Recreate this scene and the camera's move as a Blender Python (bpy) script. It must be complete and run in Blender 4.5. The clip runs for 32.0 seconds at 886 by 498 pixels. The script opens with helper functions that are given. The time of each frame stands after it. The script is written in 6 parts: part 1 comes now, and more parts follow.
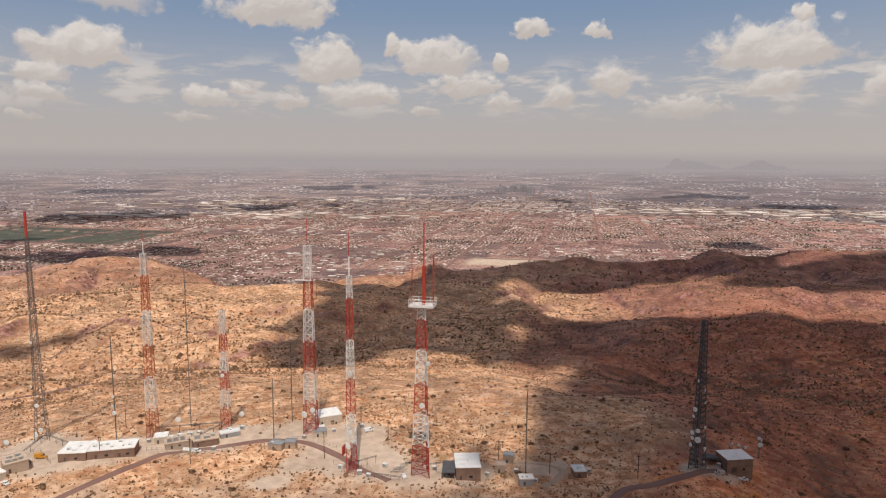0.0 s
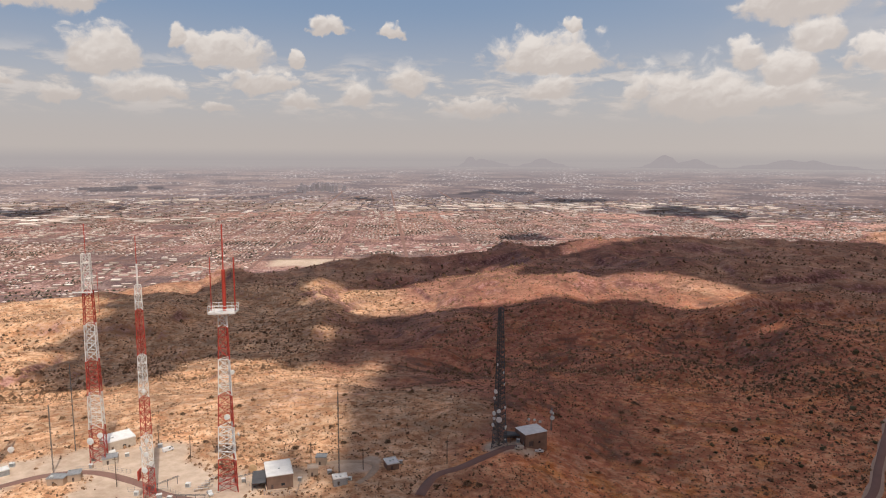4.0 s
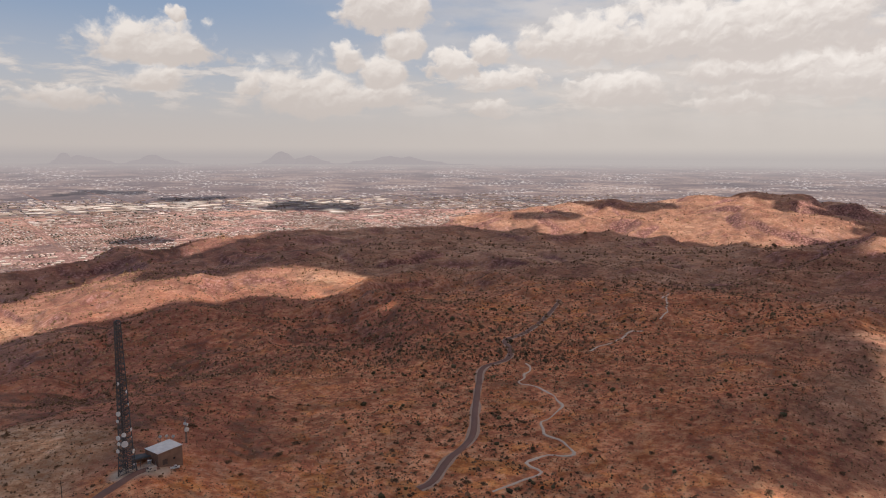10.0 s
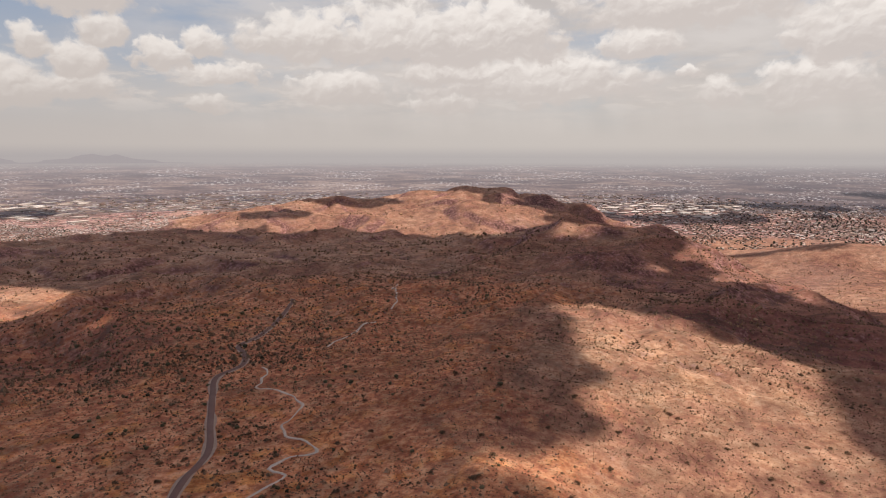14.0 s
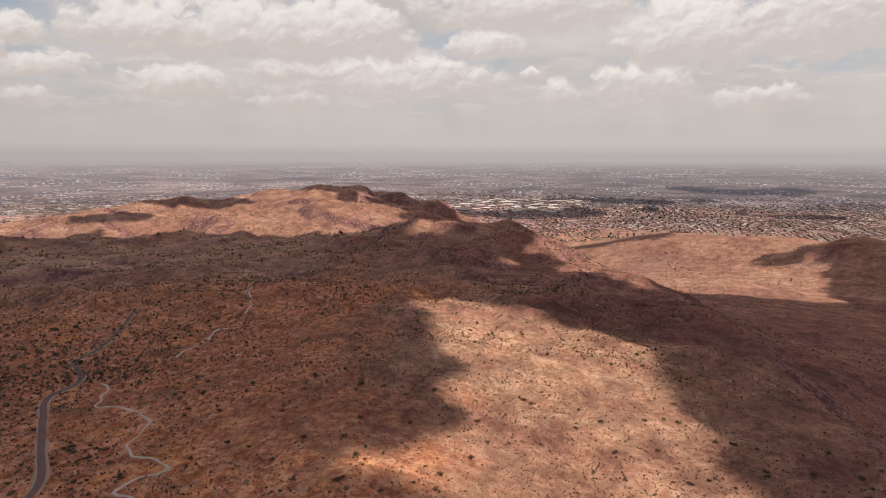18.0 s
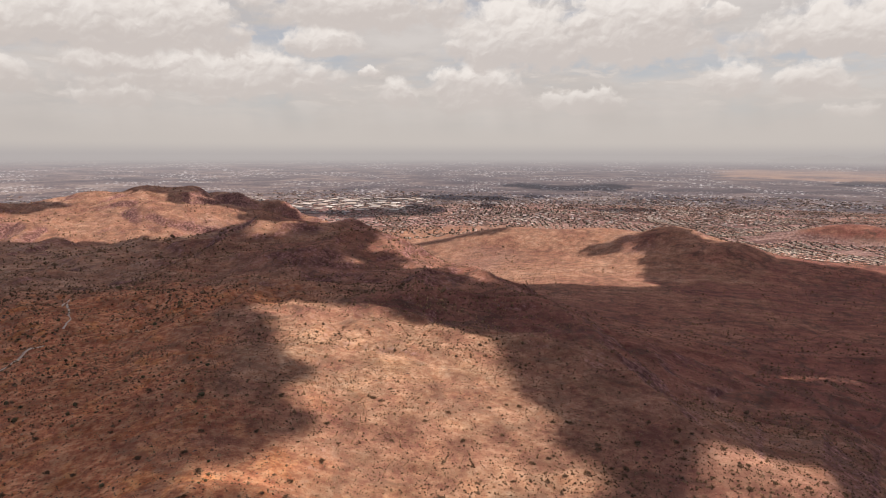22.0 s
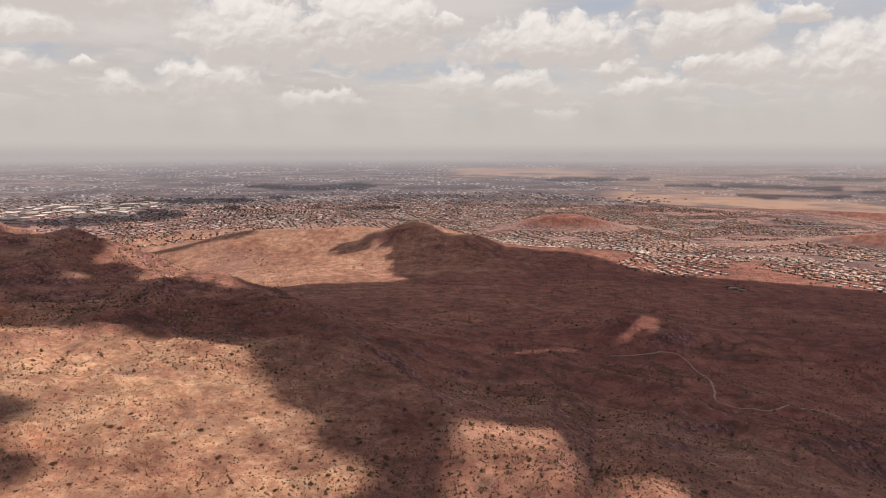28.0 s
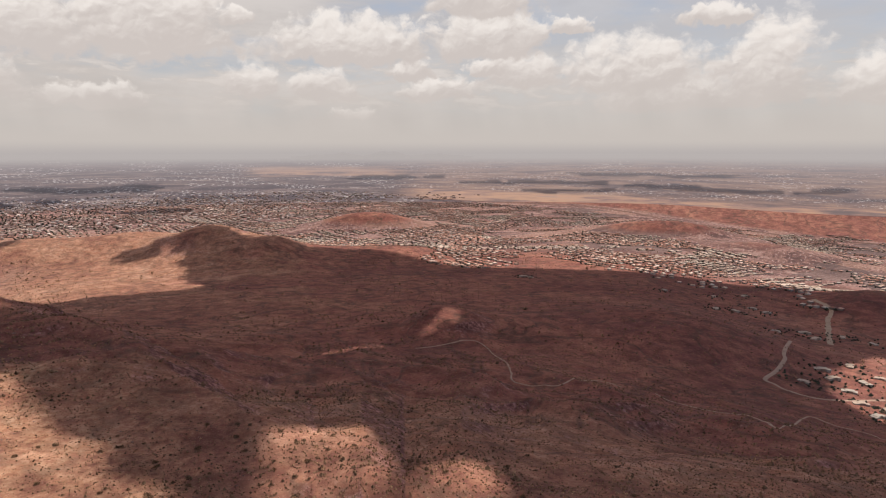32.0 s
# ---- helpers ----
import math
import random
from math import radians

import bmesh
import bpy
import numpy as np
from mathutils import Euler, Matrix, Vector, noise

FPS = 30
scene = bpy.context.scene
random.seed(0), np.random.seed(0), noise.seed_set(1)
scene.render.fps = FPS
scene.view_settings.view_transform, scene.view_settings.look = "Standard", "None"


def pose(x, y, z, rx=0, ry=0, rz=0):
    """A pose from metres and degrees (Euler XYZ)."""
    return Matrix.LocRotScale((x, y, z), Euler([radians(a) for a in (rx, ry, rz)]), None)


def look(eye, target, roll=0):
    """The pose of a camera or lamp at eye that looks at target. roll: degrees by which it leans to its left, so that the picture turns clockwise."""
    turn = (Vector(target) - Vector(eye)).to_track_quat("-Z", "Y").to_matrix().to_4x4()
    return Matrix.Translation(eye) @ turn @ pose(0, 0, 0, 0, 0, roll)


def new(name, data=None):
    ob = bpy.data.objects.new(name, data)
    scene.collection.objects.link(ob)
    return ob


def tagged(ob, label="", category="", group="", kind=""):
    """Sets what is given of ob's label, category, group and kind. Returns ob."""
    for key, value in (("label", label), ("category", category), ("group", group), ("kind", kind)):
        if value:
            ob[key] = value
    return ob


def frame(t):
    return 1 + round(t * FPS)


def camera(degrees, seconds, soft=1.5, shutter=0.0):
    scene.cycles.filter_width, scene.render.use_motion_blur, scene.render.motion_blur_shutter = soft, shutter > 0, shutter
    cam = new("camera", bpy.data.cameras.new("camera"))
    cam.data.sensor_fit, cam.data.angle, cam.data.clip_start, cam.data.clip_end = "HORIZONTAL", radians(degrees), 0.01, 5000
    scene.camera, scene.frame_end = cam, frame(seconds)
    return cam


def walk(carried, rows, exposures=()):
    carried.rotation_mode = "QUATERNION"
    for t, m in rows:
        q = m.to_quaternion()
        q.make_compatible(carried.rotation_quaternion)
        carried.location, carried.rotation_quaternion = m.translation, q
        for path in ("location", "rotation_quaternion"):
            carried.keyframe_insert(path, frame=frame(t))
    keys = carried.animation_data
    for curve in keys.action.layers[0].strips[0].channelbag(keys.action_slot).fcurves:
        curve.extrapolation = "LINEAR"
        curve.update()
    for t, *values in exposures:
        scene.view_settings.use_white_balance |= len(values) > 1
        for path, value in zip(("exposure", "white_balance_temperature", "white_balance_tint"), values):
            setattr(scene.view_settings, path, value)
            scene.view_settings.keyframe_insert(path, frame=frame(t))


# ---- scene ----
cam = camera(67.36, 32.0, soft=1.1)
EYE_Z = 560.0
# the drone hovers on the spot and pans: seconds, heading, pitch and roll in degrees
PATH = [
    (0.0, 11.74, -7.73, 0.31), (0.5, 9.66, -7.73, 0.31), (1.0, 7.55, -7.74, 0.31), (1.5, 5.45, -7.75, 0.31),
    (2.0, 3.36, -7.76, 0.31), (2.5, 1.25, -7.76, 0.30), (3.0, -0.86, -7.77, 0.29), (3.5, -2.95, -7.78, 0.28),
    (4.0, -5.14, -7.79, 0.28), (4.5, -7.48, -7.80, 0.27), (5.0, -9.91, -7.81, 0.26), (5.5, -12.37, -7.82, 0.27),
    (6.0, -14.81, -7.84, 0.27), (6.5, -17.26, -7.85, 0.28), (7.0, -19.74, -7.87, 0.29), (7.5, -22.26, -7.88, 0.28),
    (8.0, -25.04, -7.89, 0.28), (8.5, -28.02, -7.91, 0.27), (9.0, -31.00, -7.93, 0.25), (9.5, -33.95, -7.94, 0.24),
    (10.0, -36.95, -7.96, 0.24), (10.5, -40.00, -7.97, 0.23), (11.0, -43.05, -7.98, 0.22), (11.5, -46.11, -8.00, 0.22),
    (12.0, -49.17, -8.01, 0.21), (12.5, -52.23, -8.02, 0.20), (13.0, -55.23, -8.03, 0.19), (13.5, -58.26, -8.05, 0.18),
    (14.0, -60.03, -8.07, 0.17), (14.5, -61.51, -8.09, 0.17), (15.0, -63.07, -8.11, 0.17), (15.5, -64.58, -8.13, 0.16),
    (16.0, -66.07, -8.15, 0.16), (16.5, -67.63, -8.16, 0.16), (17.0, -69.23, -8.18, 0.15), (17.5, -70.83, -8.19, 0.14),
    (18.0, -72.43, -8.20, 0.14), (18.5, -74.06, -8.22, 0.13), (19.0, -75.72, -8.23, 0.13), (19.5, -77.42, -8.24, 0.14),
    (20.0, -79.13, -8.26, 0.14), (20.5, -80.83, -8.27, 0.14), (21.0, -82.52, -8.28, 0.13), (21.5, -84.22, -8.29, 0.13),
    (22.0, -85.93, -8.29, 0.14), (22.5, -87.63, -8.30, 0.14), (23.0, -89.33, -8.29, 0.13), (23.5, -91.02, -8.29, 0.13),
    (24.0, -92.72, -8.29, 0.13), (24.5, -94.42, -8.28, 0.12), (25.0, -96.12, -8.28, 0.11), (25.5, -97.83, -8.27, 0.09),
    (26.0, -99.56, -8.27, 0.07), (26.5, -101.35, -8.27, 0.06), (27.0, -103.26, -8.27, 0.05), (27.5, -105.31, -8.28, 0.03),
    (28.0, -107.44, -8.28, 0.01), (28.5, -109.58, -8.29, -0.01), (29.0, -111.73, -8.30, -0.03), (29.5, -113.88, -8.32, -0.04),
    (30.0, -116.01, -8.34, -0.05), (30.5, -118.14, -8.35, -0.06), (31.0, -120.24, -8.37, -0.07), (31.5, -122.35, -8.39, -0.06),
    (32.0, -124.45, -8.40, -0.06),
]
walk(cam, [(t, pose(0, 0, EYE_Z, 90 + p, 0, y) @ pose(0, 0, 0, 0, 0, r)) for t, y, p, r in PATH],
     exposures=[(0.0, -0.08), (3.5, 0.02), (7.0, 0.11), (10.0, 0.13), (13.0, 0.08), (19.0, 0.03), (32.0, 0.05)])

# ---- light ----
SUN_AZ, SUN_EL = -165.0, 60.0
sun_dir = Vector((-math.sin(radians(SUN_AZ)) * math.cos(radians(SUN_EL)),
                  math.cos(radians(SUN_AZ)) * math.cos(radians(SUN_EL)), math.sin(radians(SUN_EL))))
sun_data = bpy.data.lights.new("sun", "SUN")
sun_data.energy, sun_data.angle, sun_data.color = 3.45, radians(0.7), (1.0, 0.94, 0.86)
sun = new("sun", sun_data)
sun.matrix_world = look((0, 0, 3000), Vector((0, 0, 3000)) - sun_dir)


# ---- node helpers ----
class Net:
    def __init__(self, tree):
        self.tree, self.nodes, self.links = tree, tree.nodes, tree.links

    def put(self, kind):
        return self.nodes.new(kind)

    def join(self, a, b):
        self.links.new(a, b)

    def feed(self, socket, value):
        if hasattr(value, "links"):
            self.join(value, socket)
        elif value is not None:
            socket.default_value = value

    def math(self, op, a, b=None, c=None, clamp=False):
        n = self.put("ShaderNodeMath")
        n.operation, n.use_clamp = op, clamp
        for i, v in enumerate((a, b, c)):
            self.feed(n.inputs[i], v)
        return n.outputs[0]

    def vec(self, op, a, b=None, scale=None):
        n = self.put("ShaderNodeVectorMath")
        n.operation = op
        self.feed(n.inputs[0], a)
        self.feed(n.inputs[1], b)
        if scale is not None:
            self.feed(n.inputs["Scale"], scale)
        return n.outputs[1] if op in ("LENGTH", "DOT_PRODUCT", "DISTANCE") else n.outputs[0]

    def noise(self, vector, scale, detail=4.0, rough=0.55, warp=0.0):
        n = self.put("ShaderNodeTexNoise")
        self.feed(n.inputs["Vector"], vector)
        self.feed(n.inputs["Scale"], scale)
        n.inputs["Detail"].default_value = detail
        n.inputs["Roughness"].default_value = rough
        n.inputs["Distortion"].default_value = warp
        return n.outputs[0]

    def put_vec_noise(self, vector, scale):
        n = self.put("ShaderNodeTexNoise")
        self.feed(n.inputs["Vector"], vector)
        n.inputs["Scale"].default_value = scale
        return n.outputs[1]

    def ramp(self, value, stops, smooth=False):
        n = self.put("ShaderNodeValToRGB")
        r = n.color_ramp
        r.interpolation = "EASE" if smooth else "LINEAR"
        while len(r.elements) < len(stops):
            r.elements.new(0.5)
        for e, (at, c) in zip(r.elements, stops):
            e.position = at
            e.color = (*c, 1) if not isinstance(c, (int, float)) else (c, c, c, 1)
        self.feed(n.inputs[0], value)
        return n.outputs[0]

    def span(self, value, lo, hi, a=0.0, b=1.0, smooth=True):
        n = self.put("ShaderNodeMapRange")
        n.interpolation_type = "SMOOTHSTEP" if smooth else "LINEAR"
        for i, v in enumerate((value, lo, hi, a, b)):
            self.feed(n.inputs[i], v)
        return n.outputs[0]

    def mix(self, factor, a, b, blend="MIX"):
        n = self.put("ShaderNodeMix")
        n.data_type, n.blend_type = "RGBA", blend
        self.feed(n.inputs[0], factor)
        for socket, v in ((n.inputs[6], a), (n.inputs[7], b)):
            self.feed(socket, (*v, 1) if isinstance(v, tuple) and len(v) == 3 else v)
        return n.outputs[2]


# ---- sky: blue above, cumulus over a dusty horizon ----
SKY = 0.1
world = bpy.data.worlds.new("sky")
scene.world = world
world.use_nodes = True
w = Net(world.node_tree)
w.nodes.clear()
sky = w.put("ShaderNodeTexSky")
sky.sky_type, sky.sun_disc = "NISHITA", False
sky.sun_elevation, sky.sun_rotation = radians(SUN_EL), radians(-SUN_AZ)
sky.altitude, sky.air_density, sky.dust_density, sky.ozone_density = 800.0, 1.0, 2.5, 1.5
way = w.put("ShaderNodeTexCoord").outputs["Generated"]
axis = w.put("ShaderNodeSeparateXYZ")
w.join(way, axis.inputs[0])
up = axis.outputs[2]
azim = w.math("ARCTAN2", axis.outputs[0], axis.outputs[1])     # grows to the right, radians
elev = w.math("ARCSINE", up)


# the larger cumulus: heading, height of the flat base above the horizon, half-width and height, in degrees
CLOUDS_NORTH = [
    (37.2, 11.0, 4.4, 2.2), (25.4, 10.9, 6.4, 3.4), (4.5, 10.2, 2.1, 1.5), (-15.7, 10.2, 1.1, 1.2), (-1.0, 9.8, 1.6, 1.2), (16.1, 8.4, 0.9, 2.4), (6.9, 7.6, 1.1, 1.6), (-14.1, 7.4, 6.8, 3.5), (12.7, 7.3, 4.5, 3.0), (40.1, 7.0, 4.9, 3.4), (21.3, 6.8, 3.6, 3.6), (42.4, 5.7, 2.5, 1.5), (-2.1, 5.6, 3.0, 3.2), (9.4, 5.5, 4.5, 2.0), (28.2, 5.2, 1.4, 1.1), (-13.9, 5.1, 3.8, 2.4), (-20.9, 4.8, 1.4, 1.7), (17.2, 4.7, 2.4, 1.6), (18.9, 4.5, 4.5, 2.3), (2.2, 4.5, 2.0, 2.7), (42.4, 4.4, 2.6, 1.4), (31.0, 4.3, 2.8, 1.6), (24.4, 4.1, 2.0, 1.3), (6.8, 4.1, 2.4, 1.5), (13.3, 3.8, 1.8, 0.8), (-7.8, 3.7, 4.7, 1.8), (32.2, 3.0, 2.5, 0.6), (43.7, 2.7, 1.7, 0.6)]
CLOUDS_EAST = [
    (-32.3, 10.5, 4.1, 4.1), (-33.7, 8.2, 1.8, 2.1), (-49.0, 8.1, 6.0, 2.9), (-40.8, 7.9, 2.1, 1.9), (-58.8, 7.8, 10.1, 4.7), (-29.0, 7.1, 1.3, 2.0), (-37.8, 6.9, 2.3, 1.7), (-31.7, 6.0, 2.4, 2.5), (-59.8, 5.9, 4.4, 2.0), (-42.0, 5.7, 3.7, 1.6), (-51.3, 4.4, 3.8, 2.2), (-31.2, 4.1, 4.3, 2.3), (-26.0, 3.8, 5.7, 3.7), (-60.4, 3.5, 2.9, 1.3), (-40.9, 3.4, 2.1, 1.1)]
CLOUDS_SOUTH_EAST = [
    (-78.5, 10.3, 9.3, 4.0), (-65.0, 8.2, 4.9, 4.4), (-76.1, 7.9, 3.3, 2.4), (-79.8, 6.2, 0.9, 0.8), (-67.1, 4.8, 11.3, 3.6), (-89.0, 4.6, 4.3, 2.8), (-51.3, 4.5, 4.1, 2.2), (-82.4, 4.2, 2.0, 1.9), (-60.0, 3.8, 3.3, 1.1), (-67.1, 3.6, 1.4, 2.2), (-97.1, 3.5, 3.7, 1.7)]
CLOUDS_SOUTH = [
    (-107.7, 9.9, 1.6, 1.3), (-101.3, 7.9, 6.3, 5.6), (-91.9, 7.4, 6.3, 4.8), (-116.3, 7.4, 7.1, 3.3), (-128.2, 6.4, 1.9, 1.3), (-121.7, 6.1, 2.1, 1.4), (-108.8, 4.6, 2.5, 2.7), (-114.5, 4.5, 3.2, 2.3), (-123.9, 4.4, 3.0, 1.9), (-98.8, 3.8, 2.4, 1.4), (-88.8, 3.7, 4.2, 3.7), (-116.9, 2.9, 2.1, 0.9)]
CLOUDS_SOUTH_WEST = [
    (-128.0, 11.3, 4.6, 3.4), (-146.3, 9.7, 3.0, 1.3), (-135.0, 9.6, 1.8, 1.2), (-128.3, 8.0, 5.4, 3.5), (-130.7, 5.5, 4.0, 2.7), (-140.3, 4.8, 5.9, 4.6), (-114.6, 4.7, 3.0, 2.0), (-124.0, 4.6, 3.6, 1.6), (-150.0, 4.3, 4.3, 5.6), (-157.0, 3.4, 3.1, 3.3), (-143.6, 3.4, 8.5, 3.0)]


at = w.put("ShaderNodeCombineXYZ")
w.feed(at.inputs[0], w.math("MULTIPLY", azim, -57.2958))
w.feed(at.inputs[1], w.math("MULTIPLY", elev, 57.2958))
at = at.outputs[0]


def lumps(where, size, detail=1.5):
    """Rounded cauliflower bulges of about that many degrees: about 0.5 on their crowns, below 0 in the creases."""
    v = w.put("ShaderNodeTexVoronoi")
    v.feature = "SMOOTH_F1"
    v.inputs["Scale"].default_value, v.inputs["Smoothness"].default_value = 1.0 / size, 0.55
    v.inputs["Detail"].default_value, v.inputs["Roughness"].default_value = detail, 0.42
    w.join(where, v.inputs["Vector"])
    return w.math("SUBTRACT", 0.52, v.outputs["Distance"])


# drifting billows bend the outlines; far clouds are finer than near ones
bent = w.vec("ADD", at, w.vec("SCALE", w.vec("SUBTRACT", w.put_vec_noise(at, 0.42), (0.5, 0.5, 0.5)), scale=1.5))
bent = w.vec("ADD", bent, w.vec("SCALE", w.vec("SUBTRACT", w.put_vec_noise(at, 1.6), (0.5, 0.5, 0.5)), scale=0.5))
flat = w.vec("MULTIPLY", bent, (0.8, 1.0, 1.0))
nudged = w.vec("ADD", flat, (0.10, 0.22, 0.0))
big_lumps, big_above = lumps(flat, 1.75), lumps(nudged, 1.75)
small_lumps, small_above = lumps(flat, 0.75), lumps(w.vec("ADD", flat, (0.04, 0.10, 0.0)), 0.75)
frayed = w.math("SUBTRACT", w.noise(flat, 2.2, 5.0, 0.6), 0.5)
big_edge = w.math("ADD", w.math("MULTIPLY", big_lumps, 0.60), w.math("MULTIPLY", frayed, 0.42))
small_edge = w.math("ADD", w.math("MULTIPLY", small_lumps, 0.55), w.math("MULTIPLY", frayed, 0.45))
big_relief = w.math("MULTIPLY", w.math("SUBTRACT", big_lumps, big_above), 0.62)
small_relief = w.math("MULTIPLY", w.math("SUBTRACT", small_lumps, small_above), 0.34)
grey = w.span(azim, 0.0, 1.4)
blue = w.mix(1.0, sky.outputs[0], (SKY, SKY, SKY), "MULTIPLY")
clear = w.mix(w.span(elev, 0.08, 0.23), w.mix(grey, (0.43, 0.42, 0.445), (0.53, 0.515, 0.515)), w.mix(grey, (0.215, 0.30, 0.44), (0.44, 0.465, 0.53)))
blue = w.mix(0.8, blue, clear)
# thin high veil that joins the clouds to the south-east
sheet_at = w.put("ShaderNodeCombineXYZ")
w.feed(sheet_at.inputs[0], w.math("MULTIPLY", azim, 10.0))
w.feed(sheet_at.inputs[1], w.math("MULTIPLY", elev, 34.0))
film = w.noise(sheet_at.outputs[0], 0.6, 5.0, 0.55)
film = w.math("MULTIPLY", w.span(film, w.span(azim, -0.2, 1.0, 0.42, 0.30), w.span(azim, -0.2, 1.0, 0.66, 0.56)), w.math("MULTIPLY", w.span(azim, 0.35, 1.0, 0.0, 0.9), w.span(azim, 1.9, 2.3, 1.0, 0.5)))
blue = w.mix(film, blue, w.mix(w.span(w.noise(sheet_at.outputs[0], 0.45, 5.0, 0.6), 0.35, 0.65), (0.55, 0.50, 0.47), (0.66, 0.605, 0.57)))
# small far cumulus low in the haze
puff_at = w.put("ShaderNodeCombineXYZ")
w.feed(puff_at.inputs[0], w.math("MULTIPLY", azim, 22.0))
w.feed(puff_at.inputs[1], w.math("MULTIPLY", elev, 80.0))
puffs = w.noise(puff_at.outputs[0], 0.62, 6.0, 0.58, 0.3)
low_puffs = w.math("MULTIPLY", w.span(puffs, 0.46, 0.60), w.math("MULTIPLY", w.span(elev, 0.045, 0.075), w.span(elev, 0.155, 0.11)))
blue = w.mix(w.math("MULTIPLY", low_puffs, 0.75), blue, w.mix(w.span(puffs, 0.50, 0.66), (0.58, 0.525, 0.49), (0.70, 0.64, 0.60)))


def add_cumulus(behind, h, base_el, half, tall):
    """One cumulus with a flat grey base and a bright billowing top, laid over what is behind it."""
    wide, tall = (half * 0.88, tall * 0.84) if h > -22 else (half * 1.16, tall * 1.06)
    q = w.put("ShaderNodeVectorMath")
    q.operation = "MULTIPLY_ADD"
    w.feed(q.inputs[0], bent)
    q.inputs[1].default_value = (1 / wide, 1 / (tall * 1.0), 0)
    q.inputs[2].default_value = (-h / wide, -(base_el + 0.16 * tall) / (tall * 1.0), 0)
    folded = w.vec("MAXIMUM", q.outputs[0], w.vec("MULTIPLY", q.outputs[0], (-1.0, -2.6, 0.0)))
    depth = w.math("SUBTRACT", 1.10, w.vec("LENGTH", folded))
    near = tall > 1.9
    depth = w.math("ADD", depth, big_edge if near else small_edge)
    wispy = tall < 1.9 and base_el > 10.5
    cover = w.span(depth, 0.0, 0.8 if wispy else 0.34 + 0.10 * (base_el < 6), 0.0, 0.75 if wispy else 0.97)
    height = w.vec("DOT_PRODUCT", q.outputs[0], (0.05, 0.62, 0.0))
    light = w.math("ADD", w.math("ADD", height, big_relief if near else small_relief), small_relief if near else big_relief)
    tone = w.mix(w.span(light, -0.10, 0.50), w.mix(grey, (0.56, 0.50, 0.465), (0.60, 0.54, 0.51)), w.mix(grey, (0.76, 0.70, 0.655), (0.86, 0.80, 0.755)))
    return w.mix(cover, behind, tone)


veil = blue
for h, base_el, half, tall in sorted(CLOUDS_NORTH + CLOUDS_EAST + CLOUDS_SOUTH_EAST + CLOUDS_SOUTH + CLOUDS_SOUTH_WEST, key=lambda c: c[1]):
    veil = add_cumulus(veil, h, base_el, half, tall)
haze = w.math("POWER", w.span(elev, 0.010, 0.135, 1.0, 0.0), 1.35)
shafts = w.put("ShaderNodeCombineXYZ")
w.feed(shafts.inputs[0], w.math("ADD", w.math("MULTIPLY", azim, 11.0), w.math("MULTIPLY", elev, 2.0)))
shaft = w.span(w.noise(shafts.outputs[0], 1.0, 3.0, 0.5), 0.35, 0.65, 0.955, 1.045)
hazed = w.mix(grey, (0.49, 0.44, 0.415), (0.56, 0.51, 0.475))
hazed = w.vec("SCALE", hazed, scale=w.math("ADD", w.math("MULTIPLY", w.math("SUBTRACT", shaft, 1.0), w.math("MULTIPLY", w.span(azim, 0.4, 0.9), w.span(elev, 0.015, 0.05))), 1.0))
dusty = w.mix(grey, (0.405, 0.368, 0.368), (0.455, 0.417, 0.408))
hazed = w.mix(w.span(elev, 0.016, -0.006), hazed, dusty)
sky_colour = w.mix(w.math("MULTIPLY", haze, 0.98), veil, hazed)

out = w.put("ShaderNodeOutputWorld")
back = w.put("ShaderNodeBackground")
w.join(sky_colour, back.inputs[0])
back.inputs[1].default_value = 1.0
w.join(back.outputs[0], out.inputs[0])


# ---- materials ----
def material(name, rough=0.9):
    m = bpy.data.materials.new(name)
    m.use_nodes = True
    net = Net(m.node_tree)
    bsdf = next(n for n in net.nodes if n.type == "BSDF_PRINCIPLED")
    bsdf.inputs["Roughness"].default_value = rough
    bsdf.inputs["Specular IOR Level"].default_value = 0.25
    return m, net, bsdf


def bumped(net, bsdf, height, strength, distance):
    b = net.put("ShaderNodeBump")
    b.inputs["Strength"].default_value, b.inputs["Distance"].default_value = strength, distance
    net.join(height, b.inputs["Height"])
    net.join(b.outputs[0], bsdf.inputs["Normal"])


def plain(name, colour, rough=0.7, metal=0.0, vary=0.18, scale=0.6, random_by=None):
    """A surface of one colour with blotches and grime; random_by 'object' or 'island' lets pieces differ."""
    m, net, bsdf = material(name, rough)
    at = net.put("ShaderNodeTexCoord").outputs["Object"]
    a = net.noise(at, scale, 4.0)
    b = net.noise(at, scale * 9, 3.0)
    dark = tuple(c * (1 - vary) for c in colour)
    pale = tuple(min(1, c * (1 + vary)) for c in colour)
    tone = net.ramp(net.math("ADD", net.math("MULTIPLY", a, 0.7), net.math("MULTIPLY", b, 0.3)), [(0.32, dark), (0.68, pale)])
    if random_by:
        if random_by == "object":
            r = net.put("ShaderNodeObjectInfo").outputs["Random"]
        else:
            r = net.put("ShaderNodeNewGeometry").outputs["Random Per Island"]
        shade = net.span(r, 0.0, 1.0, 0.7, 1.25, smooth=False)
        tone = net.mix(1.0, tone, net.ramp(shade, [(0.0, 0.0), (1.0, 1.0)]), "MULTIPLY")
    net.join(tone, bsdf.inputs["Base Color"])
    bsdf.inputs["Metallic"].default_value = metal
    return m


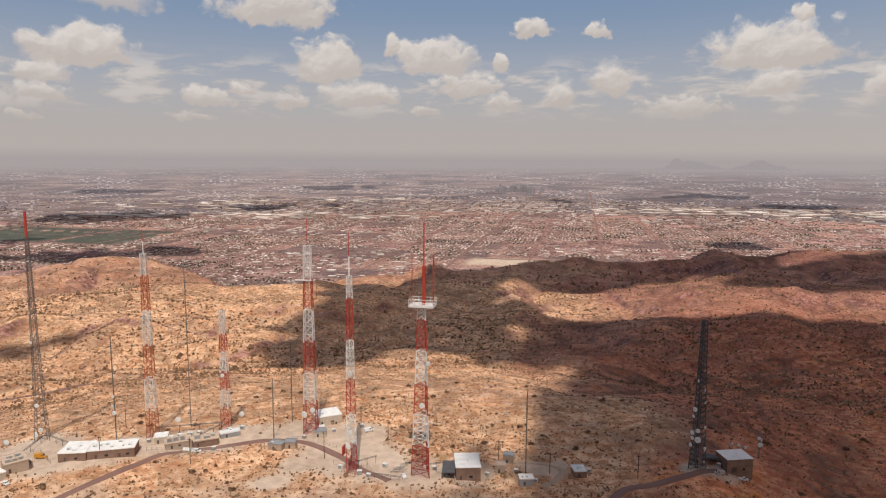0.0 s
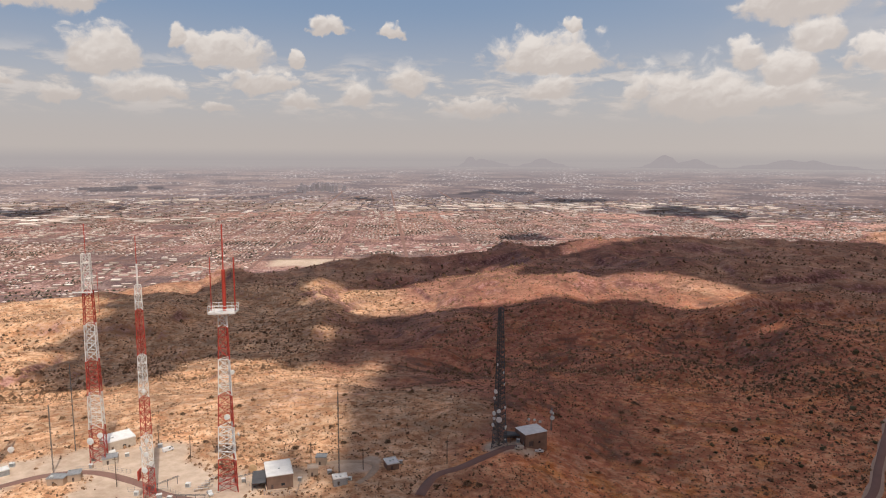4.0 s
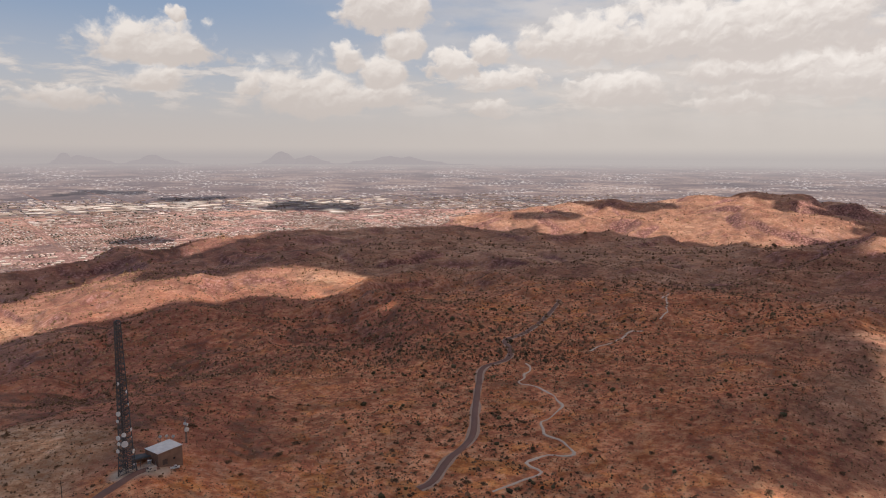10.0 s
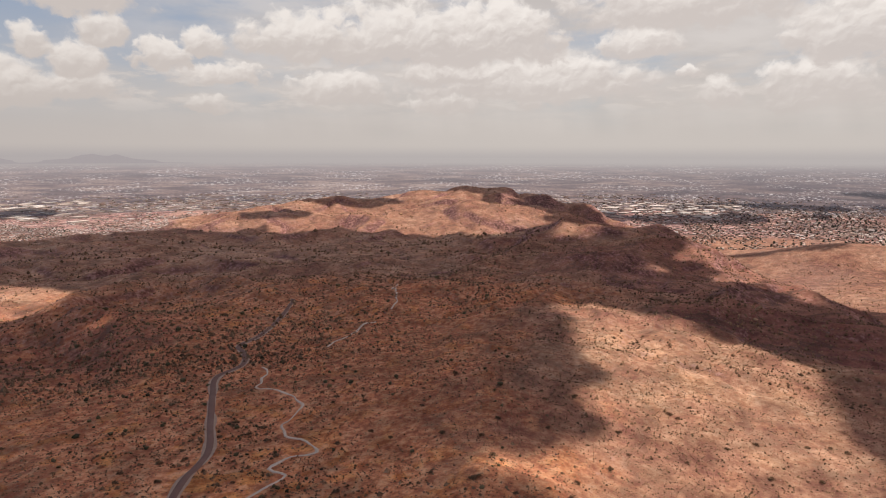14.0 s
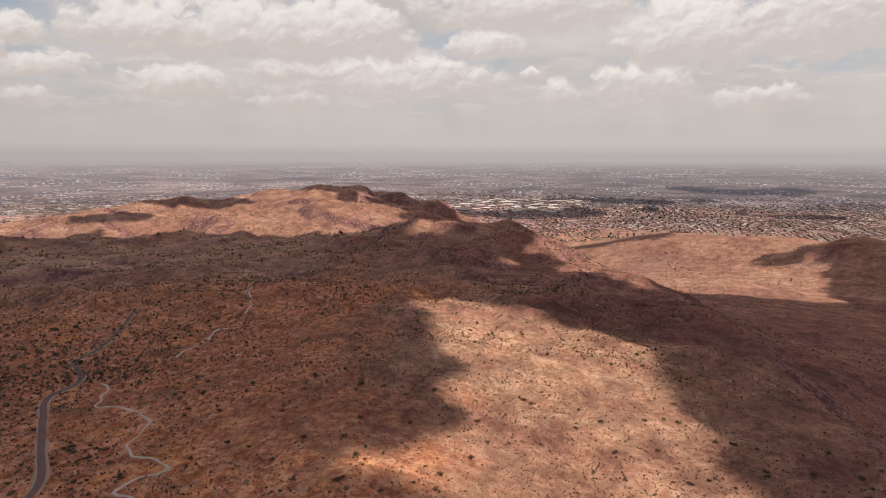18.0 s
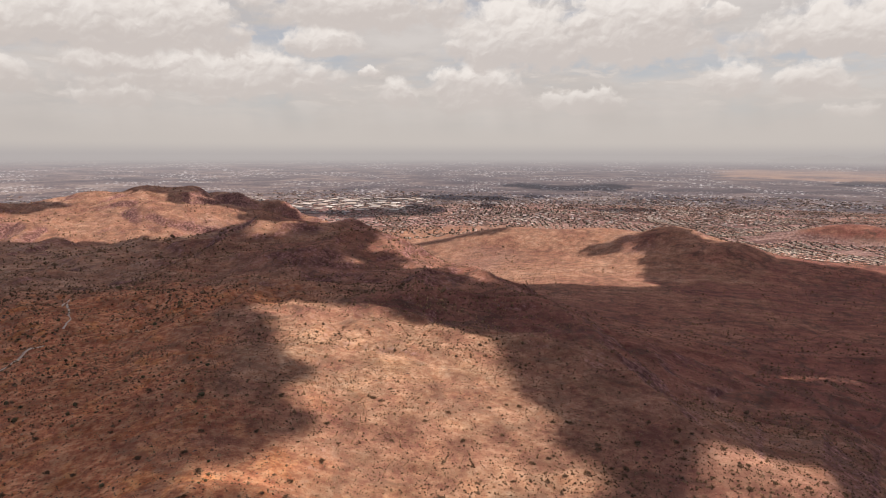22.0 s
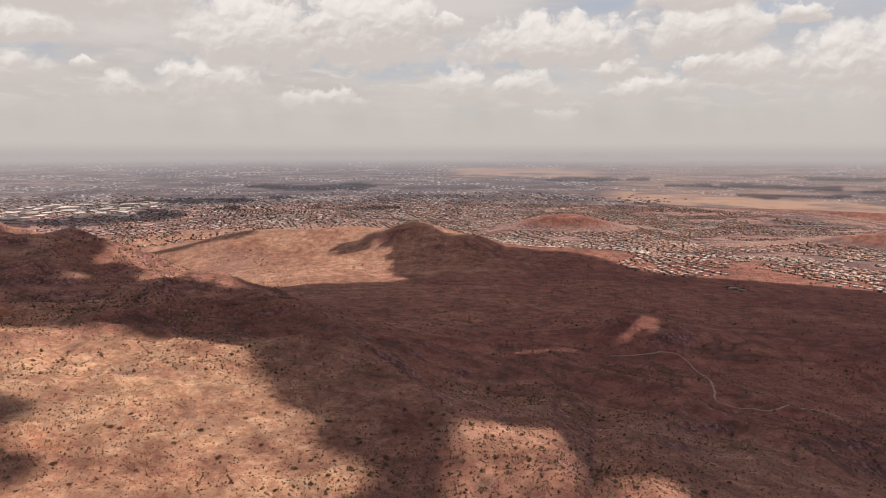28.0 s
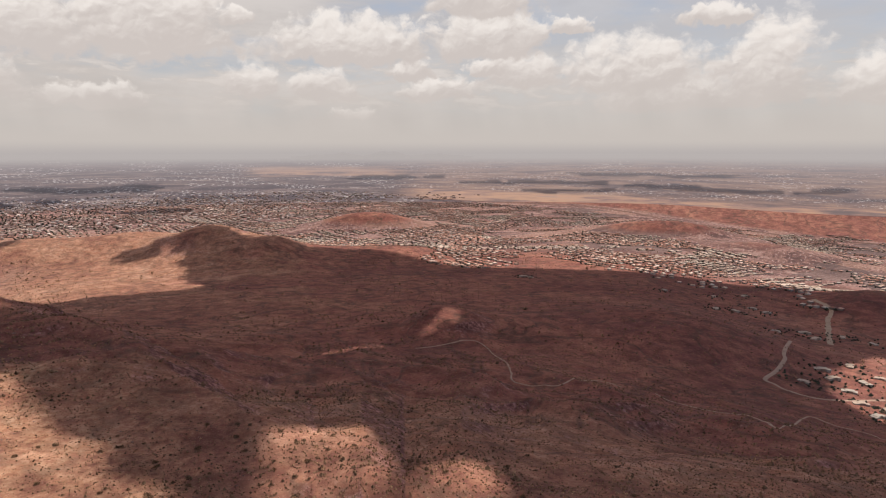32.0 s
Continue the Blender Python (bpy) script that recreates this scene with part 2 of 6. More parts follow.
def islands(name, stops, rough=0.9, clump=0.0):
    """Pieces of one joined mesh that each take a colour of their own from the stops."""
    m, net, bsdf = material(name, rough)
    r = net.put("ShaderNodeNewGeometry").outputs["Random Per Island"]
    tone = net.ramp(r, stops)
    at = net.put("ShaderNodeTexCoord").outputs["Object"]
    patch = net.span(net.noise(at, 0.006, 3.0), 0.3, 0.7, 0.75, 1.2)
    tone = net.vec("SCALE", tone, scale=patch)
    if clump:
        tone = net.vec("SCALE", tone, scale=net.span(net.noise(at, clump, 2.0), 0.32, 0.68, 0.6, 1.35))
    net.join(tone, bsdf.inputs["Base Color"])
    return m


red_paint = plain("faded_red_tower_paint", (0.42, 0.055, 0.035), 0.55, 0.0, 0.3, 0.12)
orange_paint = plain("faded_orange_tower_paint", (0.48, 0.12, 0.05), 0.55, 0.0, 0.3, 0.12)
white_paint = plain("white_tower_paint", (0.72, 0.69, 0.65), 0.55, 0.0, 0.15, 0.12)
steel_dark = plain("dark_weathered_steel", (0.105, 0.100, 0.100), 0.6, 0.1, 0.3, 0.2)
steel_worn = plain("brown_grey_worn_steel", (0.17, 0.145, 0.135), 0.6, 0.1, 0.3, 0.2)
steel_grey = plain("galvanised_steel", (0.30, 0.29, 0.28), 0.45, 0.5, 0.25, 0.2)
dish_white = plain("white_dish_paint", (0.74, 0.73, 0.70), 0.4, 0.0, 0.08, 0.5)
roof_white = plain("white_roof_coating", (0.83, 0.80, 0.76), 0.75, 0.0, 0.12, 0.35)
roof_tan = plain("tan_roof_coating", (0.56, 0.43, 0.33), 0.8, 0.0, 0.15, 0.35)
wall_tan = plain("tan_stucco", (0.42, 0.32, 0.24), 0.9, 0.0, 0.15, 0.5)
wall_pale = plain("pale_stucco", (0.52, 0.44, 0.36), 0.9, 0.0, 0.15, 0.5)
unit_grey = plain("grey_painted_metal", (0.33, 0.33, 0.33), 0.5, 0.2, 0.2, 0.8)
dark_glass = plain("dark_window_glass", (0.03, 0.035, 0.04), 0.15, 0.0, 0.1, 0.5)
door_brown = plain("dark_painted_door", (0.10, 0.07, 0.06), 0.6, 0.0, 0.2, 1.0)
wood_pole = plain("weathered_wood_pole", (0.13, 0.09, 0.065), 0.9, 0.0, 0.3, 0.8)
van_white = plain("white_car_paint", (0.78, 0.77, 0.75), 0.3, 0.0, 0.05, 0.5)
truck_orange = plain("orange_truck_paint", (0.62, 0.30, 0.05), 0.4, 0.0, 0.12, 0.5)
tyre_black = plain("tyre_rubber", (0.02, 0.02, 0.02), 0.9)
dish_tan = plain("tan_dish_paint", (0.55, 0.36, 0.20), 0.6, 0.0, 0.15, 0.4)


def brick_material():
    m, net, bsdf = material("brown_brick", 0.9)
    at = net.put("ShaderNodeTexCoord").outputs["Object"]
    n = net.put("ShaderNodeTexBrick")
    n.inputs["Scale"].default_value = 1.0
    n.inputs["Brick Width"].default_value, n.inputs["Row Height"].default_value = 0.8, 0.4
    n.inputs["Mortar Size"].default_value = 0.02
    n.inputs["Color1"].default_value = (0.27, 0.125, 0.085, 1)
    n.inputs["Color2"].default_value = (0.21, 0.095, 0.065, 1)
    n.inputs["Mortar"].default_value = (0.24, 0.15, 0.11, 1)
    net.join(at, n.inputs["Vector"])
    grime = net.span(net.noise(at, 0.25, 4.0), 0.3, 0.7, 0.8, 1.12)
    net.join(net.vec("SCALE", n.outputs[0], scale=grime), bsdf.inputs["Base Color"])
    return m


brick = brick_material()


def asphalt_material():
    m, net, bsdf = material("worn_asphalt", 0.92)
    at = net.put("ShaderNodeTexCoord").outputs["Object"]
    a = net.noise(at, 0.08, 5.0)
    b = net.noise(at, 1.4, 3.0)
    v = net.math("ADD", net.math("MULTIPLY", a, 0.6), net.math("MULTIPLY", b, 0.4))
    net.join(net.ramp(v, [(0.3, (0.205, 0.112, 0.090)), (0.7, (0.28, 0.160, 0.128))]), bsdf.inputs["Base Color"])
    return m


asphalt = asphalt_material()


def sand_material(name, lo, hi):
    m, net, bsdf = material(name, 0.95)
    at = net.put("ShaderNodeTexCoord").outputs["Object"]
    a = net.noise(at, 0.06, 5.0)
    b = net.noise(at, 0.7, 4.0)
    v = net.math("ADD", net.math("MULTIPLY", a, 0.55), net.math("MULTIPLY", b, 0.45))
    net.join(net.ramp(v, [(0.33, lo), (0.66, hi)]), bsdf.inputs["Base Color"])
    bumped(net, bsdf, b, 0.5, 0.4)
    return m


sand = sand_material("graded_pale_earth", (0.40, 0.28, 0.19), (0.55, 0.41, 0.30))
wash_sand = sand_material("dry_wash_sand", (0.60, 0.45, 0.34), (0.80, 0.66, 0.54))
track_dirt = sand_material("dirt_track", (0.40, 0.27, 0.20), (0.54, 0.38, 0.28))


def plan_coords(net):
    """Plan position in kilometres, carried by the ground sheets."""
    at = net.put("ShaderNodeCombineXYZ")
    for i, key in enumerate(("plan_x", "plan_y")):
        a = net.put("ShaderNodeAttribute")
        a.attribute_name = key
        net.join(a.outputs["Fac"], at.inputs[i])
    return at.outputs[0]


def view_coords(net, km, across, down):
    """Heading and fall below the camera: specks fit its view, so far roofs keep their height."""
    side = net.put("ShaderNodeSeparateXYZ")
    net.join(km, side.inputs[0])
    at = net.put("ShaderNodeCombineXYZ")
    net.feed(at.inputs[0], net.math("MULTIPLY", net.math("ARCTAN2", side.outputs[0], side.outputs[1]), 57.3 * across))
    net.feed(at.inputs[1], net.math("MULTIPLY", net.math("DIVIDE", 0.56, net.vec("LENGTH", km)), 57.3 * down))
    return at.outputs[0]


def parcels(net, at, scale):
    """Random values over rectangular plots of land."""
    v = net.put("ShaderNodeTexVoronoi")
    v.distance = "CHEBYCHEV"
    v.inputs["Scale"].default_value, v.inputs["Randomness"].default_value = scale, 0.75
    net.join(at, v.inputs["Vector"])
    return net.vec("DOT_PRODUCT", v.outputs["Color"], (0.34, 0.33, 0.33))


def ground_material():
    """Desert soil, dry grass and dark rock on the hills, pinkish built-over land on the plain."""
    m, net, bsdf = material("desert_ground", 0.97)
    at = net.put("ShaderNodeTexCoord").outputs["Object"]
    zone = net.put("ShaderNodeAttribute")
    zone.attribute_name = "town"
    steep = net.put("ShaderNodeAttribute")
    steep.attribute_name = "rocky"
    field = net.put("ShaderNodeAttribute")
    field.attribute_name = "field"
    far = net.noise(at, 0.0035, 4.0, 0.55)
    mid = net.noise(at, 0.022, 5.0, 0.6)
    near = net.noise(at, 0.16, 5.0, 0.65)
    grit = net.noise(at, 0.9, 3.0, 0.7)
    soil = net.ramp(net.math("ADD", net.math("ADD", net.math("MULTIPLY", mid, 0.3), net.math("MULTIPLY", far, 0.35)), net.math("MULTIPLY", near, 0.35)),
                    [(0.39, (0.20, 0.090, 0.058)), (0.47, (0.335, 0.180, 0.106)), (0.54, (0.44, 0.270, 0.164)), (0.61, (0.56, 0.40, 0.268))])
    gold = net.ramp(near, [(0.40, (0.40, 0.205, 0.095)), (0.50, (0.57, 0.350, 0.185)), (0.60, (0.68, 0.475, 0.290))])
    grass = net.put("ShaderNodeAttribute")
    grass.attribute_name = "grassy"
    turf = net.math("ADD", net.math("MULTIPLY", grass.outputs["Fac"], 0.42), net.math("MULTIPLY", net.math("ADD", mid, far), 0.5))
    soil = net.mix(net.span(turf, 0.56, 0.82, 0.0, 0.85), soil, gold)
    rust = net.put("ShaderNodeAttribute")
    rust.attribute_name = "rust"
    rusty = net.math("MULTIPLY", net.math("MULTIPLY", rust.outputs["Fac"], net.span(net.noise(at, 0.045, 4.0, 0.6), 0.50, 0.63)), net.span(far, 0.36, 0.58, 0.4, 0.95))
    soil = net.mix(rusty, soil, net.ramp(near, [(0.40, (0.42, 0.130, 0.038)), (0.60, (0.70, 0.30, 0.095))]))
    soil = net.mix(net.math("MULTIPLY", rust.outputs["Fac"], 0.72), soil, net.ramp(near, [(0.39, (0.44, 0.120, 0.044)), (0.50, (0.70, 0.250, 0.096)), (0.61, (0.82, 0.41, 0.19))]))
    soil = net.mix(rusty, soil, net.ramp(near, [(0.40, (0.44, 0.135, 0.036)), (0.60, (0.74, 0.33, 0.10))]))
    # Maroon soil, darkened further to stand in for part of the cloud shade
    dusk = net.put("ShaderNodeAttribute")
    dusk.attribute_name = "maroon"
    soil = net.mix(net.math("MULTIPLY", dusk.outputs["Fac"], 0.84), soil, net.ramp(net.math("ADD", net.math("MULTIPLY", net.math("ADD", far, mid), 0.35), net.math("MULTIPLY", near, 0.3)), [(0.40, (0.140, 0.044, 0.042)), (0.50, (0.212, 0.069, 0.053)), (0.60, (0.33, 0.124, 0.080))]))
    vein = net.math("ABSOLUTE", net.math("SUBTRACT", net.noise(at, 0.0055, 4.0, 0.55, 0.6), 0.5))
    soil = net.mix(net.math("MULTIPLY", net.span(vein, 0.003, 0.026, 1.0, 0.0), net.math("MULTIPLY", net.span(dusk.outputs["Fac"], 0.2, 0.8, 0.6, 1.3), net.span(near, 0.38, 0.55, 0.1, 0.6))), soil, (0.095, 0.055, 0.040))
    stone = net.ramp(near, [(0.40, (0.075, 0.032, 0.031)), (0.50, (0.19, 0.080, 0.068)), (0.60, (0.38, 0.200, 0.165))])
    stony = net.math("ADD", net.math("MULTIPLY", steep.outputs["Fac"], 0.75), net.span(far, 0.45, 0.75, -0.05, 0.35))
    stony = net.span(net.math("ADD", stony, net.math("MULTIPLY", net.math("SUBTRACT", near, 0.5), 0.9)), 0.25, 0.62)
    stony = net.math("MULTIPLY", stony, net.span(rust.outputs["Fac"], 0.0, 1.0, 0.9, 0.42, smooth=False))
    wild = net.mix(stony, soil, stone)
    brush = net.put("ShaderNodeTexVoronoi")
    brush.inputs["Scale"].default_value = 0.30
    brush.inputs["Randomness"].default_value = 1.0
    net.join(at, brush.inputs["Vector"])
    tuft = net.math("ADD", brush.outputs["Distance"], net.math("MULTIPLY", net.math("SUBTRACT", grit, 0.5), 0.9))
    thick = net.span(far, 0.3, 0.7, 0.12, 0.30)
    wild = net.mix(net.math("MULTIPLY", net.math("LESS_THAN", tuft, thick), 0.4), wild, (0.15, 0.080, 0.044))
    fleck = net.span(grit, 0.56, 0.68)
    wild = net.mix(net.math("MULTIPLY", fleck, 0.55), wild, (0.15, 0.080, 0.050))
    pebble = net.span(grit, 0.40, 0.30)
    wild = net.mix(net.math("MULTIPLY", pebble, 0.45), wild, (0.58, 0.42, 0.30))
    # stains and darker stony stretches, from a few metres to a hundred
    blot = net.noise(at, 0.035, 3.0, 0.55, 0.4)
    wild = net.vec("SCALE", wild, scale=net.span(blot, 0.34, 0.64, 0.86, 1.30))
    wild = net.mix(1.0, wild, (1.02, 0.99, 1.04), "MULTIPLY")
    # built-over land
    km = plan_coords(net)
    small, block, tract = parcels(net, km, 42.0), parcels(net, km, 9.0), parcels(net, km, 2.4)
    v = net.math("ADD", net.math("MULTIPLY", small, 0.45), net.math("MULTIPLY", block, 0.55))
    tone = net.ramp(v, [(0.30, (0.13, 0.074, 0.065)), (0.45, (0.245, 0.142, 0.115)), (0.58, (0.36, 0.215, 0.170)), (0.74, (0.48, 0.335, 0.27))])
    tone = net.mix(net.math("MULTIPLY", net.math("GREATER_THAN", tract, 0.60), 0.55), tone, (0.44, 0.27, 0.19))
    speck = net.noise(view_coords(net, km, 5.5, 10.0), 1.0, 3.0, 0.75)
    tone = net.mix(net.span(speck, 0.46, 0.38, 0.0, 0.8), tone, (0.085, 0.062, 0.058))
    tone = net.mix(net.span(speck, 0.585, 0.64, 0.0, 0.8), tone, (0.62, 0.50, 0.44))
    tone = net.mix(net.math("MULTIPLY", net.math("LESS_THAN", tract, 0.36), 0.55), tone, (0.13, 0.105, 0.095))
    tone = net.mix(1.0, tone, (1.05, 0.96, 1.00), "MULTIPLY")
    # Lightened towards the north-east: haze and stronger sun put into the colour
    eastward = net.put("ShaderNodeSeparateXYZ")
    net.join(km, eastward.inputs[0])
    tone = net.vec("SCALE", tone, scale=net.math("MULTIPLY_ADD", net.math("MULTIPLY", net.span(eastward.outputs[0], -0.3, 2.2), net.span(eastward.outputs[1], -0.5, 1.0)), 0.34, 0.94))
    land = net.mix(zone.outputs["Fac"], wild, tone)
    land = net.mix(net.math("MULTIPLY", net.math("MULTIPLY", dusk.outputs["Fac"], zone.outputs["Fac"]), 0.12), land, (0.17, 0.085, 0.064))
    crop = net.mix(net.span(mid, 0.45, 0.6), (0.080, 0.082, 0.064), (0.108, 0.106, 0.082))
    land = net.mix(field.outputs["Fac"], land, crop)
    pad = net.put("ShaderNodeAttribute")
    pad.attribute_name = "bare"
    graded = net.ramp(net.math("ADD", net.math("MULTIPLY", near, 0.6), net.math("MULTIPLY", mid, 0.4)), [(0.35, (0.44, 0.31, 0.22)), (0.62, (0.66, 0.51, 0.39))])
    land = net.mix(pad.outputs["Fac"], land, graded)
    net.join(land, bsdf.inputs["Base Color"])
    bumped(net, bsdf, net.math("ADD", near, net.math("MULTIPLY", grit, 0.8)), 0.34, 0.6)
    return m


ground_mat = ground_material()


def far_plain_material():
    """The plain beyond seven kilometres, with distance haze painted in as a growing glow."""
    m, net, bsdf = material("hazy_far_plain", 0.97)
    at = net.put("ShaderNodeTexCoord").outputs["Object"]
    far = net.put("ShaderNodeAttribute")
    far.attribute_name = "haze"
    km = plan_coords(net)
    a, b, c = net.noise(km, 0.22, 4.0), net.noise(km, 1.1, 5.0, 0.65), net.noise(km, 5.0, 4.0, 0.7)
    plots = parcels(net, km, 1.1)
    rows = view_coords(net, km, 1.0, 1.0)
    d_ = net.noise(net.vec("MULTIPLY", rows, (0.35, 5.0, 1.0)), 1.0, 4.0, 0.6)
    v = net.math("ADD", net.math("MULTIPLY", plots, 0.15), net.math("ADD", net.math("MULTIPLY", a, 0.25), net.math("ADD", net.math("MULTIPLY", b, 0.2), net.math("MULTIPLY", d_, 0.4))))
    tone = net.ramp(v, [(0.40, (0.085, 0.064, 0.070)), (0.47, (0.17, 0.124, 0.122)), (0.54, (0.29, 0.205, 0.180)), (0.62, (0.42, 0.315, 0.27))])
    tan = net.ramp(v, [(0.40, (0.16, 0.12, 0.12)), (0.47, (0.34, 0.21, 0.17)), (0.55, (0.50, 0.30, 0.20)), (0.64, (0.40, 0.27, 0.22))])
    # Dark leafy suburbs, deepened in colour in place of far cloud shade
    dim_leafy_town = net.put("ShaderNodeAttribute")
    dim_leafy_town.attribute_name = "maroon"
    tone = net.mix(net.math("MULTIPLY", dim_leafy_town.outputs["Fac"], net.span(b, 0.40, 0.60, 0.85, 0.35)), tone, (0.085, 0.064, 0.076))
    # roofs and tree-lined blocks, each a short low dash
    speck = net.noise(net.vec("MULTIPLY", rows, (3.6, 12.0, 1.0)), 1.0, 4.0, 0.72)
    busy = net.noise(net.vec("MULTIPLY", rows, (0.22, 2.4, 1.0)), 1.0, 4.0, 0.6)
    tone = net.mix(net.span(speck, 0.47, 0.38, 0.0, 0.6), tone, (0.07, 0.060, 0.066))
    tone = net.mix(net.math("MULTIPLY", net.span(speck, 0.53, 0.62), net.span(busy, 0.44, 0.60, 0.0, 0.95)), tone, (0.70, 0.64, 0.62))
    open_land = net.put("ShaderNodeAttribute")
    open_land.attribute_name = "town"
    tone = net.mix(open_land.outputs["Fac"], tan, tone)
    net.join(tone, bsdf.inputs["Base Color"])
    # Painted haze: the surface itself glows in the horizon's colour
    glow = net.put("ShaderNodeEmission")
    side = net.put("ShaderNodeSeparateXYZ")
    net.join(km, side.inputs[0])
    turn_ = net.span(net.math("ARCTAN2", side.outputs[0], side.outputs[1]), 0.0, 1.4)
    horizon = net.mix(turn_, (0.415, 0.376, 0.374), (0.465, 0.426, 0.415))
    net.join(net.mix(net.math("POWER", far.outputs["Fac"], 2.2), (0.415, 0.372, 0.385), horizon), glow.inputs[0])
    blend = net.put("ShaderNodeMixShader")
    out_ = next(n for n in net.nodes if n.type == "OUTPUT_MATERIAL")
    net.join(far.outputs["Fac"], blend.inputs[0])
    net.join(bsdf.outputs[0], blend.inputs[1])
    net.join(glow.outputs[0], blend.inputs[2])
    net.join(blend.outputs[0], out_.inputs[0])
    return m


far_mat = far_plain_material()


def range_material(name, haze_glow):
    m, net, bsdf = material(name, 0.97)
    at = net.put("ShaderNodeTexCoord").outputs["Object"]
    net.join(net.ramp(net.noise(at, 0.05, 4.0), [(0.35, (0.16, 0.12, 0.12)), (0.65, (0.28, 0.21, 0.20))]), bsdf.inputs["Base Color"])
    # The surface is nearly all glow: distance haze painted onto the mountain
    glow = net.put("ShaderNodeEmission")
    glow.inputs[0].default_value = (*haze_glow, 1)
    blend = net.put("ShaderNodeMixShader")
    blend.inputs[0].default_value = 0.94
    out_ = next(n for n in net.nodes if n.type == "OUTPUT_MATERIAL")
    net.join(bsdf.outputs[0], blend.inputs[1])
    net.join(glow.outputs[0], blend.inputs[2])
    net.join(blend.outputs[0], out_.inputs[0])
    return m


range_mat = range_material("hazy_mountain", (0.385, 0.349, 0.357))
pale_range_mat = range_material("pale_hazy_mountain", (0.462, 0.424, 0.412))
shrub_mat = islands("desert_scrub", [(0.0, (0.150, 0.086, 0.050)), (0.35, (0.235, 0.132, 0.074)), (0.75, (0.33, 0.188, 0.106)), (1.0, (0.44, 0.262, 0.150))], clump=0.22)
olive_mat = islands("green_desert_scrub", [(0.0, (0.080, 0.068, 0.036)), (0.5, (0.130, 0.104, 0.054)), (1.0, (0.21, 0.150, 0.078))], clump=0.22)
tree_mat = islands("town_tree_leaves", [(0.0, (0.035, 0.038, 0.027)), (0.6, (0.062, 0.062, 0.042)), (1.0, (0.10, 0.09, 0.062))])
boulder_mat = islands("dark_boulders", [(0.0, (0.10, 0.058, 0.050)), (0.6, (0.19, 0.115, 0.092)), (1.0, (0.32, 0.21, 0.165))])
roof_mat = islands("town_roofs", [(0.0, (0.10, 0.050, 0.042)), (0.3, (0.25, 0.128, 0.095)), (0.55, (0.43, 0.255, 0.20)), (0.75, (0.60, 0.45, 0.39)), (1.0, (0.88, 0.80, 0.74))])
tile_mat = islands("tiled_roofs", [(0.0, (0.36, 0.160, 0.110)), (0.4, (0.60, 0.32, 0.23)), (0.75, (0.78, 0.54, 0.42)), (1.0, (0.88, 0.74, 0.63))])
townwall_mat = islands("town_walls", [(0.0, (0.26, 0.19, 0.155)), (0.6, (0.38, 0.30, 0.25)), (1.0, (0.52, 0.45, 0.39))])
shed_mat = islands("white_flat_roofs", [(0.0, (0.42, 0.30, 0.24)), (0.5, (0.64, 0.51, 0.43)), (1.0, (0.84, 0.74, 0.66))])
cloud_mat = plain("cloud_vapour", (0.85, 0.85, 0.85), 1.0, 0.0, 0.03, 0.002)


# ---- plan of the land (metres, the plain at 0) ----
def lattice(ix, iy, seed):
    h = (ix * 374761393 + iy * 668265263 + seed * 982451653) & 0xFFFFFFFF
    h = ((h ^ (h >> 13)) * 1274126177) & 0xFFFFFFFF
    return ((h ^ (h >> 16)) & 0xFFFF) / 65535.0


def bumps(x, y, size, seed=0):
    """Smooth value noise in -1..1 with blobs of that size."""
    u, v = np.asarray(x, float) / size, np.asarray(y, float) / size
    iu, iv = np.floor(u), np.floor(v)
    fu, fv = u - iu, v - iv
    iu, iv = iu.astype(np.int64), iv.astype(np.int64)
    fu, fv = fu * fu * fu * (fu * (fu * 6 - 15) + 10), fv * fv * fv * (fv * (fv * 6 - 15) + 10)
    a, b = lattice(iu, iv, seed), lattice(iu + 1, iv, seed)
    c, d = lattice(iu, iv + 1, seed), lattice(iu + 1, iv + 1, seed)
    return 2 * ((a + (b - a) * fu) * (1 - fv) + (c + (d - c) * fu) * fv) - 1


def ridged(x, y, size, seed=0):
    return 1 - 2 * np.abs(bumps(x, y, size, seed))


def step(x, lo, hi):
    s = np.clip((np.asarray(x, float) - lo) / (hi - lo), 0, 1)
    return s * s * (3 - 2 * s)


# headings (degrees, to the left of north), where the upland ends, and how far its crest lies below the eye (degrees)
CREST = np.array([
    (60, 1300, 8.8), (50, 1350, 8.8), (45, 1400, 8.75), (40.5, 1450, 8.2), (36.5, 1450, 8.3), (34, 1400, 8.9), (30, 1300, 10.0),
    (22, 1250, 10.0), (16.2, 1250, 10.1), (12, 1300, 9.4), (6, 1400, 9.0), (0, 1450, 8.8), (-4, 1500, 8.5), (-9, 1550, 8.3),
    (-12, 1600, 7.4), (-16, 1650, 7.15), (-20.5, 1700, 7.25), (-25.5, 1800, 6.4), (-30, 1900, 6.1), (-36, 2000, 5.95), (-43, 2050, 6.1),
    (-52, 1950, 6.7), (-61, 1750, 6.75), (-66.7, 1600, 6.2), (-70.4, 1500, 5.3), (-74, 1480, 5.65), (-79.7, 1400, 6.6)])
CREST_EAST = np.array([
    (-82, 1300, 7.7), (-85, 1200, 9.2), (-89, 1050, 10.3), (-93.4, 900, 12.0), (-98, 740, 15.0), (-103, 600, 18.5), (-108, 500, 22.0),
    (-113, 440, 24.6), (-117, 420, 25.0), (-121, 390, 27.5), (-126, 395, 26.8), (-131, 370, 28.5), (-140, 350, 29.5), (-165, 330, 30.5), (-200, 330, 31.0)])
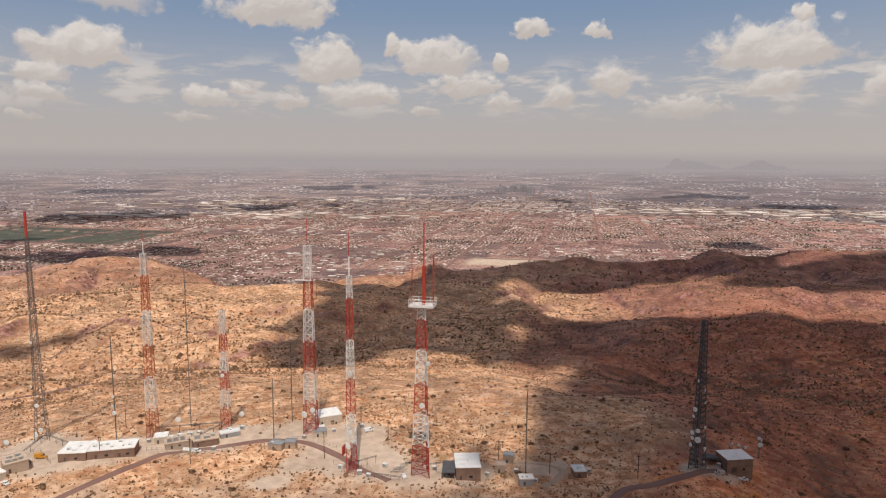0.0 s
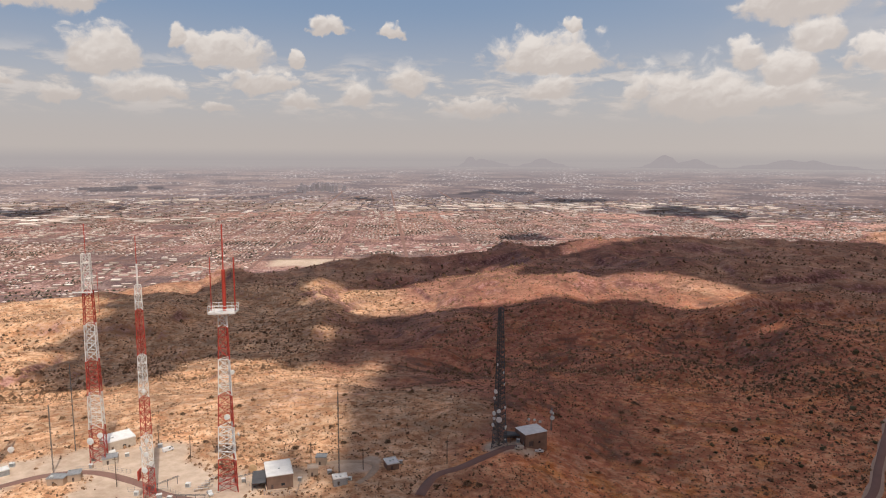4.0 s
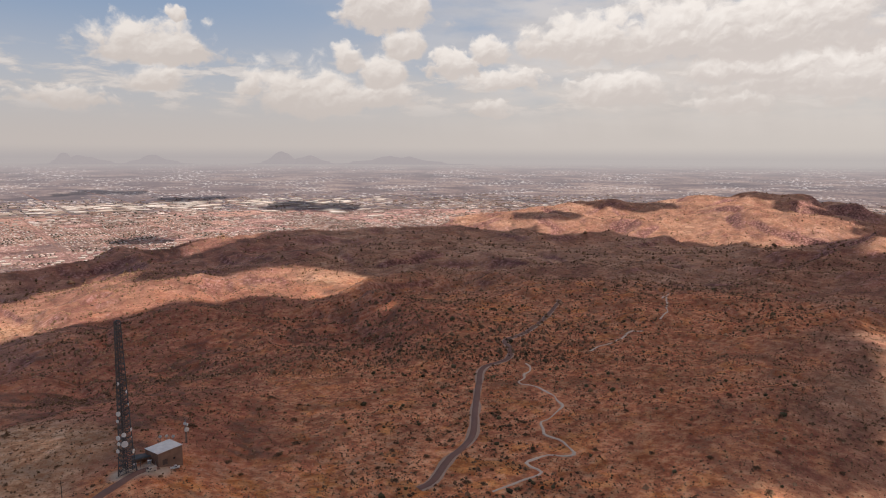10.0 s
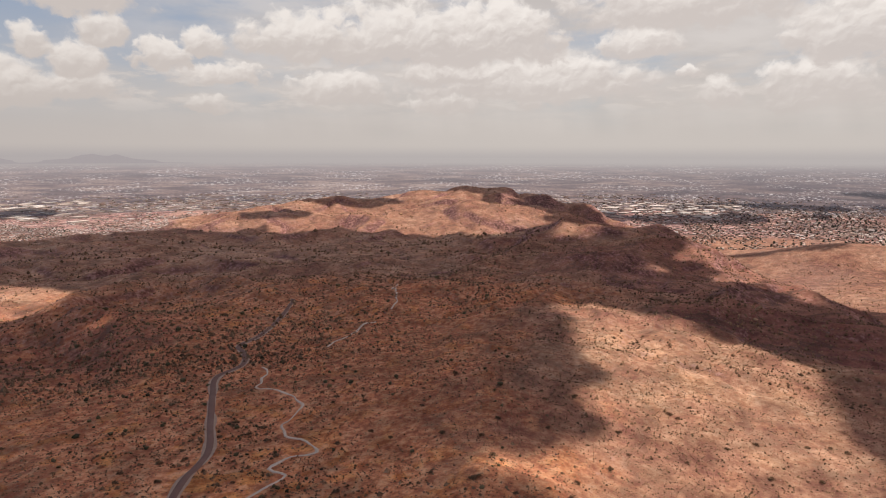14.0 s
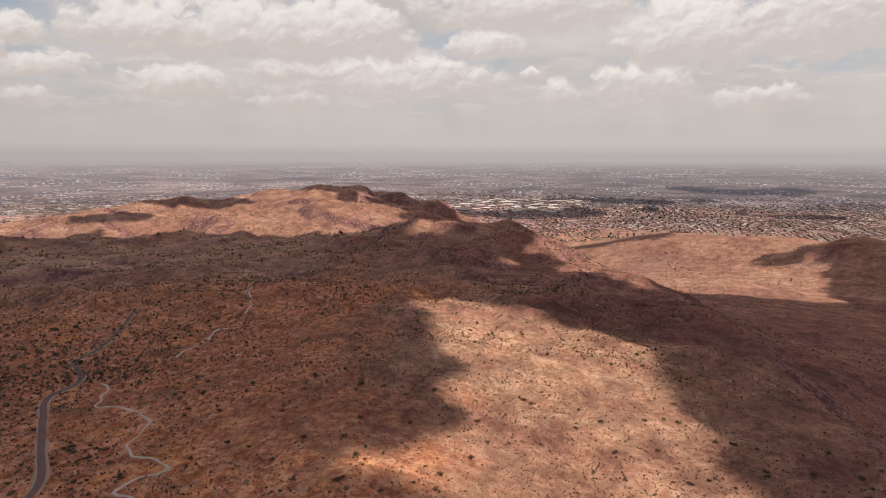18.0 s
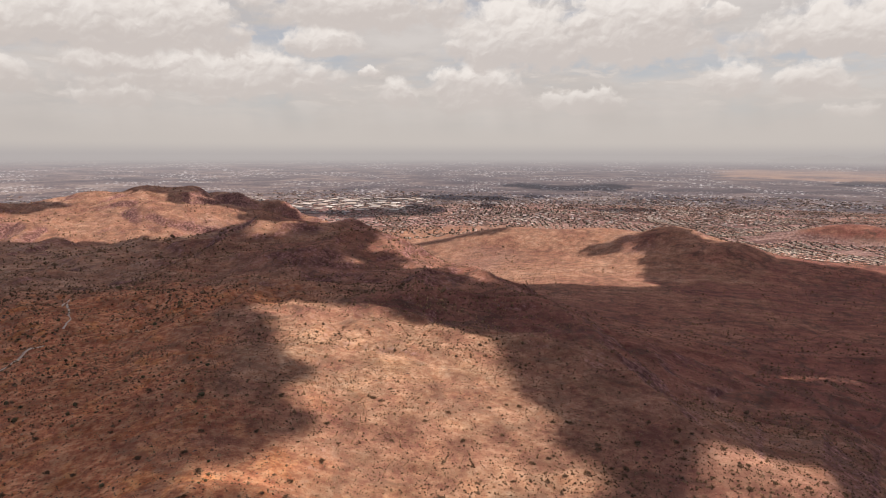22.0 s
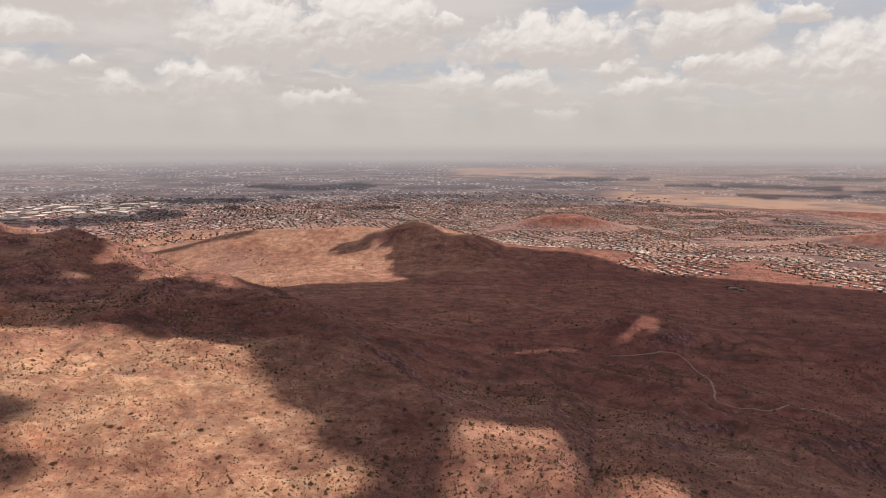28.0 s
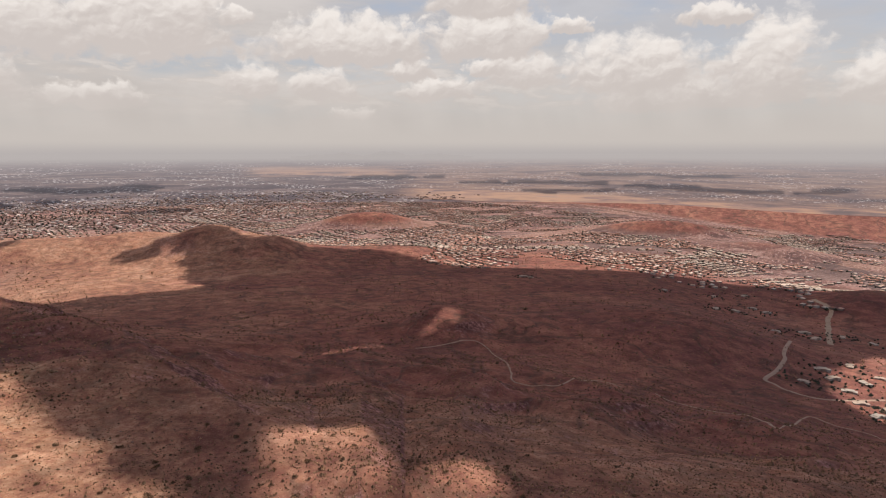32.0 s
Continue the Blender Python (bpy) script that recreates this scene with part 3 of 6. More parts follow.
# headings, height of the land 400 m and 750 m out, and slope beyond the crest
INNER = np.array([
    (60, 392, 350, 0.32), (45, 394, 352, 0.32), (30, 394, 350, 0.32), (12, 394, 352, 0.32), (0, 392, 352, 0.32), (-12, 392, 358, 0.32),
    (-20, 376, 362, 0.32), (-34, 372, 372, 0.3), (-48, 372, 372, 0.3), (-56, 378, 378, 0.3), (-64, 388, 392, 0.3), (-70, 384, 396, 0.3),
    (-78, 370, 380, 0.28), (-88, 364, 366, 0.22), (-100, 358, 350, 0.21), (-112, 352, 300, 0.20), (-125, 350, 290, 0.20), (-145, 345, 250, 0.25), (-165, 340, 240, 0.26), (-200, 330, 240, 0.26)])
crest_all = np.vstack([CREST, CREST_EAST])[::-1]
inner_all = INNER[::-1]
# hills beyond: heading, distance, degrees below the eye at the top, radius across and along the line of sight
HILLS = [
    (-39, 2700, 5.5, 190, 260), (-43.5, 2750, 4.75, 170, 260), (-47, 2850, 4.1, 160, 300), (-50.8, 2950, 3.35, 120, 260), (-54, 3100, 3.3, 150, 300),
    (-58, 3150, 3.1, 170, 300), (-62.3, 3200, 2.5, 150, 320), (-65, 3200, 2.6, 150, 320), (-68.6, 3200, 3.4, 150, 300), (-72, 3150, 4.0, 150, 300),
    (-75, 3100, 5.3, 130, 300), (-61.5, 2650, 3.5, 210, 260), (-67, 2600, 4.2, 200, 220), (-54, 2600, 4.6, 190, 220)]
HILLS_SOUTH = [
    (-92, 3700, 6.5, 260, 260), (-99.3, 3500, 6.35, 250, 260), (-105.5, 3150, 5.95, 170, 240), (-109.5, 2900, 7.2, 150, 220), (-113.5, 2800, 8.4, 170, 200),
    (-120, 2900, 8.3, 200, 200), (-124.5, 1370, 13.8, 80, 75), (-124.7, 1375, 13.2, 38, 36), (-123.4, 1350, 14.3, 30, 34), (-127.4, 1400, 14.6, 100, 80), (-122.2, 1320, 15.9, 70, 70), (-119.0, 1180, 18.0, 60, 60), (-131, 1700, 14.9, 130, 120), (-118, 4600, 5.2, 280, 250), (-143, 4300, 5.7, 330, 250), (-137, 2300, 11.0, 260, 220), (-150, 3700, 7.2, 260, 220), (-141.5, 1480, 13.6, 210, 190), (-158.5, 2350, 10.2, 140, 160), (-151.5, 2450, 10.7, 110, 130), (-135, 1900, 12.4, 180, 160)]


def polar(x, y):
    return np.degrees(np.arctan2(-np.asarray(x, float), np.asarray(y, float))), np.hypot(x, y)


def land(x, y, rough=True):
    """Height of the ground before the far country is drawn in."""
    az, d = polar(x, y)
    az = np.where(az > 60, az - 360, az)
    wob = az + 0.9 * bumps(x, y, 260, 5)
    rc = np.interp(wob, crest_all[:, 0], crest_all[:, 1])
    zc = EYE_Z - rc * np.tan(np.radians(np.interp(az, crest_all[:, 0], crest_all[:, 2])))
    z4 = np.interp(az, inner_all[:, 0], inner_all[:, 1])
    z7 = np.interp(az, inner_all[:, 0], inner_all[:, 2])
    fall = np.interp(az, inner_all[:, 0], inner_all[:, 3])
    south = step(-az, 76, 96)
    floor = south * np.clip(165 - 0.045 * (d - 1500), 25, 190)
    floor = np.where((az < -140), floor - 50 * step(-az, 140, 155), floor)
    # out to the crest: two spans joined smoothly
    z7 = zc + (z7 - zc) * step(rc, 620, 1000)
    d1 = np.minimum(400, 0.8 * rc)
    d2 = np.maximum(d1 + 60, np.minimum(750, 0.72 * rc))
    inside = z4 + (z7 - z4) * step(d, d1, d2)
    inside = inside + (zc - inside) * step(d, np.maximum(d1 + 20, 0.6 * rc), np.maximum(rc, d1 + 90))
    outer = zc - fall * (d - rc)
    k = 18.0
    outer = floor + k * np.logaddexp(0, np.clip((outer - floor) / k, -40, 60))
    blend = step(d, rc - 40, rc + 40)
    z = inside * (1 - blend) + outer * blend
    for h, far, drop, across, along in HILLS + HILLS_SOUTH:
        da = np.radians((az - h + 180) % 360 - 180) * far
        g = np.exp(-0.5 * ((da / across) ** 2 + ((d - far) / along) ** 2))
        top = EYE_Z - far * math.tan(radians(drop))
        z = np.maximum(z, z + (top - z) * g * (top > z))
    z0 = z
    if rough:
        hill = step(z, 30 + 110 * south, 200 + 70 * south)
        amp = hill * step(d, 440, 900) + 0.12 * hill
        flat = 1 - 0.55 * south * step(d, 750, 1050)
        amp = amp * (1 - 0.1 * south * step(d, 750, 1050))
        z = z + amp * (13 * bumps(x, y, 310, 1) + 12 * ridged(x, y, 190, 2) - 6)
        bx_, by_ = x + 30 * bumps(x, y, 130, 15), y + 30 * bumps(x, y, 130, 16)
        gully = np.clip(1 - 3.2 * np.abs(bumps(bx_, by_, 230, 17)), 0, 1) ** 1.5 * 7 + np.clip(1 - 3.5 * np.abs(bumps(bx_, by_, 110, 18)), 0, 1) ** 1.5 * 4
        z = z - hill * gully * step(d, 470, 700) * flat * (1 + 1.3 * step(d, 2000, 2600) * (1 - south))
        z = z + hill * flat * (4.6 * bumps(x, y, 75, 3) + 3.0 * ridged(x, y, 42, 4) * (1 - step(d, 1500, 2300))) * (0.35 + 0.65 * step(d, 440, 700))
        z = z + hill * 0.7 * bumps(x, y, 14, 6) * (1 - step(d, 700, 1100))
        calm = step(-az, 30, 36) * step(az, -54, -48) * step(1000 - d, 0, 250)
        z = z0 + (z - z0) * (1 - 0.8 * calm)
    return z


NEAR, REACH = 2400.0, 4850.0


def drawn_in(d):
    """The plain runs on for fifty kilometres: past NEAR, distances are drawn in towards REACH."""
    d = np.asarray(d, float)
    gap = REACH - NEAR
    return np.where(d < NEAR, d, REACH - gap * gap / (gap + np.maximum(d - NEAR, 0)))


def shrink(d):
    return drawn_in(d) / np.maximum(np.asarray(d, float), 1e-6)


def place(x, y, z):
    """Plan coordinates to the model: far things move closer and get smaller alike about the camera, to fit its view."""
    s = shrink(np.hypot(x, y))
    return np.stack([x * s, y * s, EYE_Z + (z - EYE_Z) * s], -1), s


def spot(az, d, lift=0.0):
    """Model position on the ground at a heading and distance."""
    x, y = -d * math.sin(radians(az)), d * math.cos(radians(az))
    p, s = place(np.array([x]), np.array([y]), land(np.array([x]), np.array([y])))
    return Vector(p[0]) + Vector((0, 0, lift))


def sheet(name, verts, quads, mats, attrs=(), smooth=False, picks=None):
    """A mesh object from arrays of vertices and of quads or triangles."""
    me = bpy.data.meshes.new(name)
    n = quads.shape[1]
    me.vertices.add(len(verts))
    me.vertices.foreach_set("co", np.ascontiguousarray(verts, np.float32).ravel())
    me.loops.add(quads.size)
    me.loops.foreach_set("vertex_index", np.ascontiguousarray(quads, np.int32).ravel())
    me.polygons.add(len(quads))
    me.polygons.foreach_set("loop_start", np.arange(0, quads.size, n, dtype=np.int32))
    me.polygons.foreach_set("loop_total", np.full(len(quads), n, np.int32))
    if picks is not None:
        me.polygons.foreach_set("material_index", np.ascontiguousarray(picks, np.int32))
    me.polygons.foreach_set("use_smooth", np.full(len(quads), smooth, bool))
    for key, values in attrs:
        layer = me.attributes.new(key, "FLOAT", "POINT")
        layer.data.foreach_set("value", np.ascontiguousarray(values, np.float32))
    for m in mats:
        me.materials.append(m)
    me.update(calc_edges=True)
    me.validate()
    return new(name, me)


# bare graded pads round the towers: heading, distance, half-width, half-depth
PADS = [(20.5, 372, 22, 30), (24.5, 398, 24, 16), (33, 402, 40, 14), (40, 405, 42, 16), (14, 335, 16, 14), (9.2, 338, 12, 12), (-12.2, 374, 9, 7), (-10.3, 372, 7, 7), (29.5, 408, 14, 10), (44.5, 430, 20, 20), (17.5, 352, 14, 22), (3, 346, 10, 5), (18.5, 392, 12, 12), (24.5, 352, 8, 9), (27, 338, 10, 6), (1.2, 356, 4, 5)]


def on_pad(x, y, slack=1.0):
    v = np.zeros(np.shape(x))
    for h, far, ra, rb in PADS:
        cx, cy = -far * math.sin(radians(h)), far * math.cos(radians(h))
        c, s = math.cos(radians(h)), math.sin(radians(h))
        u, t = (x - cx) * c + (y - cy) * s, -(x - cx) * s + (y - cy) * c
        v = np.maximum(v, 1.3 - np.sqrt((u / ra) ** 2 + (t / rb) ** 2) / slack + 0.18 * bumps(x, y, 9, 77))
    return v


# ---- ground: one sheet to the horizon, finer near the camera and across the headings it sees ----
az_fine = np.arange(54.0, -166.01, -0.22)
az_rest = np.arange(-170.0, -303.0, -4.0)
az_line = np.concatenate([az_fine, az_rest])
far_line = np.concatenate([
    np.linspace(2, 270, 10), np.geomspace(280, NEAR, 380)])
gap = REACH - NEAR
d_line = np.linspace(NEAR + 12, 4805, 160)
far_line = np.concatenate([far_line, NEAR + gap * gap / (REACH - d_line) - gap])
AZ, FAR = np.meshgrid(np.radians(az_line), far_line, indexing="ij")
GX, GY = -FAR * np.sin(AZ), FAR * np.cos(AZ)
GZ = land(GX, GY)
gp, gs = place(GX.ravel(), GY.ravel(), GZ.ravel())
na, nd = GX.shape
slope = np.hypot(np.gradient(GZ, axis=1) / np.gradient(FAR, axis=1), np.gradient(GZ, axis=0) / (FAR * radians(0.22)))
azd = np.degrees(AZ)
azd = np.where(azd > 60, azd - 360, azd)
north_town = step(60 - GZ, 0, 40) * step(azd, -80, -76)
south_town = step(FAR + 320 * bumps(GX, GY, 420, 9), 2500, 2750) * step(105 - GZ, 0, 30) * (azd < -76) * step(-azd, 84, 100)
south_town = np.maximum(south_town, step(FAR, 4700, 5200) * (azd < -76) * step(70 - GZ, 0, 30))
far_w = FAR + 260 * bumps(GX, GY, 900, 14)
desert_far = step(-azd, 119, 124) * step(far_w - np.interp(-azd, [120, 128, 136, 144, 154, 170], [7600, 7160, 6720, 5520, 5155, 4900]), 0, 200)
desert_far = desert_far * (1 - 0.6 * step(far_w - np.interp(-azd, [120, 131, 141, 154, 170], [9600, 8570, 7600, 7560, 7560]), 0, 400))
desert_far = np.maximum(desert_far, 0.9 * step(-azd, 107, 110) * step(azd, -124, -118) * step(far_w, 13500, 15500) * step(26000 - far_w, 0, 4000))
town = np.clip(north_town + south_town - desert_far, 0, 1)
field = step(-GX, 2960, 3000) * step(GX, -4700, -4650) * step(GY, 3700, 3740) * step(4560 - GY, 0, 40)
field = field * (np.abs(GX + 3480) > 25) * (np.abs(GY - 4330) > 20)
cut = int(np.searchsorted(far_line, 7000.0))
# share of painted haze glow, rising with distance
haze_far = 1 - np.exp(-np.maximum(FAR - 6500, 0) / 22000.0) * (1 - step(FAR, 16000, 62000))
az_n = azd + 9 * bumps(GX, GY, 210, 84) + 4 * bumps(GX, GY, 60, 85)
grassy = np.clip(0.12 * step(az_n, -76, -60) * step(2100 - FAR, 0, 400) + 0.85 * step(az_n, -8, 4) * step(1300 - FAR, 0, 300) + 0.35 * step(-az_n, 68, 74) * step(az_n, -100, -90) * step(1000 - FAR, 0, 300) + 0.12 * step(-az_n, 22, 38) * step(az_n, -64, -48) * step(1000 - FAR + 150 * bumps(GX, GY, 130, 86), 0, 500), 0, 1)
# stronger on shaded southern slopes, weaker over the sunlit valley floor
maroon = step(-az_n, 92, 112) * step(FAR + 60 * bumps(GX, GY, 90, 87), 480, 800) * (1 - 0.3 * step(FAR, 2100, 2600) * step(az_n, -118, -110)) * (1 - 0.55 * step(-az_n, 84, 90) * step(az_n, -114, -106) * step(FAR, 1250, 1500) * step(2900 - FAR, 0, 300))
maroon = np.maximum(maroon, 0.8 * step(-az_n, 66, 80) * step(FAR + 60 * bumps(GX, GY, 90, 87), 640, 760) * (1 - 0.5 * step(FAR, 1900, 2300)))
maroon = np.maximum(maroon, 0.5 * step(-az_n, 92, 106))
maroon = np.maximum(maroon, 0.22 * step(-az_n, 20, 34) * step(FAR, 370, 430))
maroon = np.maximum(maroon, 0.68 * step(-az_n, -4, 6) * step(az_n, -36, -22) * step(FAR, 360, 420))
# far south-east: darkening that replaces cloud shade on the plain
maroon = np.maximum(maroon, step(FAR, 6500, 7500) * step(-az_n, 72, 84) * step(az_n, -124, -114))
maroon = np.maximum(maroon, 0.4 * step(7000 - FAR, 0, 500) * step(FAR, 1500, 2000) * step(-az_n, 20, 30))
rust = np.clip(step(-az_n, 8, 26) * step(az_n, -74, -60) * step(1150 - FAR, 0, 350) + 0.7 * step(-az_n, 0, 10) * step(az_n, -34, -22) * step(900 - FAR, 0, 300) + 0.10, 0, 1)
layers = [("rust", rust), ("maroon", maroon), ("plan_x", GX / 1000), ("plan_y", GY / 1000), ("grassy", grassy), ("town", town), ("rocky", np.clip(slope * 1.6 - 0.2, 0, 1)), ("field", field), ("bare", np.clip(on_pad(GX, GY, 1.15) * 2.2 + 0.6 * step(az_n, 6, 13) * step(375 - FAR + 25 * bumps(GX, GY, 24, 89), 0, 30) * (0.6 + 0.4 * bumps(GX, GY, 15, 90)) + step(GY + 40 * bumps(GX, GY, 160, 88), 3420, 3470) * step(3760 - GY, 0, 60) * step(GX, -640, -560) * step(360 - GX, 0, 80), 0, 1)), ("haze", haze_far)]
GP = gp.reshape(na, nd, 3)


def ring(i0, i1):
    """Vertices, quads and layers of the rings from i0 to i1."""
    m = i1 - i0
    ids = np.arange(na * m).reshape(na, m)
    turn_on = np.roll(ids, -1, axis=0)
    q = np.stack([ids[:, :-1], ids[:, 1:], turn_on[:, 1:], turn_on[:, :-1]], -1).reshape(-1, 4)
    return GP[:, i0:i1].reshape(-1, 3), q, [(k, v[:, i0:i1].ravel()) for k, v in layers]


v_, q_, l_ = ring(0, cut + 1)
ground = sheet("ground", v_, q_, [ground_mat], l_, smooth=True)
tagged(ground, "rocky desert hills running down to a wide built-over plain", "ground", kind="structure")
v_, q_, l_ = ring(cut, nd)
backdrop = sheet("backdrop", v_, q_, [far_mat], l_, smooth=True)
tagged(backdrop, "far plain with pale scattered roofs, its haze painted on as glow", "distant plain", kind="structure")


def far_mountains():
    """Faint desert ranges on the horizon: heading, half-width and height above the eye, in degrees."""
    for h, half, top in ((-7.4, 0.6, 0.30), (-8.8, 1.4, 0.0), (-23.4, 1.2, 0.22), (-25.5, 1.4, -0.05), (-13.5, 1.4, 0.02), (-33, 3.0, 0.02), (-119.7, 2.2, 0.03), (-124, 3.0, -0.12), (-115, 3.5, -0.15)):
        far = 4800.0
        a = np.radians(np.linspace(h + 2.2 * half, h - 2.2 * half, 60))
        u = (np.degrees(a) - h) / half
        tall = np.exp(-u ** 2 * 1.1) * (1 + 0.22 * bumps(np.degrees(a) * 100, 0 * a, 90, 81) + 0.07 * bumps(np.degrees(a) * 100, 0 * a, 30, 82))
        crest = EYE_Z + far * np.tan(np.radians(-0.75 + (top + 0.75) * tall))
        rows = []
        for r, zz in ((far - 90, EYE_Z - 60 + 0 * a), (far - 40, EYE_Z - 30 + 0.45 * (crest - EYE_Z + 30)), (far, crest), (far + 40, EYE_Z - 60 + 0 * a)):
            rows.append(np.stack([-r * np.sin(a), r * np.cos(a), zz], -1))
        v = np.stack(rows, 1)
        ids = np.arange(240).reshape(60, 4)
        q = np.stack([ids[:-1, :-1], ids[:-1, 1:], ids[1:, 1:], ids[1:, :-1]], -1).reshape(-1, 4)
        tagged(sheet("mountain", v.reshape(-1, 3), q, [range_mat if h > -60 else pale_range_mat], smooth=True), "faint bluish desert mountain on the horizon, haze painted on as glow", "mountain", "far mountains")


far_mountains()


# ---- cloud deck overhead, whose gaps let sunlight through in patches ----
# gaps in the deck, as the sunlit ground under them: centre, two half-axes and turn (degrees)
GAPS_A = [
    (-306, 498, 220, 299, 70), (525, 87, 201, 116, 12), (2514, 47, 1400, 151, 177), (2123, 1406, 547, 249, 125), (213, 1011, 342, 99, 166), (-634, 901, 293, 128, 4), (2578, -298, 272, 440, 82), (1624, 803, 65, 226, 124), (458, -1301, 120, 173, 20), (1967, 966, 98, 284, 120), (-471, 797, 164, 87, 56), (164, 1178, 76, 114, 155), (696, 202, 60, 38, 74), (-933, 804, 59, 122, 112), (1164, 43, 61, 117, 96), (378, -168, 80, 42, 156)]
GAPS_B = [
    (2459, 257, 544, 56, 4), (503, 1535, 202, 52, 47), (402, -32, 34, 39, 85), (-43, 985, 107, 25, 157), (-57, 895, 36, 184, 150), (336, 126, 19, 38, 152), (1787, 1491, 397, 77, 42), (-56, 590, 43, 52, 145), (564, -1574, 129, 59, 94), (-326, 265, 33, 18, 172), (2446, 1261, 220, 129, 116), (317, -228, 36, 27, 144), (2241, -468, 78, 124, 90), (456, 1037, 35, 60, 66), (-630, 493, 36, 36, 159), (-72, 307, 26, 12, 48)]
GAPS_C = [
    (444, 869, 42, 45, 125), (1331, 21, 88, 56, 179), (1078, 108, 41, 18, 159), (1061, 225, 19, 22, 21), (1238, 429, 51, 36, 33), (417, -1113, 31, 65, 42), (2238, 945, 101, 52, 155), (387, 170, 14, 11, 145), (-37, 323, 14, 12, 154), (1782, 1855, 60, 42, 153), (202, 1279, 87, 34, 87), (323, 157, 14, 12, 14), (368, 157, 15, 12, 30), (-373, 1005, 16, 31, 60)]
GAPS_D = [
    (443, 704, 16, 11, 93), (2579, 204, 143, 98, 37), (373, 1481, 56, 28, 30), (2717, -565, 82, 80, 36), (639, 218, 15, 13, 6), (488, -37, 14, 12, 67), (-99, 894, 16, 26, 161), (1039, 1, 24, 13, 84), (589, -1434, 17, 17, 30), (1707, 784, 26, 71, 116), (-22, 549, 14, 12, 1), (61, 1159, 65, 11, 33), (503, 203, 14, 12, 85), (-22, 639, 13, 14, 35), (737, 268, 11, 11, 99)]
GAPS_E = [
    (-467, 1027, 25, 15, 164), (-137, 862, 13, 11, 173), (2015, 1129, 134, 23, 107)]
# cloud shadows on open land: heading, distance in the model, half-width across and along the view
SHADE = [
    (50, 2450, 500, 150), (-33, 3350, 230, 45), (-37, 3150, 260, 50), (-52, 3700, 300, 60), (-80, 3900, 500, 60), (-88, 3260, 330, 60)]
# and farther out, with true distance and half-widths
FAR_SHADE = [
    (39, 4250, 560, 190), (38, 6900, 620, 380), (26, 7850, 680, 340), (37.7, 12200, 850, 520), (21, 13100, 650, 520), (-9.6, 11000, 750, 450), (-25, 7400, 450, 450), (-12.5, 4780, 170, 190),
    (46, 5300, 260, 140), (3, 9300, 300, 160), (-17, 9000, 420, 260), (-97, 10500, 950, 700), (-88, 8000, 760, 420), (-101, 6400, 480, 220), (-147, 10300, 1500, 420), (-131, 11500, 1300, 420), (-120, 13500, 1400, 700), (-143, 15500, 2200, 900), (-134, 9300, 700, 260)]
for h, far, across, along in FAR_SHADE:
    near_d = float(drawn_in(far))
    squash = float(drawn_in(far + along) - drawn_in(far - along)) / (2 * along)
    SHADE.append((h, near_d, across * near_d / far, along * squash))
NEAR_SHADE = [(-64.5, 555, 100, 185), (1, 880, 110, 60), (-4.5, 500, 52, 130), (-13, 905, 260, 62), (8, 770, 40, 70), (-67, 3060, 330, 190), (-70.5, 2900, 200, 110), (-52, 2800, 200, 60), (-46, 2600, 120, 60), (52, 640, 45, 60), (21.6, 725, 72, 115), (17, 1000, 140, 70), (-104, 2900, 240, 120), (-110, 2680, 200, 160), (-118, 2230, 300, 110), (-131, 1800, 420, 290), (-145, 1600, 400, 290), (-80, 2650, 180, 150)]


def sunlight(x, y):
    """How open the deck is over a place of the model: above 0 the sun gets through."""
    az, d = polar(x, y)
    az = np.where(az > 60, az - 360, az)
    soft = np.clip(d / 900, 0.4, 1.6)
    wx = x + soft * (14 * bumps(x, y, 95, 31) + 7 * bumps(x, y, 34, 33))
    wy = y + soft * (14 * bumps(x, y, 95, 32) + 7 * bumps(x, y, 34, 34))
    rim = np.interp(az, crest_all[:, 0], crest_all[:, 1])
    open_north = step(d - rim, 250, 500) * step(az, -47, -43)
    open_far = step(d + 260 * step(az, -70, -40) + 330 * step(-az, 117, 127), 2750, 2900)
    v = -1.0 + 2.0 * np.maximum(open_north, open_far)
    for cx, cy, ra, rb, turn in [(1090, -742, 72, 22, 134), (1085, -778, 42, 18, 161), (982, -500, 85, 14, 114), (-860, 1080, 280, 150, 38), (-205, 240, 95, 60, 40), (-480, 1180, 200, 90, 22), (-700, 700, 150, 120, 45)] + GAPS_A + GAPS_B + GAPS_C + GAPS_D + GAPS_E:
        c, s = math.cos(radians(turn)), math.sin(radians(turn))
        u, t = (wx - cx) * c + (wy - cy) * s, -(wx - cx) * s + (wy - cy) * c
        v = np.maximum(v, 2.2 * (1 - (np.abs(u / ra) ** 2.4 + np.abs(t / rb) ** 2.4) ** 0.42))
    for h, far, across, along in SHADE + NEAR_SHADE:
        cx, cy = -far * math.sin(radians(h)), far * math.cos(radians(h))
        rx, ry = math.cos(radians(h)), math.sin(radians(h))
        u, t = (wx - cx) * rx + (wy - cy) * ry, -(wx - cx) * ry + (wy - cy) * rx
        v = np.minimum(v, 2.2 * ((np.abs(u / across) ** 2 + np.abs(t / along) ** 2) ** 0.5 - 1 + min(1.0, max(0.25, across / 240)) * (0.5 * bumps(x, y, 150, 36) + 0.35 * bumps(x, y, 52, 39))))
    return v + 0.20 * bumps(x / soft, y / soft, 42, 37) + 0.13 * bumps(x / soft, y / soft, 17, 38)


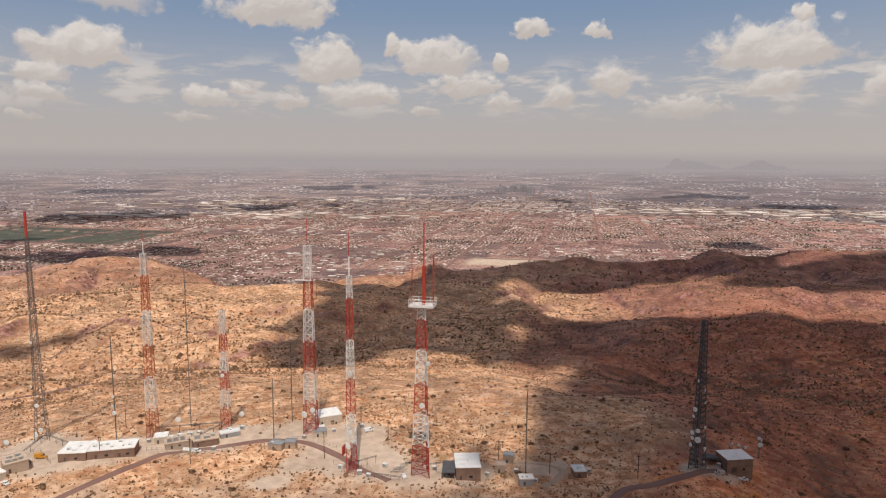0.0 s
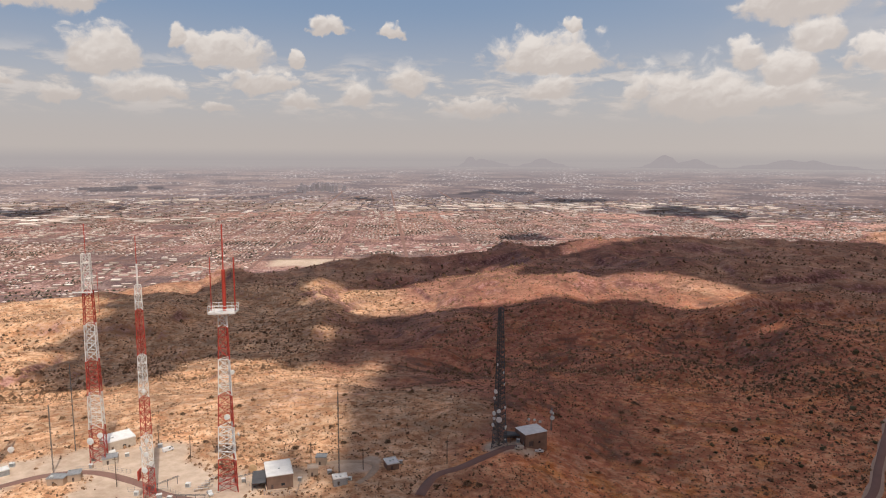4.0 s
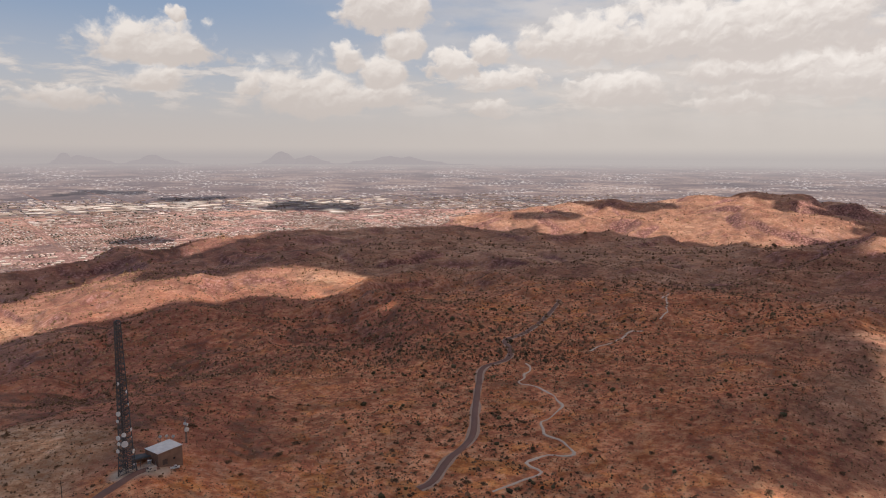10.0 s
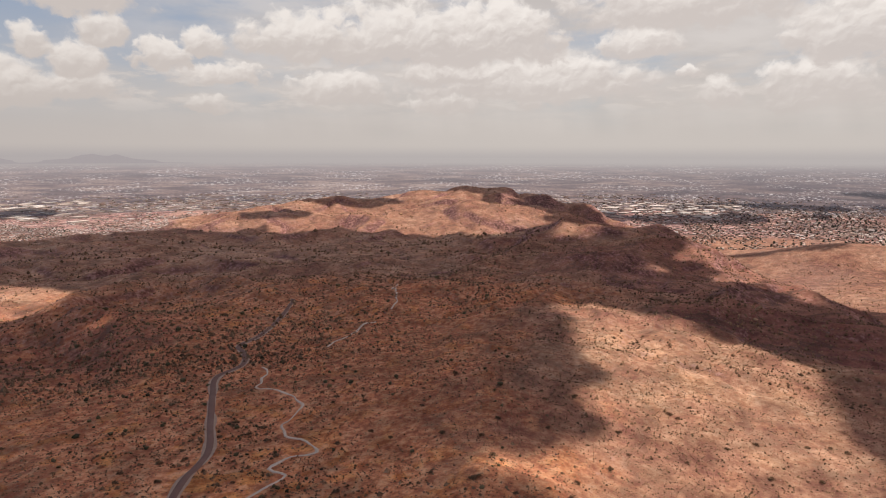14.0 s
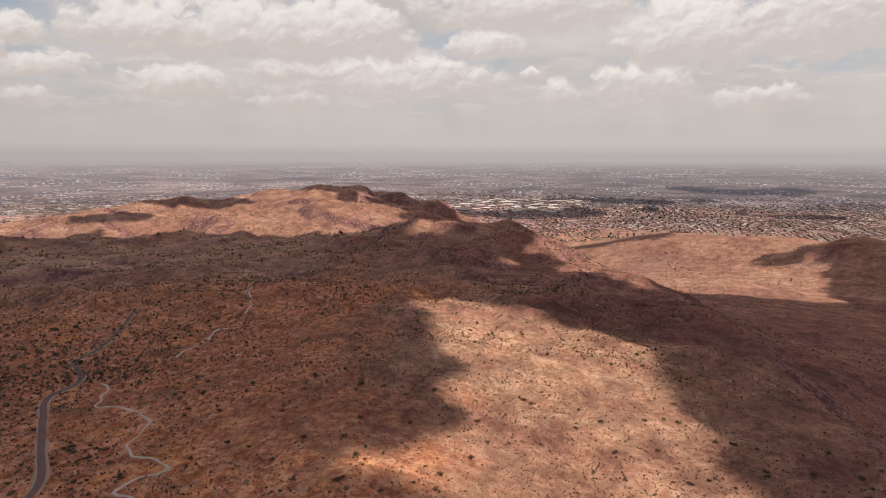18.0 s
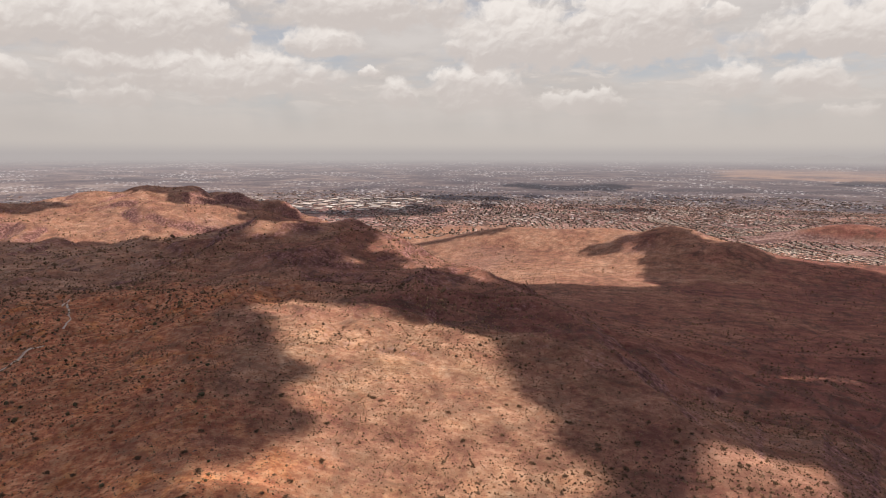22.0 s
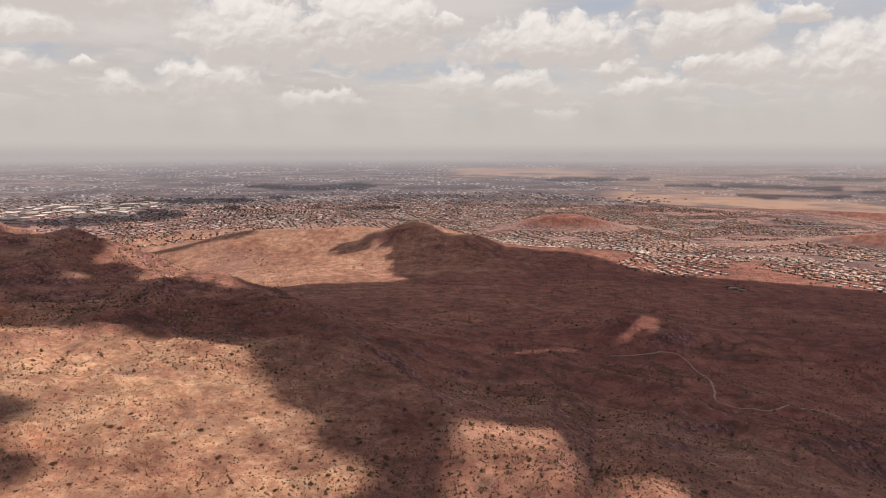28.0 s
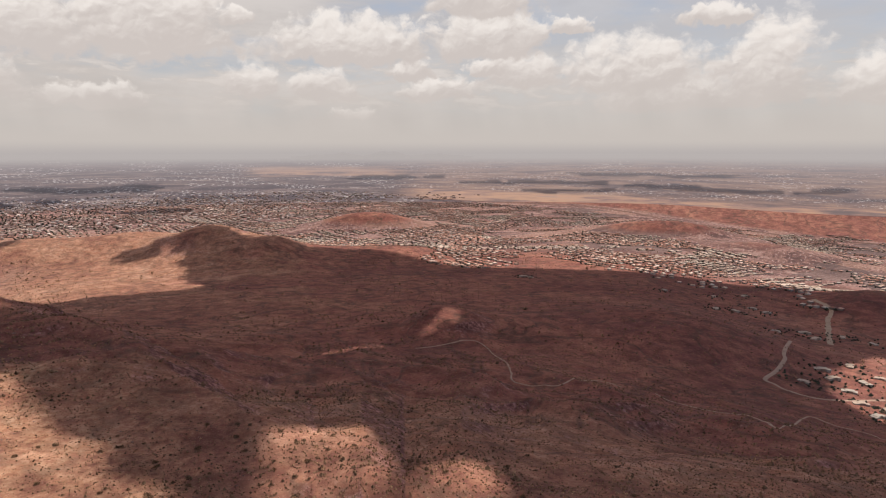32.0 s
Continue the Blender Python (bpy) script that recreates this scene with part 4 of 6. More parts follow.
def cloud_deck():
    """The deck follows the ground's headings, so that its edges are finest over the near land."""
    rays = np.radians(np.arange(62.0, -178.01, -0.6))
    out = np.concatenate([np.geomspace(200, NEAR, 230), np.linspace(NEAR + 12, 4500, 100)])
    A, R = np.meshgrid(rays, out, indexing="ij")
    X, Y = -R * np.sin(A), R * np.cos(A)
    unrolled = np.where(R < NEAR, R, NEAR + gap * gap / (REACH - R) - gap)
    k = unrolled / R
    Z = EYE_Z + (land(X * k, Y * k, rough=False) - EYE_Z) / k
    shut = np.clip(-sunlight(X, Y), -0.2, 1.0)
    deck = 1950.0
    away = np.stack([X, Y, Z], -1) + np.array(sun_dir) * ((deck - Z) / sun_dir.z)[..., None]
    puff = np.sqrt(np.clip(shut, 0, 1))
    top, low = away.copy(), away.copy()
    lean = np.array(sun_dir)
    top += (puff * (90 + 60 * bumps(X, Y, 160, 41)))[..., None] * lean
    low -= (puff * (12 + 8 * bumps(X, Y, 120, 42)))[..., None] * lean
    cell = (shut[:-1, :-1] + shut[1:, :-1] + shut[1:, 1:] + shut[:-1, 1:]) > 0
    m, n = X.shape
    ids = np.arange(m * n).reshape(m, n)
    q = np.stack([ids[:-1, :-1], ids[1:, :-1], ids[1:, 1:], ids[:-1, 1:]], -1)[cell]
    verts = np.concatenate([top.reshape(-1, 3), low.reshape(-1, 3)])
    faces = np.concatenate([q, q[:, ::-1] + m * n])
    used, back_to = np.unique(faces, return_inverse=True)
    ob = sheet("cloud", verts[used], back_to.reshape(faces.shape), [cloud_mat], smooth=True)
    return tagged(ob, "broken white cumulus deck high above the hills", "cloud", kind="structure")


cloud_deck()


# ---- things: helpers ----
def part(name, bm, mat, parent=None, label=""):
    me = bpy.data.meshes.new(name)
    bm.to_mesh(me)
    bm.free()
    for m in mat if isinstance(mat, (list, tuple)) else [mat]:
        me.materials.append(m)
    ob = new(name, me)
    if parent:
        ob.parent = parent
    if label:
        tagged(ob, label)
    return ob


def thing(name, where, label, category, turn=0.0, group="", kind=""):
    ob = new(name)
    ob.empty_display_size = 0.5
    ob.matrix_world = Matrix.Translation(where) @ pose(0, 0, 0, 0, 0, turn)
    return tagged(ob, label, category, group, kind)


def box(bm, x0, x1, y0, y1, z0, z1, bevel=0.0):
    made = bmesh.ops.create_cube(bm, size=1.0, matrix=Matrix.LocRotScale(
        ((x0 + x1) / 2, (y0 + y1) / 2, (z0 + z1) / 2), None, (x1 - x0, y1 - y0, z1 - z0)))
    if bevel:
        edges = {e for v in made["verts"] for e in v.link_edges}
        bmesh.ops.bevel(bm, geom=list(edges), offset=bevel, segments=1, affect="EDGES")
    return bm


def boxed(*sizes, bevel=0.0):
    return box(bmesh.new(), *sizes, bevel=bevel)


def beam(bm, a, b, r, sides=4):
    """A straight member of round or square section from a to b."""
    a, b = Vector(a), Vector(b)
    turn = (b - a).to_track_quat("Z", "Y").to_matrix().to_4x4()
    bmesh.ops.create_cone(bm, cap_ends=True, segments=sides, radius1=r, radius2=r, depth=(b - a).length,
                          matrix=Matrix.Translation((a + b) / 2) @ turn)
    return bm


def rod(a, b, r, sides=6):
    return beam(bmesh.new(), a, b, r, sides)


def dish_mesh(r, deep=0.3):
    """A shallow drum antenna that faces +y."""
    bm = bmesh.new()
    turn = Matrix.Rotation(radians(-90), 4, "X")
    bmesh.ops.create_cone(bm, cap_ends=True, segments=14, radius1=r * 0.55, radius2=r, depth=deep * r, matrix=turn @ Matrix.Translation((0, 0, -deep * r * 0.7)))
    bmesh.ops.create_cone(bm, cap_ends=True, segments=14, radius1=r, radius2=r, depth=deep * r, matrix=turn @ Matrix.Translation((0, 0, 0)))
    bmesh.ops.create_cone(bm, cap_ends=False, segments=14, radius1=r * 0.98, radius2=r * 0.2, depth=r * 0.12, matrix=turn @ Matrix.Translation((0, 0, deep * r * 0.5 + r * 0.06)))
    return bm


def corners(width, sides, turn):
    n = sides
    return [Vector((width * 0.5 * math.cos(turn + 2 * math.pi * i / n + math.pi / n), width * 0.5 * math.sin(turn + 2 * math.pi * i / n + math.pi / n), 0)) for i in range(n)]


def lattice_tower(name, where, label, bands, width0, width1, sides=4, leg=0.28, turn=0.3, panel=7.0, curve=1.0, spread=0.0):
    """A tapering lattice tower. bands: (height of the band's top, paint) from the ground up."""
    tower = thing(name, where, label, "radio tower", group="mountaintop radio towers")
    total = bands[-1][0]

    def width(z):
        s = z / total
        w_ = width0 + (width1 - width0) * s ** curve
        return w_ + spread * max(0, 1 - z / 9.0)

    low = 0.0
    for high, paint in bands:
        section = part("section", boxed(-0.05, 0.05, -0.05, 0.05, low, high), paint, tower)
        n = max(1, round((high - low) / panel))
        lace = bmesh.new()
        for k in range(n):
            za, zb = low + (high - low) * k / n, low + (high - low) * (k + 1) / n
            ca = [c + Vector((0, 0, za)) for c in corners(width(za) * 1.414, sides, turn)]
            cb = [c + Vector((0, 0, zb)) for c in corners(width(zb) * 1.414, sides, turn)]
            for i in range(sides):
                j = (i + 1) % sides
                beam(lace, cb[i], cb[j], leg * 0.5)
                beam(lace, ca[i], cb[j], leg * 0.42)
                beam(lace, ca[j], cb[i], leg * 0.42)
        part("bracing", lace, paint, section)
        for i in range(sides):
            a = corners(width(low) * 1.414, sides, turn)[i] + Vector((0, 0, low))
            b = corners(width(high) * 1.414, sides, turn)[i] + Vector((0, 0, high))
            part("leg", rod(a, b, leg * 0.75, 6), paint, section)
        low = high
    for c in corners(width(0) * 1.414, sides, turn):
        part("footing", boxed(c.x - 0.8, c.x + 0.8, c.y - 0.8, c.y + 0.8, -1.6, 0.35, bevel=0.08), wall_pale, tower, "concrete footing")
    return tower


def mount_dish(tower, z, out, heading, r, mat=None, name="dish"):
    """A drum antenna on a short arm, at height z and out metres from the tower's axis."""
    away = Vector((-math.sin(radians(heading)), math.cos(radians(heading)), 0))
    d = part(name, dish_mesh(r), mat or dish_white, tower)
    d.matrix_local = Matrix.Translation(away * out + Vector((0, 0, z))) @ Matrix.Rotation(radians(heading), 4, "Z")
    part("bracket", rod((0, -out * 0.5, 0), (0, -0.2 * r, 0), 0.09), steel_grey, d)


def whip(tower, z0, z1, r, paint, x=0.0, y=0.0, name="antenna"):
    return part(name, rod((x, y, z0), (x, y, z1), r, 8), paint, tower)


RED, WHITE, ORANGE, DARK_STEEL = red_paint, white_paint, orange_paint, steel_dark

# far left: dark tower with a red top
t = lattice_tower("lattice_tower", spot(44.0, 447), "tall brown-grey steel lattice tower with a bright red top antenna", [(20, steel_worn), (45, steel_worn), (72, steel_worn), (98, steel_worn), (122, steel_worn)], 5.6, 1.5, 4, 0.22, 0.5, 4.0, 0.85, 1.2)
whip(t, 121, 136, 0.75, RED, name="top_antenna")
for z, h, r in ((4, 170, 1.6), (7, 215, 1.3), (22, 200, 1.2), (33, 150, 1.0), (60, 190, 0.8)):
    mount_dish(t, z, 4.0, h, r)

t = lattice_tower("lattice_tower", spot(36.25, 421), "slender orange-red and white banded lattice tower with a thin whip mast",
                  [(17, ORANGE), (37, WHITE), (57, ORANGE), (78, WHITE), (99, ORANGE), (112, WHITE)], 5.6, 2.8, 4, 0.26, 0.25, 4.6, 1.0)
whip(t, 112, 119, 0.3, WHITE)
whip(t, 118, 126, 0.16, RED, name="lightning_rod")

t = lattice_tower("lattice_tower", spot(30.5, 418), "short red and white banded lattice tower", [(12, RED), (24, WHITE), (35, RED), (48, WHITE), (59, RED), (74, WHITE)], 4.9, 2.6, 4, 0.25, 0.1, 4.2)
mount_dish(t, 34, 3.4, 190, 1.2)

t = lattice_tower("lattice_tower", spot(23.4, 396), "tall broad red and white banded lattice tower", [(20, RED), (39, WHITE), (58, RED), (78, WHITE), (96, RED), (116, WHITE)], 7.6, 3.9, 4, 0.31, 0.2, 4.8, 0.9)
whip(t, 116, 132, 0.22, RED)
mount_dish(t, 14, 5.5, 160, 2.0)
mount_dish(t, 17, 5.5, 215, 1.5)
part("catwalk", boxed(-6.5, 3.5, -3.5, -2.5, 95.5, 96.1), white_paint, t)
part("side_antenna", rod((5.2, 0, 84), (5.2, 0, 106), 0.12), RED, t)

t = lattice_tower("lattice_tower", spot(19.9, 340), "slim red and white banded lattice tower with a long spire", [(16, RED), (33, WHITE), (52, RED), (73, WHITE), (95, RED), (107, WHITE)], 4.7, 2.3, 3, 0.28, 0.9, 4.2)
whip(t, 107, 117, 0.42, WHITE)
whip(t, 116, 130, 0.2, RED, name="spire")
for z, h, r in ((16, 170, 1.4), (19, 225, 1.2), (24, 190, 1.2), (27, 140, 1.0), (31, 200, 1.0), (56, 200, 0.9)):
    mount_dish(t, z, 3.2, h, r)
part("antenna_panel", boxed(-4.6, -4.0, -2, 2, 10, 15, bevel=0.05), RED, t)

t = lattice_tower("lattice_tower", spot(13.5, 332), "wide red and white lattice tower carrying a railed white antenna platform", [(17, RED), (34, WHITE), (50, RED), (68, WHITE), (84, RED), (91, WHITE)], 8.4, 3.5, 3, 0.34, 0.35, 4.6, 0.9)
plate = part("platform", boxed(-6.4, 6.4, -4.4, 4.4, 91.0, 92.0, bevel=0.1), white_paint, t, "white steel antenna platform")
rail = bmesh.new()
for x in (-6.3, -3.15, 0, 3.15, 6.3):
    for y in (-4.3, 4.3):
        beam(rail, (x, y, 92), (x, y, 95), 0.14)
        beam(rail, (x, y, 92), (x * 0.4, y * 0.4, 89.5), 0.14)
for z in (93.4, 95):
    for y in (-4.3, 4.3):
        beam(rail, (-6.3, y, z), (6.3, y, z), 0.12)
    for x in (-6.3, 6.3):
        beam(rail, (x, -4.3, z), (x, 4.3, z), 0.12)
part("railing", rail, white_paint, plate)
whip(t, 92, 112, 0.9, RED, 0.6, 0, "lower_mast")
whip(t, 112, 134, 0.34, RED, 0.6, 0, "upper_mast")
whip(t, 92, 118, 0.36, RED, 5.6, 0, "side_mast")
whip(t, 92, 118, 0.22, RED, -5.6, 0, "side_mast")
for z, h, r in ((40, 190, 1.4), (62, 230, 1.2), (28, 300, 1.0)):
    mount_dish(t, z, 5.0, h, r)

# lone dark tower on the saddle, hung with dishes
t = lattice_tower("lattice_tower", spot(-10.25, 374), "dark grey steel lattice tower hung with white dishes", [(14, steel_dark), (30, steel_dark), (48, steel_dark), (66, steel_dark), (83, steel_dark)], 6.6, 2.3, 3, 0.42, 0.55, 3.0, 0.85, 1.0)
ladder = bmesh.new()
for x in (-0.5, 0.5):
    beam(ladder, (x, -1.2, 0), (x, -0.6, 80), 0.2)
for k in range(40):
    beam(ladder, (-0.5, -1.2 + 0.6 * k / 40, 2 * k + 1), (0.5, -1.2 + 0.6 * k / 40, 2 * k + 1), 0.1)
part("ladder", ladder, steel_dark, t)
for z, x_out, h, r in ((34, 3.4, 130, 1.3), (30, 3.6, 120, 0.9), (21, 4.2, 125, 1.3), (22, 2.2, 165, 1.2), (18, 4.4, 130, 1.0), (17, 2.6, 170, 1.7), (14, 4.6, 120, 1.1), (38, 3.0, 250, 1.1), (24, 3.6, 245, 1.2), (20, 3.6, 250, 0.9), (12, 4.2, 240, 1.3), (45, 2.6, 240, 1.0), (50, 2.4, 130, 0.9)):
    mount_dish(t, z, x_out, h, r)


def slim_mast(name, where, label, height, r, mat, dishes=(), stays=False):
    mast = thing(name, where, label, "radio mast", group="slim radio masts")
    part("pole", rod((0, 0, -1), (0, 0, height), r, 6), mat, mast)
    lace = bmesh.new()
    for k in range(int(height / 1.5)):
        s = 1 if k % 2 else -1
        beam(lace, (-s * r * 2.2, 0, k * 1.5), (s * r * 2.2, 0, k * 1.5 + 1.5), r * 0.5)
    for s in (-1, 1):
        beam(lace, (s * r * 2.2, 0, 0), (s * r * 2.2, 0, height * 0.98), r * 0.55)
    part("lacing", lace, mat, mast)
    for z, h, rad in dishes:
        mount_dish(mast, z, 1.2, h, rad)
    if stays:
        for k in range(3):
            a = math.radians(120 * k + 20)
            part("guy_wire", rod((0, 0, height * 0.9), (height * 0.45 * math.cos(a), height * 0.45 * math.sin(a), -2), 0.035, 4), steel_grey, mast)
    return mast


slim_mast("slim_mast", spot(38.95, 419), "thin dark steel mast with white dishes near its foot", 65, 0.15, steel_dark, ((18, 200, 1.2), (22, 150, 1.0), (28, 190, 0.9)), True)
slim_mast("slim_mast", spot(33.3, 430), "very thin guyed grey mast", 101, 0.13, steel_worn, (), True)
slim_mast("slim_mast", spot(25.0, 417), "thin dark steel mast", 52, 0.12, steel_dark)
slim_mast("slim_mast", spot(26.6, 392), "pair-braced dark mast behind small equipment huts", 38, 0.14, steel_worn)
slim_mast("slim_mast", spot(4.15, 337), "thin dark whip mast over an equipment cabin", 47, 0.12, steel_dark)
for az, d, h in ((22.3, 361, 16), (-5.6, 350, 14), (33.5, 372, 15), (16.6, 380, 14), (40.2, 396, 13), (19.0, 402, 13), (2.0, 344, 12), (6.6, 346, 15), (38.2, 440, 12)):
    p = thing("utility_pole", spot(az, d), "weathered wooden utility pole on bare ground", "utility pole", group="utility poles")
    part("pole", rod((0, 0, -1), (0, 0, h), 0.2, 7), wood_pole, p)
    part("crossarm", boxed(-1.2, 1.2, -0.1, 0.1, h - 1.2, h - 0.95, bevel=0.02), wood_pole, p)


# ---- roads, tracks and dry washes ----
def curve_through(points, gap_m=4.0):
    """Smooth plan line through headings and distances."""
    p = np.array([(-d * math.sin(radians(a)), d * math.cos(radians(a))) for a, d in points])
    p = np.vstack([2 * p[0] - p[1], p, 2 * p[-1] - p[-2]])
    line = []
    for i in range(1, len(p) - 2):
        n = max(2, int(np.hypot(*(p[i + 1] - p[i])) / gap_m))
        for t in np.linspace(0, 1, n, endpoint=False):
            line.append(0.5 * (2 * p[i] + (p[i + 1] - p[i - 1]) * t + (2 * p[i - 1] - 5 * p[i] + 4 * p[i + 1] - p[i + 2]) * t ** 2 + (3 * p[i] - p[i - 1] - 3 * p[i + 1] + p[i + 2]) * t ** 3))
    line.append(p[-2])
    return np.array(line)


def ribbon(name, points, width, mat, label, category, lift=0.3, ragged=0.0, seed=0):
    line = curve_through(points)
    if ragged > 0.5:
        line = line + np.stack([bumps(line[:, 0], line[:, 1], 17, seed + 5), bumps(line[:, 0], line[:, 1], 17, seed + 6)], -1) * 3.6
    along = np.gradient(line, axis=0)
    along /= np.hypot(along[:, 0], along[:, 1])[:, None] + 1e-9
    side = np.stack([-along[:, 1], along[:, 0]], -1)
    rows = []
    for k, s in enumerate((-1.0, -0.55, 0.0, 0.55, 1.0)):
        w_ = width * 0.5 * s * (1 + ragged * bumps(line[:, 0], line[:, 1], 14, seed + (k > 2)))
        q = line + side * w_[:, None]
        z = land(q[:, 0], q[:, 1]) + (lift if abs(s) < 0.9 else -0.35)
        rows.append(place(q[:, 0], q[:, 1], z)[0])
    v = np.stack(rows, 1)
    m = len(line)
    ids = np.arange(m * 5).reshape(m, 5)
    q = np.stack([ids[:-1, :-1], ids[:-1, 1:], ids[1:, 1:], ids[1:, :-1]], -1).reshape(-1, 4)
    return tagged(sheet(name, v.reshape(-1, 3), q, [mat], smooth=True), label, category, kind="structure")


VALLEY_ROAD = [(-34.8, 356), (-36.1, 365), (-37.6, 394), (-39.6, 427), (-39.9, 476), (-40.2, 535), (-40.6, 578), (-42.7, 606), (-42.9, 643), (-42.5, 674), (-44.2, 705), (-45.7, 766), (-46.7, 834), (-47.1, 879)]
SUMMIT_ROAD = [(44.9, 356), (43.0, 363), (40.8, 368), (39.4, 373), (37.3, 382), (35.1, 389), (30.6, 392), (26.8, 389), (24.4, 384), (23.0, 377), (21.0, 363), (19.0, 344), (16.5, 326)]
SADDLE_ROAD = [(-3.1, 310), (-3.8, 325), (-4.7, 336), (-6.6, 345), (-8.9, 357), (-10.6, 368), (-12.6, 376)]
SADDLE_LANE = [(6.7, 348), (4.2, 354), (1.9, 353), (0.9, 349), (1.4, 337), (2.6, 326)]
WASH_A = [(-41.8, 355), (-43.9, 368), (-45.9, 384), (-44.6, 393), (-46.4, 407), (-48.7, 412), (-47.9, 425), (-46.0, 438), (-46.0, 458), (-47.0, 478), (-47.5, 501), (-46.0, 523), (-44.6, 532), (-44.1, 541), (-44.6, 577), (-44.0, 594)]
WASH_B = [(-49.8, 640), (-50.6, 658), (-52.1, 682), (-52.8, 709), (-54.1, 734)]
WASH_C = [(-56.0, 933), (-55.7, 896), (-56.0, 792), (-55.5, 769)]
TRACK_A = [(-122.0, 1167), (-127.5, 1259), (-129.8, 1087), (-130.5, 979), (-130.9, 922), (-134.8, 905), (-137.9, 1007), (-140.1, 992)]
TRACK_B = [(-142.9, 996), (-147.0, 912), (-148.7, 901), (-150.8, 875), (-152.7, 821), (-154.3, 1039), (-156.4, 1008), (-158.6, 993), (-160.7, 940)]
TOWN_ROAD = [(-152.8, 1657), (-152.4, 1478), (-152.5, 1432), (-152.0, 1342), (-151.2, 1270), (-151.9, 1256), (-152.9, 1236), (-155.5, 1235), (-159.3, 1333), (-161.7, 1386)]
HILL_ROAD = [(-154.1, 2313), (-155.3, 2185), (-155.2, 2057), (-155.5, 1748)]
ribbon("road", VALLEY_ROAD, 9.5, track_dirt, "pale gravel verge along the valley road", "road verge", 0.25, 0.35, 50)
ribbon("road", VALLEY_ROAD, 6.4, asphalt, "worn two-lane asphalt road winding down the desert valley", "road", 0.55)
ribbon("road", SUMMIT_ROAD, 6.0, asphalt, "worn asphalt service road along the tower ridge", "road", 0.5)
ribbon("road", SADDLE_ROAD, 6.5, asphalt, "worn asphalt service road to the brick equipment building", "road", 0.5)
ribbon("road", SADDLE_LANE, 5.5, sand, "pale graded dirt lane between equipment cabins", "road", 0.4, 0.3, 52)
ribbon("dry_wash", WASH_A, 2.9, wash_sand, "pale sandy dry wash winding between desert shrubs", "dry wash", 0.3, 0.9, 60)
ribbon("dry_wash", WASH_B, 3.4, wash_sand, "pale sandy dry wash winding between desert shrubs", "dry wash", 0.3, 0.9, 62)
ribbon("dry_wash", WASH_C, 3.0, wash_sand, "pale sandy dry wash on a stony slope", "dry wash", 0.3, 0.9, 64)
ribbon("footpath", TRACK_A, 4.0, track_dirt, "pale dirt footpath crossing the dark desert flat", "footpath", 0.4, 0.4, 66)
ribbon("footpath", TRACK_B, 4.0, track_dirt, "pale dirt footpath crossing the dark desert flat", "footpath", 0.4, 0.4, 68)
ribbon("road", TOWN_ROAD, 9, track_dirt, "grey suburban street climbing round a hill", "road", 0.6)
FREEWAY = [(-122, 7650), (-128, 7080), (-136, 6640), (-140, 6080), (-144, 5430), (-149, 5220), (-154, 5060), (-164, 4900)]
ribbon("road", FREEWAY, 44, asphalt, "grey desert freeway along the edge of the suburbs", "freeway", 2.5)
ribbon("footpath", [(47.5, 662), (45.1, 648), (42.5, 643), (40.5, 636), (38.9, 648), (36.9, 644), (34.5, 655)], 4.5, asphalt, "narrow grey track crossing the dry grass slope", "track", 0.5, 0.3, 72)
ribbon("road", HILL_ROAD, 16, sand, "pale graded dirt road over a hill saddle", "road", 0.6, 0.3, 70)


# ---- buildings on the ridge ----
def plan_xy(az, d):
    return Vector((-d * math.sin(radians(az)), d * math.cos(radians(az)), 0))


